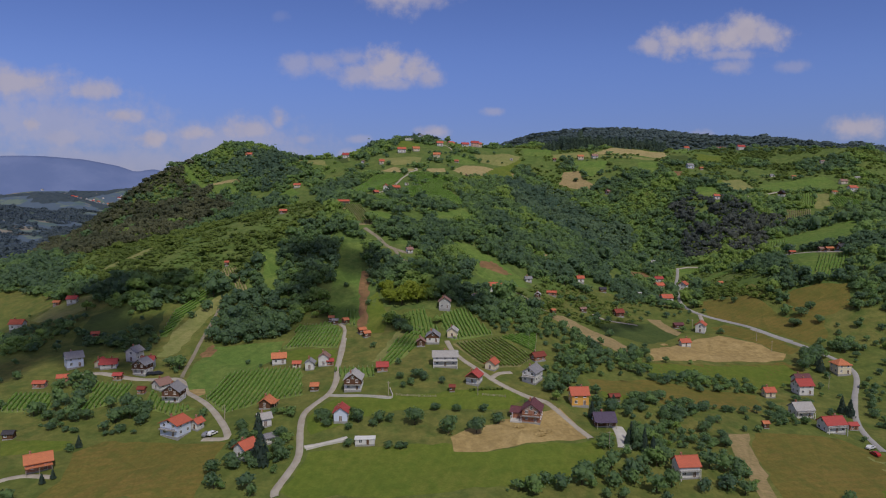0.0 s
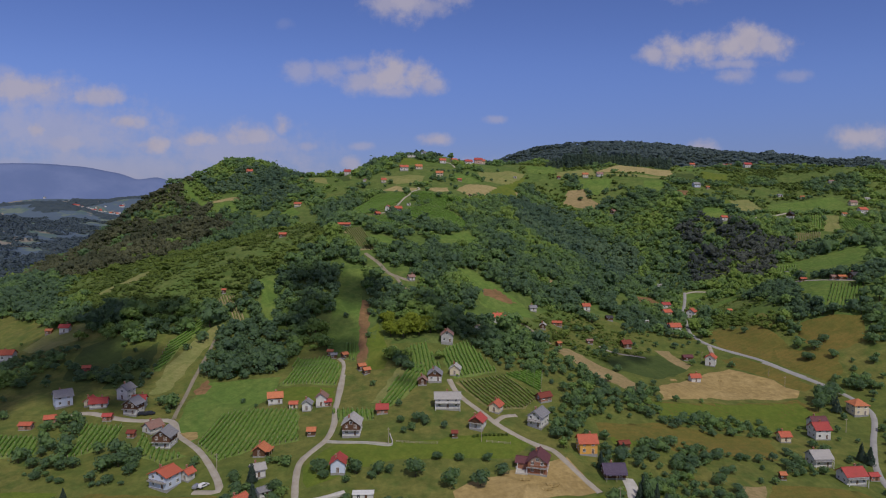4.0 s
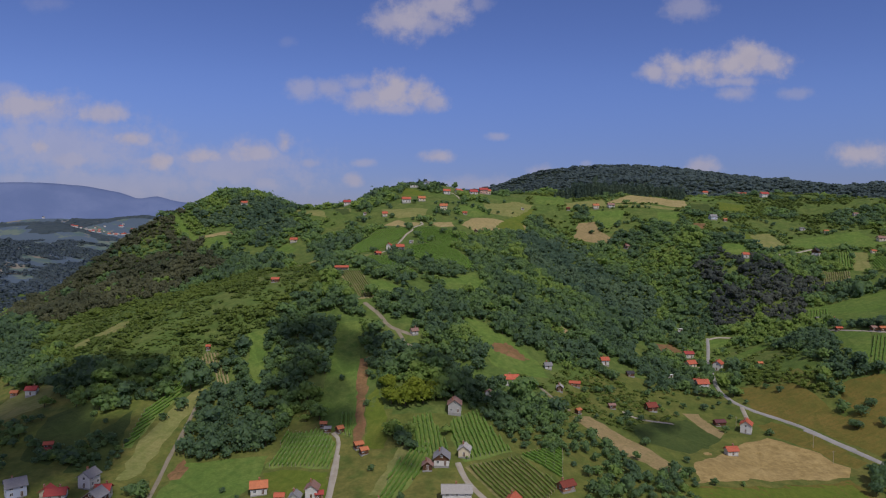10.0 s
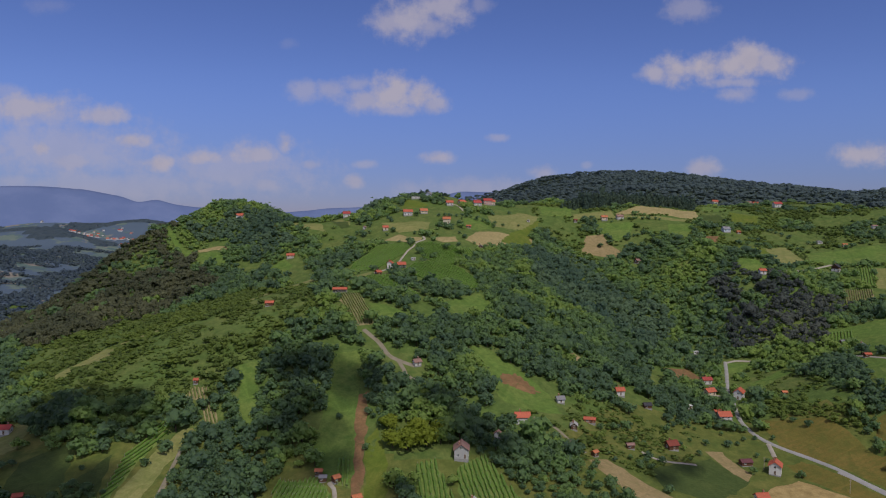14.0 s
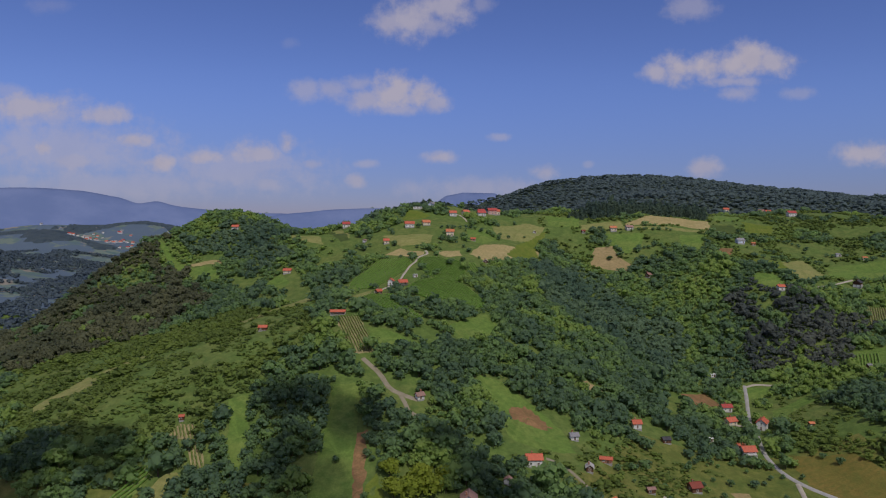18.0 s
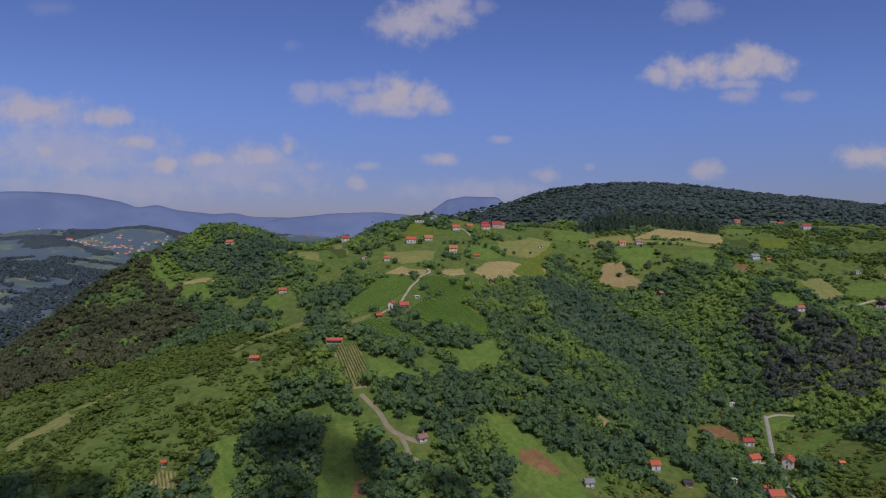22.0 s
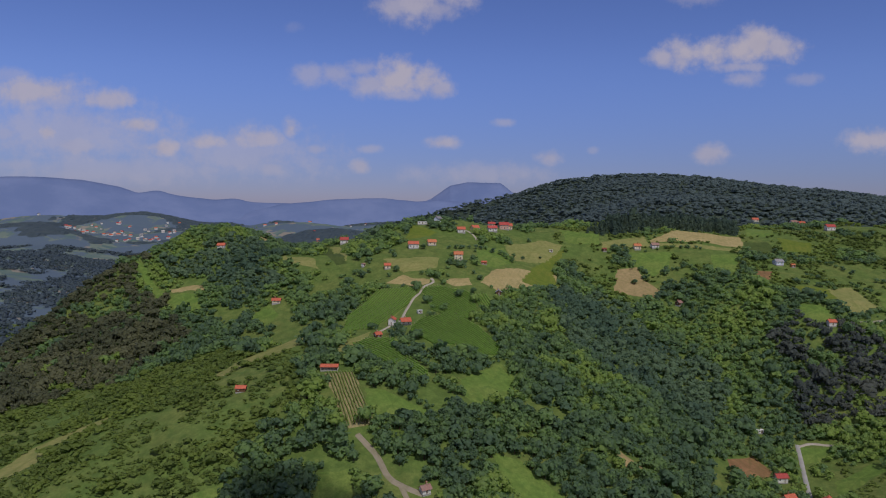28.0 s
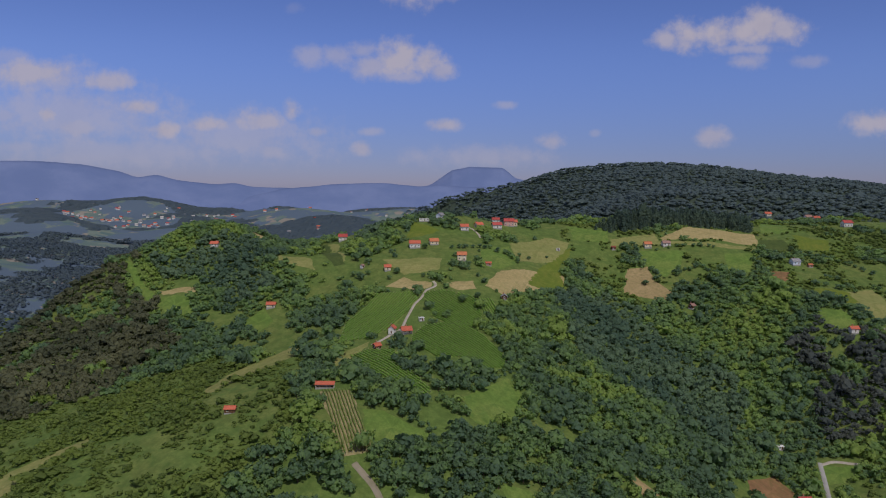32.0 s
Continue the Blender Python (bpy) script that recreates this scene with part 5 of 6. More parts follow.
# ---- vineyards ----
def vineyard(kind, heading, *outline):
    """Rows of vines along the heading inside an outline; each row follows the ground."""
    PLOTS.append(list(outline))
    bare = kind == "stakes"
    lifts[0] = 0.05 + (lifts[0] - 0.05 + 0.023) % 0.12
    tagged(draped("vineyard_ground", list(outline), LAND[{"vine": "vinesoil", "stakes": "palesoil", "dryvine": "stakesoil"}[kind]], lifts[0] + 0.08), "grassy strip of ground between vine rows", "ground", kind="structure")
    p = np.array(outline, float)
    c = p.mean(0)
    a = radians(heading)
    e, s = np.array([math.cos(a), math.sin(a)]), np.array([-math.sin(a), math.cos(a)])
    local = np.stack([(p - c) @ e, (p - c) @ s], -1)
    cz = float(height(*c))
    words = {"vine": "rows of green grape vines on the slope", "dryvine": "rows of yellowish vines on brown soil", "stakes": "rows of young vines on pale wooden stakes"}
    owner = new("vineyard")
    owner.location = (c[0], c[1], cz)
    tagged(owner, words[kind], "vineyard")
    gap, rng = (2.1 if not bare else 1.65), random.Random(int(c[0] * 7 + c[1]))
    for off in np.arange(local[:, 1].min() + gap * 0.6, local[:, 1].max(), gap):
        cuts = []
        for (x0, y0), (x1, y1) in zip(local, np.roll(local, -1, 0)):
            if (y0 > off) != (y1 > off):
                cuts.append(x0 + (x1 - x0) * (off - y0) / (y1 - y0))
        cuts.sort()
        for lo, hi in zip(cuts[::2], cuts[1::2]):
            if hi - lo < 4:
                continue
            n = max(3, int((hi - lo) / 1.1))
            t = np.linspace(lo + 0.6, hi - 0.6, n)
            wob = off + 0.12 * np.sin(t * 0.21 + off)
            q = c + t[:, None] * e + wob[:, None] * s
            z = height(q[:, 0], q[:, 1]) - cz
            verts, faces, mats = [], [], []
            wide, tall = (0.6, 1.0) if not bare else (0.42, 0.95)
            for i in range(n):
                f = rng.uniform(0.55, 1.2)
                k = wide * f * (0.5 if i in (0, n - 1) else 1)
                h = tall * rng.uniform(0.75, 1.15)
                for side, up in ((-0.5, 0.25), (-1.0, 0.6), (-0.75, 0.92), (0.7, 1.0), (1.0, 0.6), (0.5, 0.25)):
                    g = q[i] - c + s * k * (side + rng.uniform(-0.25, 0.25))
                    verts.append((g[0], g[1], z[i] + 0.25 + h * up))
            for i in range(n - 1):
                for k in range(5):
                    b = i * 6 + k
                    faces.append((b, b + 1, b + 7, b + 6))
            me = mesh_from("vine_trellis", np.array(verts), np.array(faces), [FOLIAGE["vine" if kind == "vine" else "dryvine"]], smooth=False)
            tint = me.attributes.new("tint", "FLOAT", "POINT")
            tint.data.foreach_set("value", np.repeat(np.clip(np.random.default_rng(int(abs(off * 10))).normal(0.5, 0.22, n), 0, 1), 6).astype(np.float32))
            row = piece("vine_trellis", me, owner)
            bm = bmesh.new()
            for i in range(0, n, 4 if not bare else 2):
                g = q[i] - c
                r = 0.05 if not bare else 0.07
                box(bm, g[0] - r, g[0] + r, g[1] - r, g[1] + r, z[i] - 0.2, z[i] + (1.9 if not bare else 1.5))
            tagged(part("post_line", bm, POST, row), kind="stuff")


vineyard("vine", 88, (-102, 281), (-100, 314), (-68, 314), (-60, 282), (-79, 276), (-89, 268))
vineyard("vine", 82, (-82, 352), (-81, 375), (-64, 368), (-54, 357), (-54, 339), (-84, 346))
vineyard("vine", 72, (-18, 350), (-8, 355), (-14, 330), (-26, 309), (-31, 309), (-26, 335))
vineyard("vine", 99, (-1, 375), (12, 386), (27, 351), (5, 338), (-1, 358))
vineyard("dryvine", 122, (5, 334), (29, 347), (45, 328), (37, 316), (27, 312), (19, 313))
vineyard("vine", 135, (30, 349), (52, 363), (47, 333))
vineyard("vine", 100, (-51, 310), (-32, 309), (-31, 298), (-48, 298))
vineyard("vine", 102, (-149, 268), (-158, 301), (-141, 301), (-137, 278))
vineyard("vine", 105, (-184, 272), (-188, 290), (-173, 289), (-162, 271))
vineyard("vine", 105, (-124, 274), (-129, 292), (-119, 279), (-102, 271), (-110, 264))
vineyard("stakes", 118, (-146, 430), (-143, 440), (-136, 439), (-120, 411), (-127, 412), (-136, 429))
vineyard("stakes", 110, (-83, 543), (-67, 544), (-50, 498), (-64, 491))
vineyard("vine", 108, (1, 683), (14, 687), (20, 670), (10, 663))
vineyard("vine", 55, (276, 490), (289, 475), (269, 443), (254, 456))
vineyard("vine", 62, (287, 601), (305, 594), (288, 561), (281, 572))
vineyard("stakes", 63, (335, 661), (357, 653), (339, 623), (323, 632))
vineyard("vine", 75, (393, 680), (405, 652), (390, 627), (376, 650))
vineyard("vine", 62, (373, 699), (383, 695), (361, 656), (353, 663))
vineyard("vine", 64, (-158, 391), (-149, 413), (-143, 419), (-144, 407), (-150, 387), (-151, 362), (-155, 361))
vineyard("vine", 97, (-19, 376), (-11, 380), (-2, 351), (-3, 343), (-17, 343))
vineyard("vine", 84, (-80, 353), (-77, 372), (-65, 374), (-56, 360), (-55, 348))
vineyard("vine", 97, (-56, 385), (-50, 384), (-47, 361), (-53, 364))
vineyard("vine", -46, (-40, 624), (-33, 639), (-7, 647), (8, 629), (20, 612), (19, 598), (7, 592), (-5, 599), (-22, 596), (-40, 613))
vineyard("vine", -47, (-75, 591), (-64, 601), (-50, 601), (-38, 575), (-24, 552), (-29, 546), (-42, 554), (-60, 568))
vineyard("vine", 66, (-87, 616), (-87, 652), (-71, 692), (-43, 692), (-39, 679), (-48, 653), (-56, 635), (-68, 620))
vineyard("vine", -49, (-36, 686), (-22, 693), (2, 686), (7, 662), (4, 644), (-14, 639), (-27, 652))


# ---- trees ----
def crown_shape(seed, lobes, leaves_n, size, core=3, cone=False, lift=0.15):
    """A crown in a unit box: leaf clumps (bent quads) round some lobes, with a rough inner mass. Returns vertices and quads."""
    rng = np.random.default_rng(seed)
    verts, quads, norms = [], [], []
    if cone:
        cen = np.array([(0, 0, 0.12 + 0.8 * k / lobes) for k in range(lobes)])
        rad = np.array([(0.46 * (1 - k / lobes) + 0.05, 0.46 * (1 - k / lobes) + 0.05, 0.11) for k in range(lobes)])
    else:
        cen = np.array([(0, 0, 0.62)] + [(0.27 * math.cos(k * 2.4 + seed) * rng.uniform(0.6, 1.2), 0.27 * math.sin(k * 2.4 + seed) * rng.uniform(0.6, 1.2), rng.uniform(0.36, 0.78)) for k in range(lobes - 1)])
        rad = np.array([(0.30, 0.30, 0.36)] + [tuple(rng.uniform(0.17, 0.26) * np.array((1, 1, rng.uniform(0.75, 1.05)))) for _ in range(lobes - 1)])
    share = rad[:, 0] * rad[:, 2]
    which = rng.choice(len(cen), leaves_n, p=share / share.sum())
    for k in range(leaves_n):
        d = rng.normal(size=3)
        d[2] = abs(d[2]) * 0.9 - 0.25 if rng.random() < 0.8 else d[2]
        d /= np.linalg.norm(d) + 1e-9
        o = cen[which[k]] + d * rad[which[k]] * rng.uniform(0.86, 1.12)
        nrm = d + rng.normal(size=3) * 0.45
        nrm /= np.linalg.norm(nrm)
        t = np.cross(nrm, rng.normal(size=3))
        t /= np.linalg.norm(t) + 1e-9
        b = np.cross(nrm, t)
        s = size * rng.uniform(0.6, 1.3)
        base = len(verts)
        for i, j, up in ((-1, -0.7, -0.3), (0.9, -1, 0.05), (1, 0.8, -0.3), (-0.8, 1, 0.1)):
            verts.append(o + t * i * s + b * j * s + nrm * up * s)
            norms.append(d * 0.56 + nrm * 0.44 + np.array((0, 0, lift)))
        quads.append((base, base + 1, base + 2, base + 3))
    for c, r in list(zip(cen, rad))[:max(1, core)]:
        base = len(verts)
        k = 0.95 if not cone else 0.75
        for zz, rr in ((-0.45, 0.85), (0.45, 0.8)):
            for i in range(5):
                a = i * 2 * math.pi / 5 + zz
                verts.append(c + np.array((math.cos(a) * rr, math.sin(a) * rr, zz)) * r * k * rng.uniform(0.88, 1.1))
                norms.append(np.array((math.cos(a) * rr, math.sin(a) * rr, zz + 0.25)))
        verts.append(c + np.array((0, 0, 0.98)) * r * k)
        norms.append(np.array((0, 0, 1.0)))
        for i in range(5):
            quads.append((base + i, base + (i + 1) % 5, base + 5 + (i + 1) % 5, base + 5 + i))
        quads.append((base + 10, base + 5, base + 6, base + 7))
        quads.append((base + 10, base + 7, base + 8, base + 9))
    norms = np.array(norms)
    return np.array(verts), np.array(quads), norms / np.linalg.norm(norms, axis=1)[:, None]


def trunk_shape(r=0.03, top=0.6, sides=5):
    """A tapered trunk with two limbs in the same unit box."""
    verts, quads = [], []
    for p, q, r0, r1 in (((0, 0, -0.06), (0.01, 0.01, top), r, r * 0.5), ((0.005, 0, top * 0.45), (0.2, 0.08, top * 1.05), r * 0.55, r * 0.2), ((0, 0.005, top * 0.55), (-0.17, -0.12, top * 1.1), r * 0.5, r * 0.2)):
        p, q, base = np.array(p), np.array(q), len(verts)
        for c, rr in ((p, r0), (q, r1)):
            for i in range(sides):
                a = i * 2 * math.pi / sides
                verts.append(c + np.array((math.cos(a) * rr, math.sin(a) * rr, 0)))
        for i in range(sides):
            quads.append((base + i, base + (i + 1) % sides, base + sides + (i + 1) % sides, base + sides + i))
    out = np.array(verts) * np.array((1, 1, 0))
    return np.array(verts), np.array(quads), out / (np.linalg.norm(out, axis=1)[:, None] + 1e-6)


SHAPES = {
    "near": [crown_shape(251 + k, 9, 120, 0.058, 3, lift=0.5) for k in range(6)],
    "wood": [crown_shape(11 + k, 8, 64, 0.082, 3, lift=0.6) for k in range(7)],
    "upland": [crown_shape(211 + k, 6, 28, 0.102, 2, lift=0.7) for k in range(7)],
    "bush": [crown_shape(31 + k, 5, 30, 0.11, 3, lift=0.8) for k in range(5)],
    "dark": [crown_shape(51 + k, 7, 60, 0.085, 4, lift=0.8) for k in range(5)],
    "brush": [crown_shape(231 + k, 3, 11, 0.17, 1, lift=0.9) for k in range(5)],
    "pine": [crown_shape(71 + k, 6, 40, 0.1, 4, cone=True) for k in range(4)],
    "far": [crown_shape(91 + k, 3, 9, 0.15, 1, lift=1.2) for k in range(5)],
}
TRUNK = tuple(v[:k] for v, k in zip(trunk_shape(), (10, 5, 10)))


def stand(name, label, kind, spots, material):
    """Many trees joined in one mesh: spots are rows of x, y, height, width, tint."""
    rng = np.random.default_rng(len(spots))
    vs, qs, mi, tn, ns, base = [], [], [], [], [], 0
    shapes = SHAPES["upland" if kind in ("teal", "dusk") else kind]
    pick, turn = rng.integers(0, len(shapes), len(spots)), rng.uniform(0, 6.28, len(spots))
    zs = height(spots[:, 0], spots[:, 1])
    for k in range(len(shapes)):
        rows = np.nonzero(pick == k)[0]
        if not len(rows):
            continue
        sv, sq, sn = shapes[k]
        leaf = len(sq)
        if kind not in ("far", "bush", "brush", "upland", "teal", "dusk"):
            sq = np.concatenate([sq, TRUNK[1] + len(sv)])
            sv = np.concatenate([sv, TRUNK[0]])
            sn = np.concatenate([sn, TRUNK[2]])
        c, s = np.cos(turn[rows])[:, None], np.sin(turn[rows])[:, None]
        w, h = spots[rows, 3][:, None], spots[rows, 2][:, None]
        x = (sv[None, :, 0] * c - sv[None, :, 1] * s) * w + spots[rows, 0][:, None]
        y = (sv[None, :, 0] * s + sv[None, :, 1] * c) * w + spots[rows, 1][:, None]
        sink = 0.2 if kind in ("far", "brush", "upland", "teal", "dusk", "bush") else 0.1
        z = (sv[None, :, 2] - sink) * h + zs[rows][:, None]
        vs.append(np.stack([x, y, z], -1).reshape(-1, 3))
        qs.append((sq[None] + (np.arange(len(rows)) * len(sv))[:, None, None] + base).reshape(-1, 4))
        m = np.zeros(len(sq), int)
        m[leaf:] = 1
        mi.append(np.tile(m, len(rows)))
        tn.append(np.repeat(spots[rows, 4], len(sv)))
        ns.append(np.stack([sn[None, :, 0] * c - sn[None, :, 1] * s, sn[None, :, 0] * s + sn[None, :, 1] * c, np.repeat(sn[None, :, 2], len(rows), 0)], -1).reshape(-1, 3))
        base += len(rows) * len(sv)
    me = mesh_from(name, np.concatenate(vs), np.concatenate(qs), [material, BARK if kind != "dark" else PALE_BARK], np.concatenate(mi), smooth=True)
    me.normals_split_custom_set_from_vertices(np.concatenate(ns).astype(np.float32))
    tint = me.attributes.new("tint", "FLOAT", "POINT")
    tint.data.foreach_set("value", np.concatenate(tn).astype(np.float32))
    return tagged(new(name, me), label, "trees", kind="stuff")


def scatter(low, high, step, seed):
    rng = np.random.default_rng(seed)
    gx, gy = np.meshgrid(np.arange(low[0], high[0], step), np.arange(low[1], high[1], step))
    gx = gx + (np.arange(gx.shape[0]) % 2)[:, None] * step / 2
    return gx.ravel() + rng.uniform(-0.42, 0.42, gx.size) * step, gy.ravel() + rng.uniform(-0.42, 0.42, gx.size) * step, rng


def clear_of(x, y, margin=1.5):
    free = np.ones(x.shape, bool)
    for poly in PLOTS:
        free &= ~inside(poly, x, y)
    for hx, hy, r in FOOTPRINTS:
        free &= (x - hx) ** 2 + (y - hy) ** 2 > r * r
    for pts, width in TRACKS:
        for p in pts:
            free &= (x - p.x) ** 2 + (y - p.y) ** 2 > (width / 2 + margin) ** 2
    return free


def zone_at(x, y, *kinds):
    got = np.zeros(x.shape, bool)
    for k, poly in ZONES:
        if k in kinds:
            got |= inside(poly, x, y)
    return got


def patches(x, y, scale, seed):
    """Slow random field in 0..1 that groups trees of a kind."""
    return np.array([noise.noise((a * scale, b * scale, seed)) for a, b in zip(x, y)]) * 0.5 + 0.5


def build_woods():
    x, y, rng = scatter((-520, 330), (560, 1000), 4.6, 3)
    z = height(x, y)
    keep = ((z > 27) | (y > 470) | zone_at(x, y, "thick")) & (np.abs(x - 0.05 * y) < 0.62 * y + 110)
    x, y, z = x[keep], y[keep], z[keep]
    keep = clear_of(x, y) & ~zone_at(x, y, "orchard")
    x, y, z = x[keep], y[keep], z[keep]
    jx, jy = x + 44 * (patches(x, y, 0.03, 21.0) - 0.5), y + 44 * (patches(x, y, 0.03, 27.0) - 0.5)
    sparse, bush = zone_at(jx, jy, "sparse"), zone_at(jx, jy, "bush")
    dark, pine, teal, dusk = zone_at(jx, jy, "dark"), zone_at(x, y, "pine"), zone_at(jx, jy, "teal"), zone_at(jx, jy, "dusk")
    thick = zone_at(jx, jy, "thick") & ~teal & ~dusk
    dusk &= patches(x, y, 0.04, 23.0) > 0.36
    dark &= patches(x, y, 0.035, 17.0) + 0.5 * (patches(x, y, 0.12, 19.0) - 0.5) > 0.34
    lot = rng.uniform(0, 1, len(x))
    clump = patches(x, y, 0.021, 4.0) + 0.45 * (patches(x, y, 0.06, 6.0) - 0.5)
    solid = dark | pine | teal | dusk
    high = (y > 690) & (x > 90) & ~solid & ~thick
    village = (y > 700) & (x > -125) & (x <= 90) & ~solid
    opened = zone_at(x, y, "open")
    need = np.where(opened & ~thick, 0.71, np.where(solid | zone_at(jx, jy, "dark"), -1.0, np.where(sparse & ~thick, 0.66, np.where(village & ~thick, 0.62, np.where(high, 0.45, np.where(thick, 0.18, np.where(bush, 0.48, 0.37)))))))
    stay = (clump > need) | (lot < np.where(opened & ~thick, 0.035, np.where(bush, 0.10, 0.06)))
    x, y, bush, dark, pine, teal, dusk, high, clump = (v[stay] for v in (x, y, bush, dark, pine, teal, dusk, high, clump))
    mood, size = 0.55 * patches(x, y, 0.013, 9.0) + 0.45 * patches(x, y, 0.034, 5.0), rng.lognormal(0.0, 0.3, len(x))
    tint = np.clip(0.46 + 3.8 * (mood - 0.5) + rng.normal(0, 0.2, len(x)), 0, 1)
    shrub = (bush | high & (clump < 0.62)) & ~dark & ~pine & ~teal & ~dusk
    tall = np.where(shrub, 2.9, np.where(pine, 9.5, 5.8)) * size * (0.8 + 0.4 * patches(x, y, 0.045, 31.0)) * np.where(y > 690, np.where(pine, np.where(x < 60, 0.5, 1.0), 0.85), 1.0)
    wide = np.where(shrub, 4.4, np.where(pine, 5.5, 6.2)) * size * rng.uniform(0.9, 1.15, len(x))
    spots = np.stack([x, y, tall, wide, tint], -1)
    under = ~shrub & ~pine & (rng.uniform(0, 1, len(x)) < np.where(y > 640, 0.4, 0.8))
    low = np.stack([x[under] + rng.uniform(2.0, 3.2, under.sum()), y[under] + rng.uniform(1.8, 3.2, under.sum()), tall[under] * 0.62, wide[under] * 0.6, np.clip(tint[under] + rng.normal(0, 0.2, under.sum()), 0, 1)], -1)
    low = low[clear_of(low[:, 0], low[:, 1], 0.5)]
    stand("undergrowth", "young trees and bushes filling the gaps of the wood", "brush", low, FOLIAGE["wood"])
    for lo, hi in ((0, 430), (430, 545), (545, 680), (680, 2000)):
        band = (y >= lo) & (y < hi)
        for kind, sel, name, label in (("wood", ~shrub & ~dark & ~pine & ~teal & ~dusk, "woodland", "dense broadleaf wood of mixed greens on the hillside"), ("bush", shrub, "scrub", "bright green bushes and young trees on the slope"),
                                       ("dark", dark, "dark_woodland", "dark brownish green oak wood with pale trunks"), ("teal", teal, "shaded_wood", "dense blue-green wood on the slope"), ("dusk", dusk & ~teal & ~dark & ~pine, "dusky_wood", "dark purplish green wood in the hollow"), ("pine", pine, "pine_wood", "dark green band of conifers")):
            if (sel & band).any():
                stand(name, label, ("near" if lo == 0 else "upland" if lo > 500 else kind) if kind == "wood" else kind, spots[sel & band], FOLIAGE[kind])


def build_far_woods():
    x, y, rng = scatter((-1700, 500), (1400, 2300), 8.6, 8)
    z = height(x, y)
    hillside = (y > 930) & (x > -80) & (z > 105) & ~zone_at(x, y, "pine")
    near = (y < 1000) & (x > -520) & (x < 560)
    gap = patches(x, y, 0.005, 14.0) + 0.3 * (patches(x, y, 0.02, 3.0) - 0.5)
    keep = ~near & ((hillside & (gap < 0.93)) | (((x < -330) | (y > 1000) & (x < 60)) & (gap < 0.60)))
    keep &= (np.abs(x - 0.03 * y) < 0.70 * y + 40) & ((x < 300) | (y < 1640))
    x, y = x[keep], y[keep]
    keep = clear_of(x, y) & ((x > -80) | (rng.uniform(0, 1, len(x)) < 0.78))
    x, y = x[keep], y[keep]
    size, mood = rng.lognormal(0, 0.25, len(x)), patches(x, y, 0.006, 2.0)
    spots = np.stack([x, y, np.where(x > -80, 5.5, 7.0) * size, np.where(x > -80, 12.5, 11.5) * size, np.clip(0.45 + 0.9 * (mood - 0.5) + rng.normal(0, 0.1, len(x)), 0, 1)], -1)
    right = spots[:, 0] > -80
    stand("distant_forest", "dark green forest covering the far hill, haze painted into its colour", "far", spots[right], FOLIAGE["far"])
    stand("distant_woods", "dark woods on the far side of the valley, painted haze-blue", "far", spots[~right], FOLIAGE["hazy"])


def build_canopy():
    """Woods on the far plain: one uneven sheet of treetops, dropping to the ground at its edges."""
    rng = np.random.default_rng(9)
    xs, ys = np.arange(-3400, 900, 12.0), np.arange(2150, 4600, 12.0)
    gx, gy = np.meshgrid(xs, ys)
    gx, gy = gx + rng.uniform(-5, 5, gx.shape), gy + rng.uniform(-5, 5, gy.shape)
    flat = (gx.ravel(), gy.ravel())
    gap = (patches(*flat, 0.0024, 5.0) + 0.35 * (patches(*flat, 0.010, 3.0) - 0.5) + 0.15 * (patches(*flat, 0.035, 8.0) - 0.5)).reshape(gx.shape)
    wood = (gap < 0.465) & ((gx + 1330) ** 2 + (gy - 2800) ** 2 > 230 ** 2) & ((gx + 1600) ** 2 + (gy - 3350) ** 2 > 260 ** 2) & (np.abs(gx) < 0.75 * gy + 60)
    z = height(gx, gy) + np.where(wood, rng.uniform(3, 10, gx.shape), -3.0)
    w, h = len(xs), len(ys)
    i = (np.arange(h - 1)[:, None] * w + np.arange(w - 1)[None, :]).ravel()
    any_wood = (wood[:-1, :-1] | wood[1:, :-1] | wood[:-1, 1:] | wood[1:, 1:]).ravel()
    i = i[any_wood]
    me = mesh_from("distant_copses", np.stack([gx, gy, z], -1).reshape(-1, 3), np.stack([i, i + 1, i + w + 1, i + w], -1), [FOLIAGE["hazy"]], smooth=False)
    tint = me.attributes.new("tint", "FLOAT", "POINT")
    tint.data.foreach_set("value", rng.uniform(0.1, 0.9, w * h).astype(np.float32))
    tagged(new("distant_copses", me), "woods painted haze-blue, scattered over the far plain", "trees", kind="stuff")


def build_brush():
    """Low brush that carpets the slopes of the spur."""
    x, y, rng = scatter((-330, 400), (260, 680), 3.4, 12)
    keep = zone_at(x, y, "bush") & (patches(x, y, 0.05, 8.0) + 0.4 * (patches(x, y, 0.015, 3.0) - 0.5) > 0.45)
    x, y = x[keep], y[keep]
    keep = clear_of(x, y, 0.5)
    x, y = x[keep], y[keep]
    size = rng.lognormal(0, 0.42, len(x))
    spots = np.stack([x, y, 1.0 * size, 3.3 * size, np.clip(0.3 + 0.7 * patches(x, y, 0.03, 5.0) + rng.normal(0, 0.15, len(x)), 0, 1)], -1)
    stand("brush", "low bright green brush covering the spur", "brush", spots, FOLIAGE["bush"])


build_woods()
build_brush()
build_far_woods()
build_canopy()


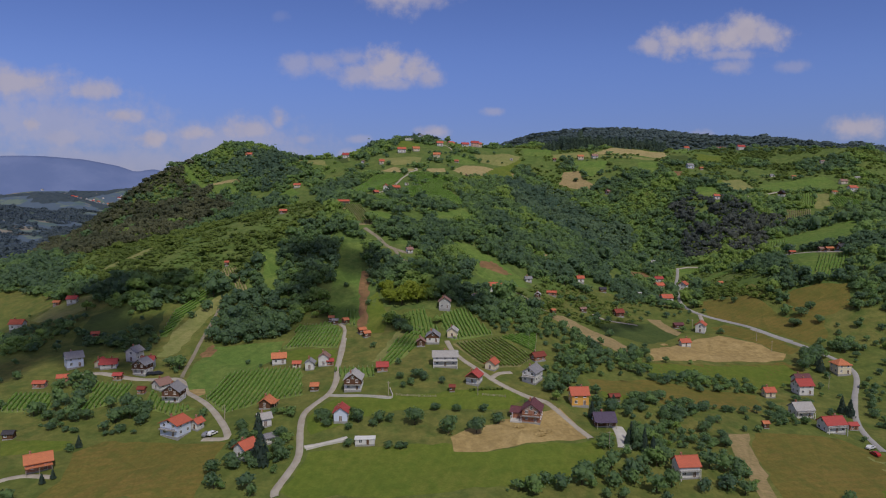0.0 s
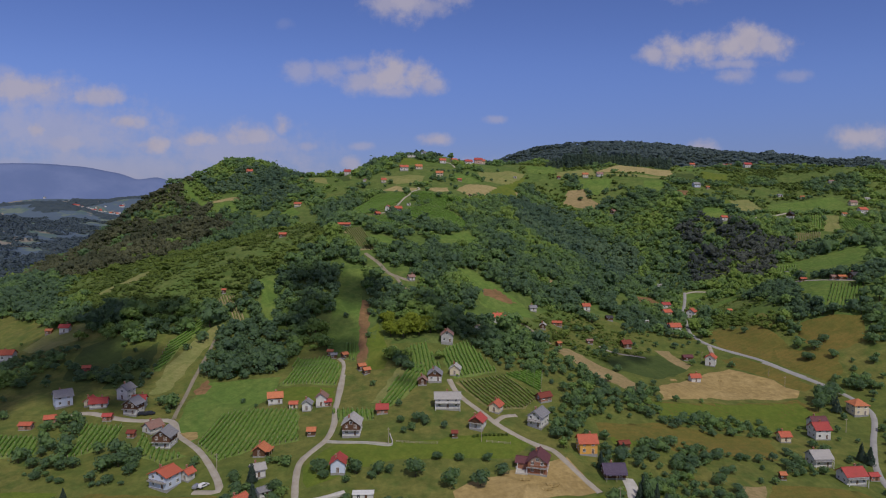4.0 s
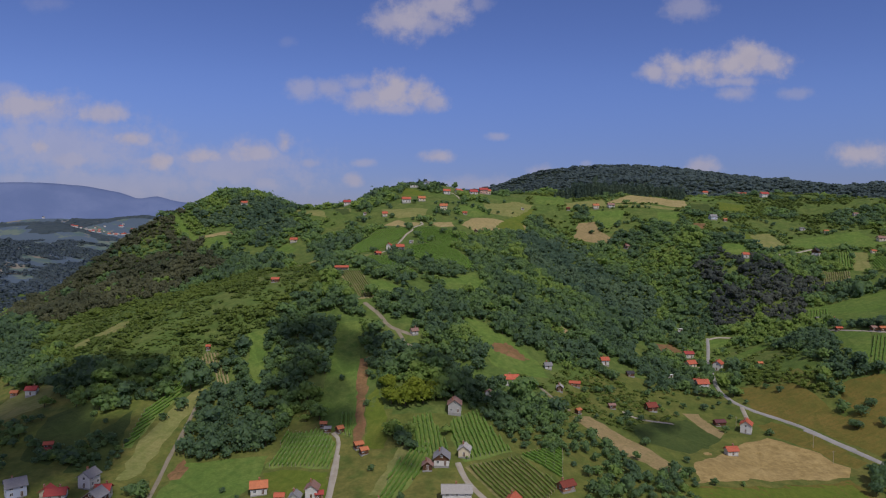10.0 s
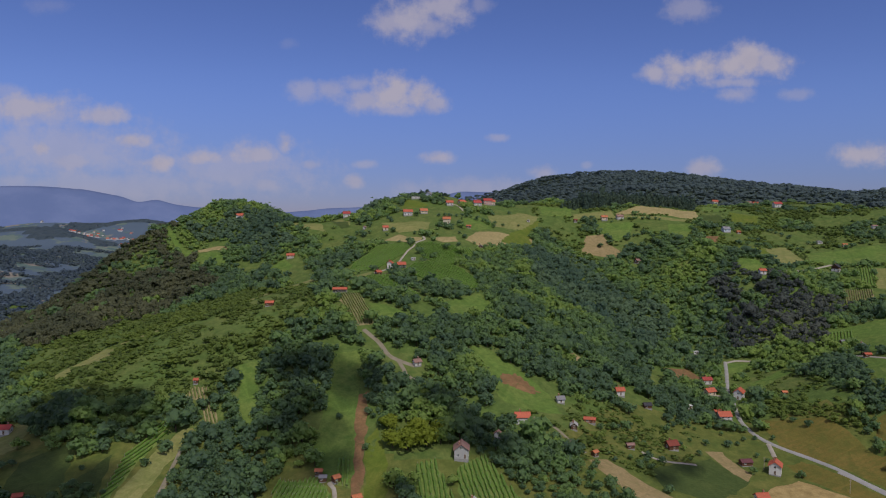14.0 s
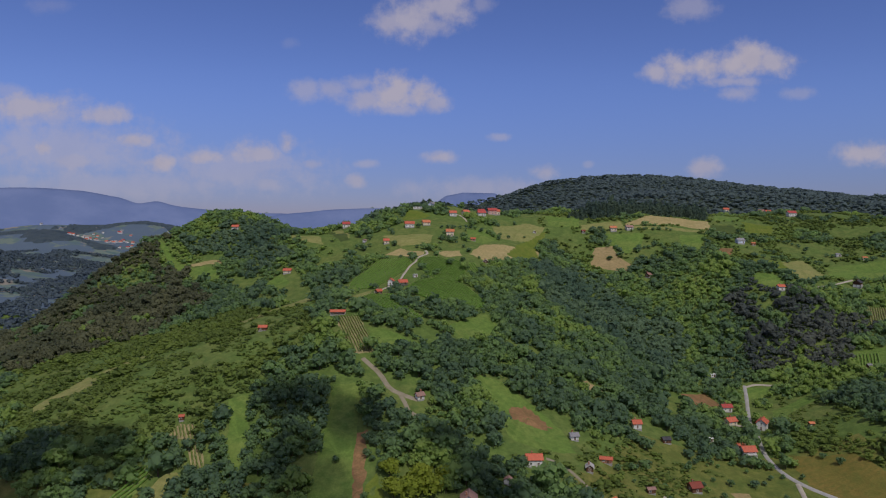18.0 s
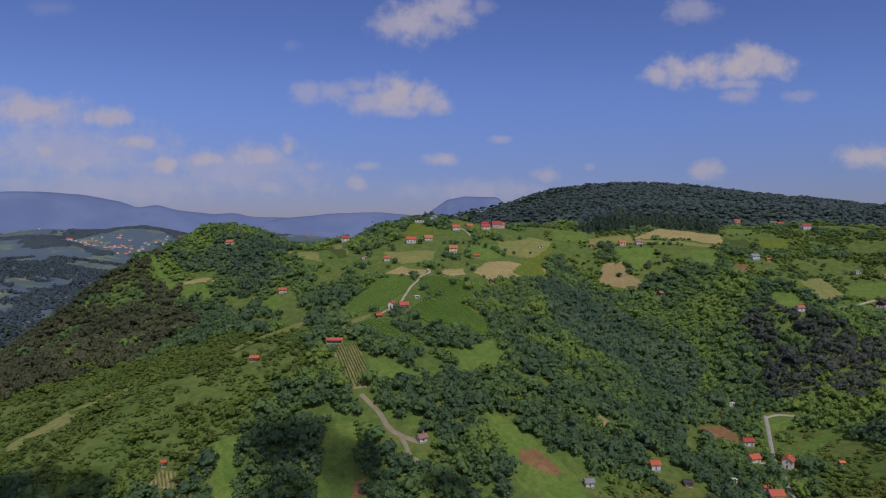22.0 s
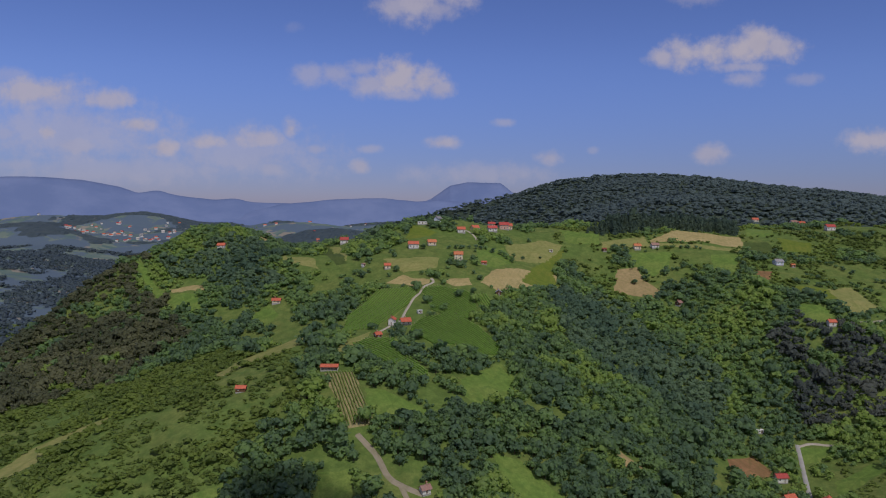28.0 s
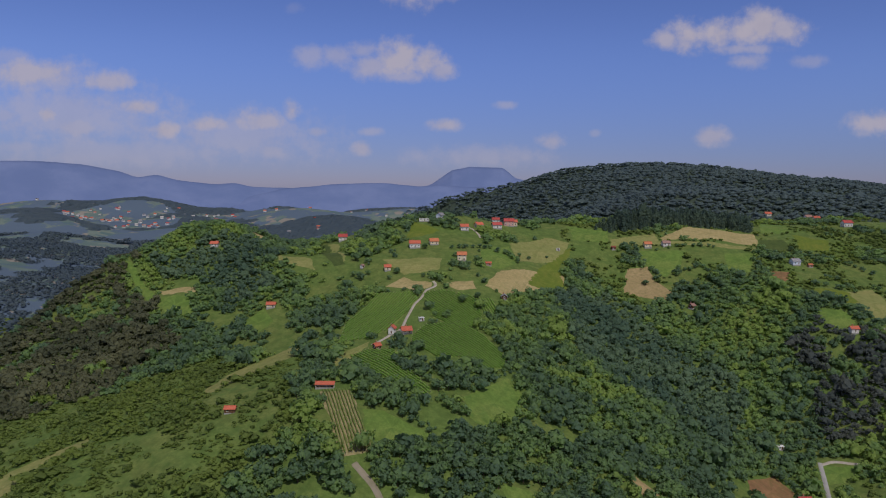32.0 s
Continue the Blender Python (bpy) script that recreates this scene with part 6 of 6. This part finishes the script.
def master_tree(kind, seed, name, label, shape):
    owner = new(name)
    tagged(owner, label, "tree")
    v, q, nv = shape
    me = mesh_from("crown", v, q, [FOLIAGE[kind]], smooth=True)
    me.normals_split_custom_set_from_vertices(nv.astype(np.float32))
    tint = me.attributes.new("tint", "FLOAT", "POINT")
    tint.data.foreach_set("value", np.full(len(v), 0.3, np.float32))
    piece("crown", me, owner)
    tv, tq, _ = trunk_shape(0.032, 0.62, 7)
    piece("trunk", mesh_from("trunk", tv, tq, [BARK], smooth=True), owner)
    return owner


MASTERS = {
    "garden": [master_tree("wood", k, "garden_tree", "round green fruit tree in a garden", crown_shape(120 + k, 10, 400, 0.042)) for k in range(5)],
    "bright": [master_tree("bush", k, "young_tree", "bright green young tree among meadows", crown_shape(140 + k, 8, 300, 0.05)) for k in range(3)],
    "spruce": [master_tree("pine", k, "spruce", "tall dark green spruce beside the houses", crown_shape(160 + k, 11, 380, 0.05, cone=True)) for k in range(2)],
    "yellow": [master_tree("yellow", k, "flowering_tree", "yellow-green broad tree on the slope", crown_shape(180 + k, 10, 420, 0.045)) for k in range(2)],
}
USED = set()


def plant(kind, x, y, tall, wide, rng):
    src = rng.choice(MASTERS[kind])
    m = pose(x, y, float(height(x, y)) - (0.1 * tall if kind != "spruce" else 0.0), 0, 0, rng.uniform(0, 360)) @ Matrix.Diagonal((wide, wide, tall, 1))
    if src not in USED:
        USED.add(src)
        src.matrix_basis = m
        return src
    ob = copy_thing(src, pose(0, 0, 0))
    ob.matrix_basis = m
    return ob


def build_gardens():
    x, y, rng = scatter((-260, 195), (300, 520), 6.0, 6)
    free = clear_of(x, y, 1.0) & ((height(x, y) <= 27) & (y < 470))
    grove, orchard = zone_at(x, y, "grove"), zone_at(x, y, "orchard")
    chance = np.where(grove, 0.8, np.where(orchard, 0.65, np.where(x > 60, 0.26, 0.07)))
    free &= rng.uniform(0, 1, len(x)) < chance
    x, y, big = x[free], y[free], np.where(grove, 7.0, 4.4)[free] * rng.uniform(0.5, 1.2, free.sum())
    spots = np.stack([x, y, big, big * rng.uniform(0.85, 1.15, len(x)), np.clip(rng.normal(0.36, 0.22, len(x)), 0, 1)], -1)
    stand("orchard_trees", "round fruit trees and groves scattered between the fields", "near", spots, FOLIAGE["wood"])


build_gardens()


def build_thickets():
    """Orchard bushes and wild shrubs that fill the strips between the houses."""
    x, y, rng = scatter((-260, 195), (330, 420), 3.1, 15)
    keep = zone_at(x, y, "thicket") & ~zone_at(x, y, "grove") & (rng.uniform(0, 1, len(x)) < 0.72)
    x, y = x[keep], y[keep]
    free = np.ones(x.shape, bool)
    for hx, hy, r in FOOTPRINTS:
        free &= (x - hx) ** 2 + (y - hy) ** 2 > (r * 0.95) ** 2
    for pts, width in TRACKS:
        for p in pts:
            free &= (x - p.x) ** 2 + (y - p.y) ** 2 > (width / 2 + 1.2) ** 2
    x, y = x[free], y[free]
    size = rng.lognormal(0, 0.35, len(x))
    spots = np.stack([x, y, 3.1 * size, 3.6 * size, np.clip(0.42 + 1.4 * (patches(x, y, 0.03, 5.0) - 0.5) + rng.normal(0, 0.2, len(x)), 0, 1)], -1)
    stand("orchard_thicket", "mixed green bushes and fruit trees between the houses", "near", spots, FOLIAGE["wood"])


build_thickets()


def tree(kind, x, y, tall, wide):
    plant(kind, x, y, tall, wide, HEDGE_DICE)


HEDGE_DICE = random.Random(77)
THICKET = {"spots": []}


def hedge(kind, tall, wide, gap, *line):
    """A hedgerow of trees along a line; wild ones are gathered into one thicket mesh."""
    for (x0, y0), (x1, y1) in zip(line, line[1:]):
        n = max(1, int(math.hypot(x1 - x0, y1 - y0) / gap))
        for k in range(n):
            f = (k + HEDGE_DICE.uniform(0.1, 0.9)) / n
            x, y, s = x0 + (x1 - x0) * f + HEDGE_DICE.uniform(-1.4, 1.4), y0 + (y1 - y0) * f + HEDGE_DICE.uniform(-1.4, 1.4), HEDGE_DICE.uniform(0.7, 1.25)
            if not clear_of(np.array([x]), np.array([y]), 0.6)[0] and kind != "wild":
                continue
            if kind == "wild":
                THICKET["spots"].append((x, y, tall * s, wide * s, HEDGE_DICE.uniform(0.1, 0.7)))
            else:
                plant(kind, x, y, tall * s, wide * s, HEDGE_DICE)


tree("garden", -46, 258, 5, 5)
tree("garden", -33, 256, 5, 5)
tree("garden", -25, 257, 5.5, 6)
tree("garden", -21, 258, 4, 4)
tree("garden", -11, 256, 8, 9)
tree("garden", 2, 250, 8, 8)
tree("garden", 13, 252, 7, 8)
tree("garden", 22, 261, 5, 6)
tree("garden", -35, 241, 3.5, 4.5)
tree("garden", -20, 240, 3, 4)
tree("garden", -16, 239, 3, 4)
tree("garden", -14, 239, 3, 3)
tree("garden", -27, 254, 3.5, 4)
hedge("garden", 3.5, 4.5, 3.6, (-3, 268), (4, 270), (11, 271), (17, 271))
hedge("garden", 4, 4, 4, (-51, 263), (-47, 260), (-44, 257))
hedge("garden", 3.6, 4, 7, (107, 325), (115, 332), (126, 330), (138, 330), (146, 328), (163, 341))
hedge("garden", 3.8, 4.4, 5, (95, 292), (105, 288), (114, 285), (131, 289), (144, 286))
hedge("garden", 4.5, 5, 5, (81, 280), (94, 274))
hedge("garden", 4.5, 5, 5, (102, 265), (111, 264), (110, 247))
hedge("garden", 8, 4.5, 4, (76, 260), (71, 242), (76, 240))
hedge("garden", 4, 5, 5, (-131, 250), (-123, 253), (-116, 259))
hedge("garden", 3.5, 4.5, 5, (-158, 256), (-141, 253))
hedge("bright", 3, 3.4, 4, (1, 287), (14, 288), (26, 289))
hedge("garden", 4.5, 5, 5, (77, 327), (89, 328), (98, 322))
hedge("garden", 4.5, 5, 6, (44, 293), (50, 288), (55, 295))
hedge("garden", 5, 5, 5, (228, 384), (233, 377))
hedge("garden", 5, 5, 5, (-20, 293), (-16, 295), (-9, 293), (-5, 296))
hedge("garden", 5.5, 5.5, 5, (-40, 280), (-35, 285), (-32, 285), (-29, 289))
hedge("garden", 3, 3, 4, (130, 281), (135, 278), (149, 279), (159, 281))
hedge("garden", 3.5, 4, 6, (190, 283), (198, 302), (210, 322))
hedge("wild", 5, 6, 4.5, (21, 400), (30, 392), (41, 386), (47, 376), (55, 368))
hedge("wild", 5, 6, 5, (-2, 402), (9, 407), (18, 412), (23, 409))
hedge("garden", 3.2, 3.6, 5, (20, 380), (26, 368), (35, 360))
hedge("garden", 3.2, 3.6, 5, (15, 387), (23, 369), (31, 356), (40, 356))
hedge("wild", 4.5, 5, 5, (73, 435), (86, 441), (99, 456))
hedge("wild", 4.5, 5, 5, (137, 492), (139, 478), (124, 464))
hedge("wild", 5, 5.5, 5, (185, 572), (166, 539), (162, 516))
hedge("wild", 4, 4.5, 5, (183, 507), (190, 499), (192, 489))
hedge("wild", 6, 7, 5, (-140, 397), (-143, 390), (-146, 382))
hedge("wild", 6, 7, 5, (-179, 399), (-172, 406), (-157, 400), (-154, 408))
hedge("wild", 5, 6, 6, (-208, 361), (-204, 368), (-185, 349), (-172, 345), (-184, 359))
tree("garden", -23, 351, 7, 9)
tree("garden", -19, 347, 6, 7)
tree("garden", -60, 413, 4, 4)
tree("garden", -96, 325, 2.8, 3)
tree("garden", -88, 318, 2, 2.2)
tree("garden", 219, 410, 6, 6.5)
tree("garden", 231, 407, 6, 6.5)
tree("garden", 235, 425, 6, 7)
tree("garden", 181, 483, 4, 4.5)
tree("garden", 199, 474, 4, 4.5)
tree("garden", 203, 464, 5, 5)
tree("yellow", -31, 389, 10, 12)
tree("yellow", -24, 387, 12, 14)
tree("yellow", -15, 389, 11, 13)
tree("yellow", -20, 395, 12, 13)
tree("yellow", -9, 397, 9, 11)
tree("yellow", -34, 402, 9, 10)
tree("garden", 155, 788, 5.5, 7)
tree("garden", 10, 711, 5, 6)
tree("garden", 4, 684, 6, 6)
tree("garden", 286, 679, 11, 10)
tree("garden", 44, 789, 4, 4.2)
tree("garden", 52, 787, 4, 4.5)
tree("garden", 70, 802, 3, 3.4)
tree("garden", -94, 749, 8, 8)
tree("garden", -86, 759, 8, 7)
tree("garden", -93, 778, 8, 8)
tree("garden", -78, 763, 7, 7)
tree("garden", -38, 767, 6, 6)
tree("garden", -58, 722, 6, 7)
tree("garden", -14, 736, 5, 6)
tree("garden", -1, 740, 4, 4)
tree("garden", -37, 716, 4, 4)
tree("garden", -7, 676, 7, 8)
hedge("wild", 5, 5.5, 4.5, (24, 784), (34, 785), (43, 768))
hedge("wild", 4.5, 5, 4.5, (-15, 775), (-0, 785), (20, 790))
hedge("wild", 6, 6.5, 5, (-93, 724), (-85, 714), (-79, 725))
hedge("wild", 5, 6, 4.5, (-30, 654), (-22, 650), (-14, 655))
hedge("wild", 6, 7, 4.5, (-50, 584), (-40, 574), (-31, 570), (-23, 557), (-14, 560), (-11, 574))
hedge("wild", 6, 7, 4.5, (-72, 574), (-61, 563), (-50, 548), (-37, 540), (-25, 539))
hedge("wild", 5, 6, 5, (193, 812), (181, 797), (196, 804), (211, 811), (216, 796))
hedge("wild", 4, 5, 5, (189, 839), (217, 844), (237, 840))
hedge("wild", 5, 6, 5, (263, 808), (242, 776), (227, 774), (211, 783))
hedge("wild", 5, 6, 5, (289, 768), (301, 760), (313, 756))
hedge("wild", 5, 6, 5, (375, 981), (372, 927), (378, 904), (389, 884))
hedge("wild", 4.5, 5.5, 5, (308, 845), (330, 835), (347, 817), (358, 793))
hedge("wild", 4, 5, 5, (366, 779), (383, 774), (390, 752), (418, 759))
hedge("wild", 4, 5, 5, (337, 771), (345, 760), (349, 749))
hedge("wild", 6, 7, 5, (310, 629), (324, 625), (347, 631), (359, 626), (371, 639))
hedge("wild", 4.5, 5.5, 5, (307, 789), (320, 774), (316, 751))
hedge("wild", 5, 6, 5, (265, 719), (288, 732), (294, 712))
tree("spruce", -135, 242, 5, 2.6)
tree("spruce", -134, 217, 4, 2.2)
tree("spruce", -132, 220, 3.6, 2)
tree("spruce", -65, 232, 12, 6.5)
tree("spruce", -63, 227, 8, 4.5)
tree("garden", -74, 227, 6, 7)
tree("garden", -79, 222, 6, 6.5)
tree("garden", -60, 238, 6, 6)
tree("garden", -58, 232, 6, 6)
tree("garden", -61, 246, 6, 6.5)
tree("garden", -75, 246, 5, 6)
tree("garden", -78, 253, 5, 5.5)
tree("spruce", -71, 252, 8, 4)
tree("garden", -131, 263, 6, 7)
tree("garden", -126, 264, 7, 8)
tree("garden", -120, 262, 6, 7)
tree("garden", -143, 263, 5, 6)
tree("garden", -147, 262, 5, 6)
tree("garden", -154, 264, 5, 6)
tree("garden", -160, 265, 5, 6)
tree("garden", -48, 257, 6, 6.5)
tree("garden", -45, 253, 4, 5)
tree("garden", -34, 257, 6, 6.5)
tree("spruce", 184, 296, 9, 4)
tree("spruce", 182, 299, 9, 4)
for tx, ty, th, tw in ((200, 364, 10, 9), (203, 361, 11, 9), (197, 357, 9, 8), (207, 366, 11, 9), (193, 353, 8, 7), (226, 372, 7, 8), (232, 372, 6, 7), (222, 376, 7, 8), (246, 393, 5, 6), (218, 412, 6, 8), (227, 421, 7, 9),
                       (113, 325, 4, 5), (101, 317, 4, 5), (139, 332, 4, 5), (128, 329, 4, 4.5), (152, 331, 3.6, 4), (109, 357, 6, 6), (99, 343, 5, 6), (91, 334, 5, 5.5), (81, 341, 5, 6), (75, 325, 5, 6),
                       (115, 288, 5, 6), (104, 288, 5, 6), (94, 277, 6, 7), (108, 284, 5, 6), (111, 272, 4.5, 5), (97, 273, 5, 5.5), (82, 282, 5, 6), (88, 289, 5, 6), (77, 273, 6, 5), (168, 303, 5, 6), (150, 300, 4, 5),
                       (166, 309, 4, 5), (149, 287, 5, 6), (143, 282, 5, 6), (176, 290, 4, 5), (156, 282, 4, 5)):
    tree("garden", tx, ty, th, tw)
for k in range(9):
    tree("bright", 12 + 14 * k / 8, 286 + 3 * k / 8, 1.5, 1.7)
tree("spruce", 73, 281, 6, 3.2)
tree("spruce", 61, 269, 8, 3.4)
tree("spruce", 201, 351, 9, 5)
tree("spruce", 203, 360, 8, 5)
tree("spruce", 72, 250, 9, 3)
tree("spruce", 75, 243, 10, 3.4)
tree("spruce", 77, 239, 9, 3.2)
tree("spruce", 74, 248, 7, 3)
tree("spruce", 70, 247, 7, 3)

stand("hedgerow_thicket", "dark green hedgerows and thickets between the fields", "wood", np.array(THICKET["spots"]), FOLIAGE["wood"])

# ---- small things ----
CAR_PAINT = {"white": plain("white_car_paint", (0.75, 0.75, 0.74), 0.25, 0.5), "grey": plain("grey_car_paint", (0.35, 0.36, 0.38), 0.25, 0.5, 0.4),
             "dark": plain("dark_car_paint", (0.03, 0.035, 0.05), 0.25, 0.5), "red": plain("red_car_paint", (0.40, 0.03, 0.03), 0.25, 0.5)}
RUBBER = plain("tyre_rubber", (0.02, 0.02, 0.02), 0.9)


def car(x, y, heading, colour):
    owner = new("car")
    z = float(height(x, y)) + 0.25
    owner.matrix_basis = pose(x, y, z, 0, 0, heading)
    tagged(owner, ("small white" if colour == "white" else colour) + " parked car beside the road", "car")
    bm = bmesh.new()
    side = [(-2.1, 0.3), (2.1, 0.3), (2.15, 0.75), (1.3, 0.92), (0.7, 1.42), (-1.3, 1.45), (-2.0, 0.95)]
    a = [bm.verts.new((px, -0.85, pz)) for px, pz in side]
    b = [bm.verts.new((px, 0.85, pz)) for px, pz in side]
    for f in (a, b[::-1], *[[a[i], b[i], b[(i + 1) % 7], a[(i + 1) % 7]] for i in range(7)]):
        bm.faces.new(f)
    bmesh.ops.recalc_face_normals(bm, faces=bm.faces[:])
    bmesh.ops.bevel(bm, geom=bm.edges[:], offset=0.06, segments=2, affect="EDGES")
    part("body", bm, CAR_PAINT[colour], owner)
    for s in (-1, 1):
        part("side_window", boxed(-1.2, 0.75, s * 0.86 - 0.015, s * 0.86 + 0.015, 0.98, 1.34), GLASS, owner)
    bm = boxed(-0.02, 0.02, -0.72, 0.72, -0.28, 0.28)
    bmesh.ops.transform(bm, matrix=pose(1.03, 0, 1.2, 0, -50, 0), verts=bm.verts[:])
    part("windscreen", bm, GLASS, owner)
    for px in (-1.3, 1.3):
        for s in (-1, 1):
            bm = bmesh.new()
            bmesh.ops.create_cone(bm, cap_ends=True, segments=14, radius1=0.32, radius2=0.32, depth=0.2, matrix=pose(px, s * 0.82, 0.32, 90, 0, 0))
            part("wheel", bm, RUBBER, owner)


def pole(x, y, tall):
    owner = new("utility_pole")
    owner.location = (x, y, float(height(x, y)))
    tagged(owner, "wooden utility pole with a crossarm", "pole")
    bm = bmesh.new()
    bmesh.ops.create_cone(bm, cap_ends=True, segments=8, radius1=0.14, radius2=0.09, depth=tall + 0.4, matrix=pose(0, 0, tall / 2 - 0.2))
    part("shaft", bm, POST, owner)
    part("crossarm", boxed(-0.7, 0.7, -0.06, 0.06, tall - 0.7, tall - 0.56), POST, owner)


def rubble(x, y, r, tall):
    bm = bmesh.new()
    bmesh.ops.create_icosphere(bm, subdivisions=3, radius=1.0)
    for v in bm.verts:
        k = 1 + 0.3 * noise.noise(v.co * 2.2 + Vector((x, y, 0)))
        v.co = Vector((v.co.x * r * k, v.co.y * r * 0.8 * k, max(-0.3, v.co.z * tall * k)))
    me = shared("rubble_mound", bm, LAND["sand"])
    ob = new("rubble_mound", me)
    ob.location = (x, y, float(height(x, y)))
    tagged(ob, "low pale heap of building rubble on bare ground", "heap")


def garden_wall(tall, *line):
    pts = smooth_line(line, 2.0)
    bm = bmesh.new()
    rows = []
    for i, q in enumerate(pts):
        way = (pts[min(i + 1, len(pts) - 1)] - pts[max(i - 1, 0)]).normalized()
        s, z = Vector((-way.y, way.x, 0)) * 0.14, float(height(q.x, q.y))
        rows.append([bm.verts.new(q + s * k + Vector((0, 0, z + h))) for k, h in ((-1, -0.4), (-1, tall), (1, tall), (1, -0.4))])
    for a, b in zip(rows, rows[1:]):
        for k in range(3):
            bm.faces.new([a[k], a[k + 1], b[k + 1], b[k]])
    bm.faces.new(rows[0])
    bm.faces.new(rows[-1][::-1])
    bmesh.ops.recalc_face_normals(bm, faces=bm.faces[:])
    tagged(new("garden_wall", shared("garden_wall", bm, PAVING["concrete"])), "low pale concrete garden wall along the lane", "wall", kind="structure")


def garden_fence(tall, *line):
    pts = smooth_line(line, 2.2)
    owner = new("garden_fence")
    base = Vector((pts[0].x, pts[0].y, float(height(pts[0].x, pts[0].y))))
    owner.location = base
    tagged(owner, "low wooden garden fence with pale posts", "fence")
    spots = [Vector((q.x, q.y, float(height(q.x, q.y)))) - base for q in pts]
    for p in spots:
        part("post", boxed(p.x - 0.07, p.x + 0.07, p.y - 0.07, p.y + 0.07, p.z - 0.3, p.z + tall), POST, owner)
    for p, q in zip(spots, spots[1:]):
        for h in (0.45, 0.9):
            bm = bmesh.new()
            bmesh.ops.create_cube(bm, size=1.0, matrix=Matrix.LocRotScale((p + q) / 2 + Vector((0, 0, h)), (q - p).to_track_quat("X", "Z"), ((q - p).length, 0.04, 0.1)))
            part("rail", bm, POST, owner)


pole(62, 243, 7)
pole(-23, 278, 7)
pole(190, 401, 7)
pole(161, 428, 7)
pole(192, 386, 7)
pole(193, 329, 7)
pole(-87, 261, 7)
pole(15, 283, 7)
car(172.2, 262.6, 25, "white")
car(-88.2, 250.1, 60, "white")
car(-90.3, 249.7, 70, "grey")
car(-135.0, 312.8, 10, "dark")
car(-138.4, 312.2, 20, "dark")
car(-135.7, 312.3, 20, "dark")
car(170.4, 256.9, 100, "red")
rubble(29.8, 257.1, 2.2, 0.9)
rubble(39.8, 254.6, 2.8, 0.9)
rubble(37.2, 251.2, 2.2, 0.8)
rubble(130.6, 390.8, 2.2, 0.8)
rubble(160.4, 399.4, 1.8, 0.7)
garden_wall(1.0, (-48, 280), (-34, 278), (-22, 277), (-23, 285))
garden_wall(0.7, (-50, 238), (-44, 241), (-36, 244))
garden_fence(1.1, (17, 283), (27, 283))
garden_fence(1.1, (-20, 280), (-3, 281))


for masters in MASTERS.values():
    for ob in masters:
        if ob not in USED:
            for o in (*ob.children_recursive, ob):
                bpy.data.objects.remove(o)
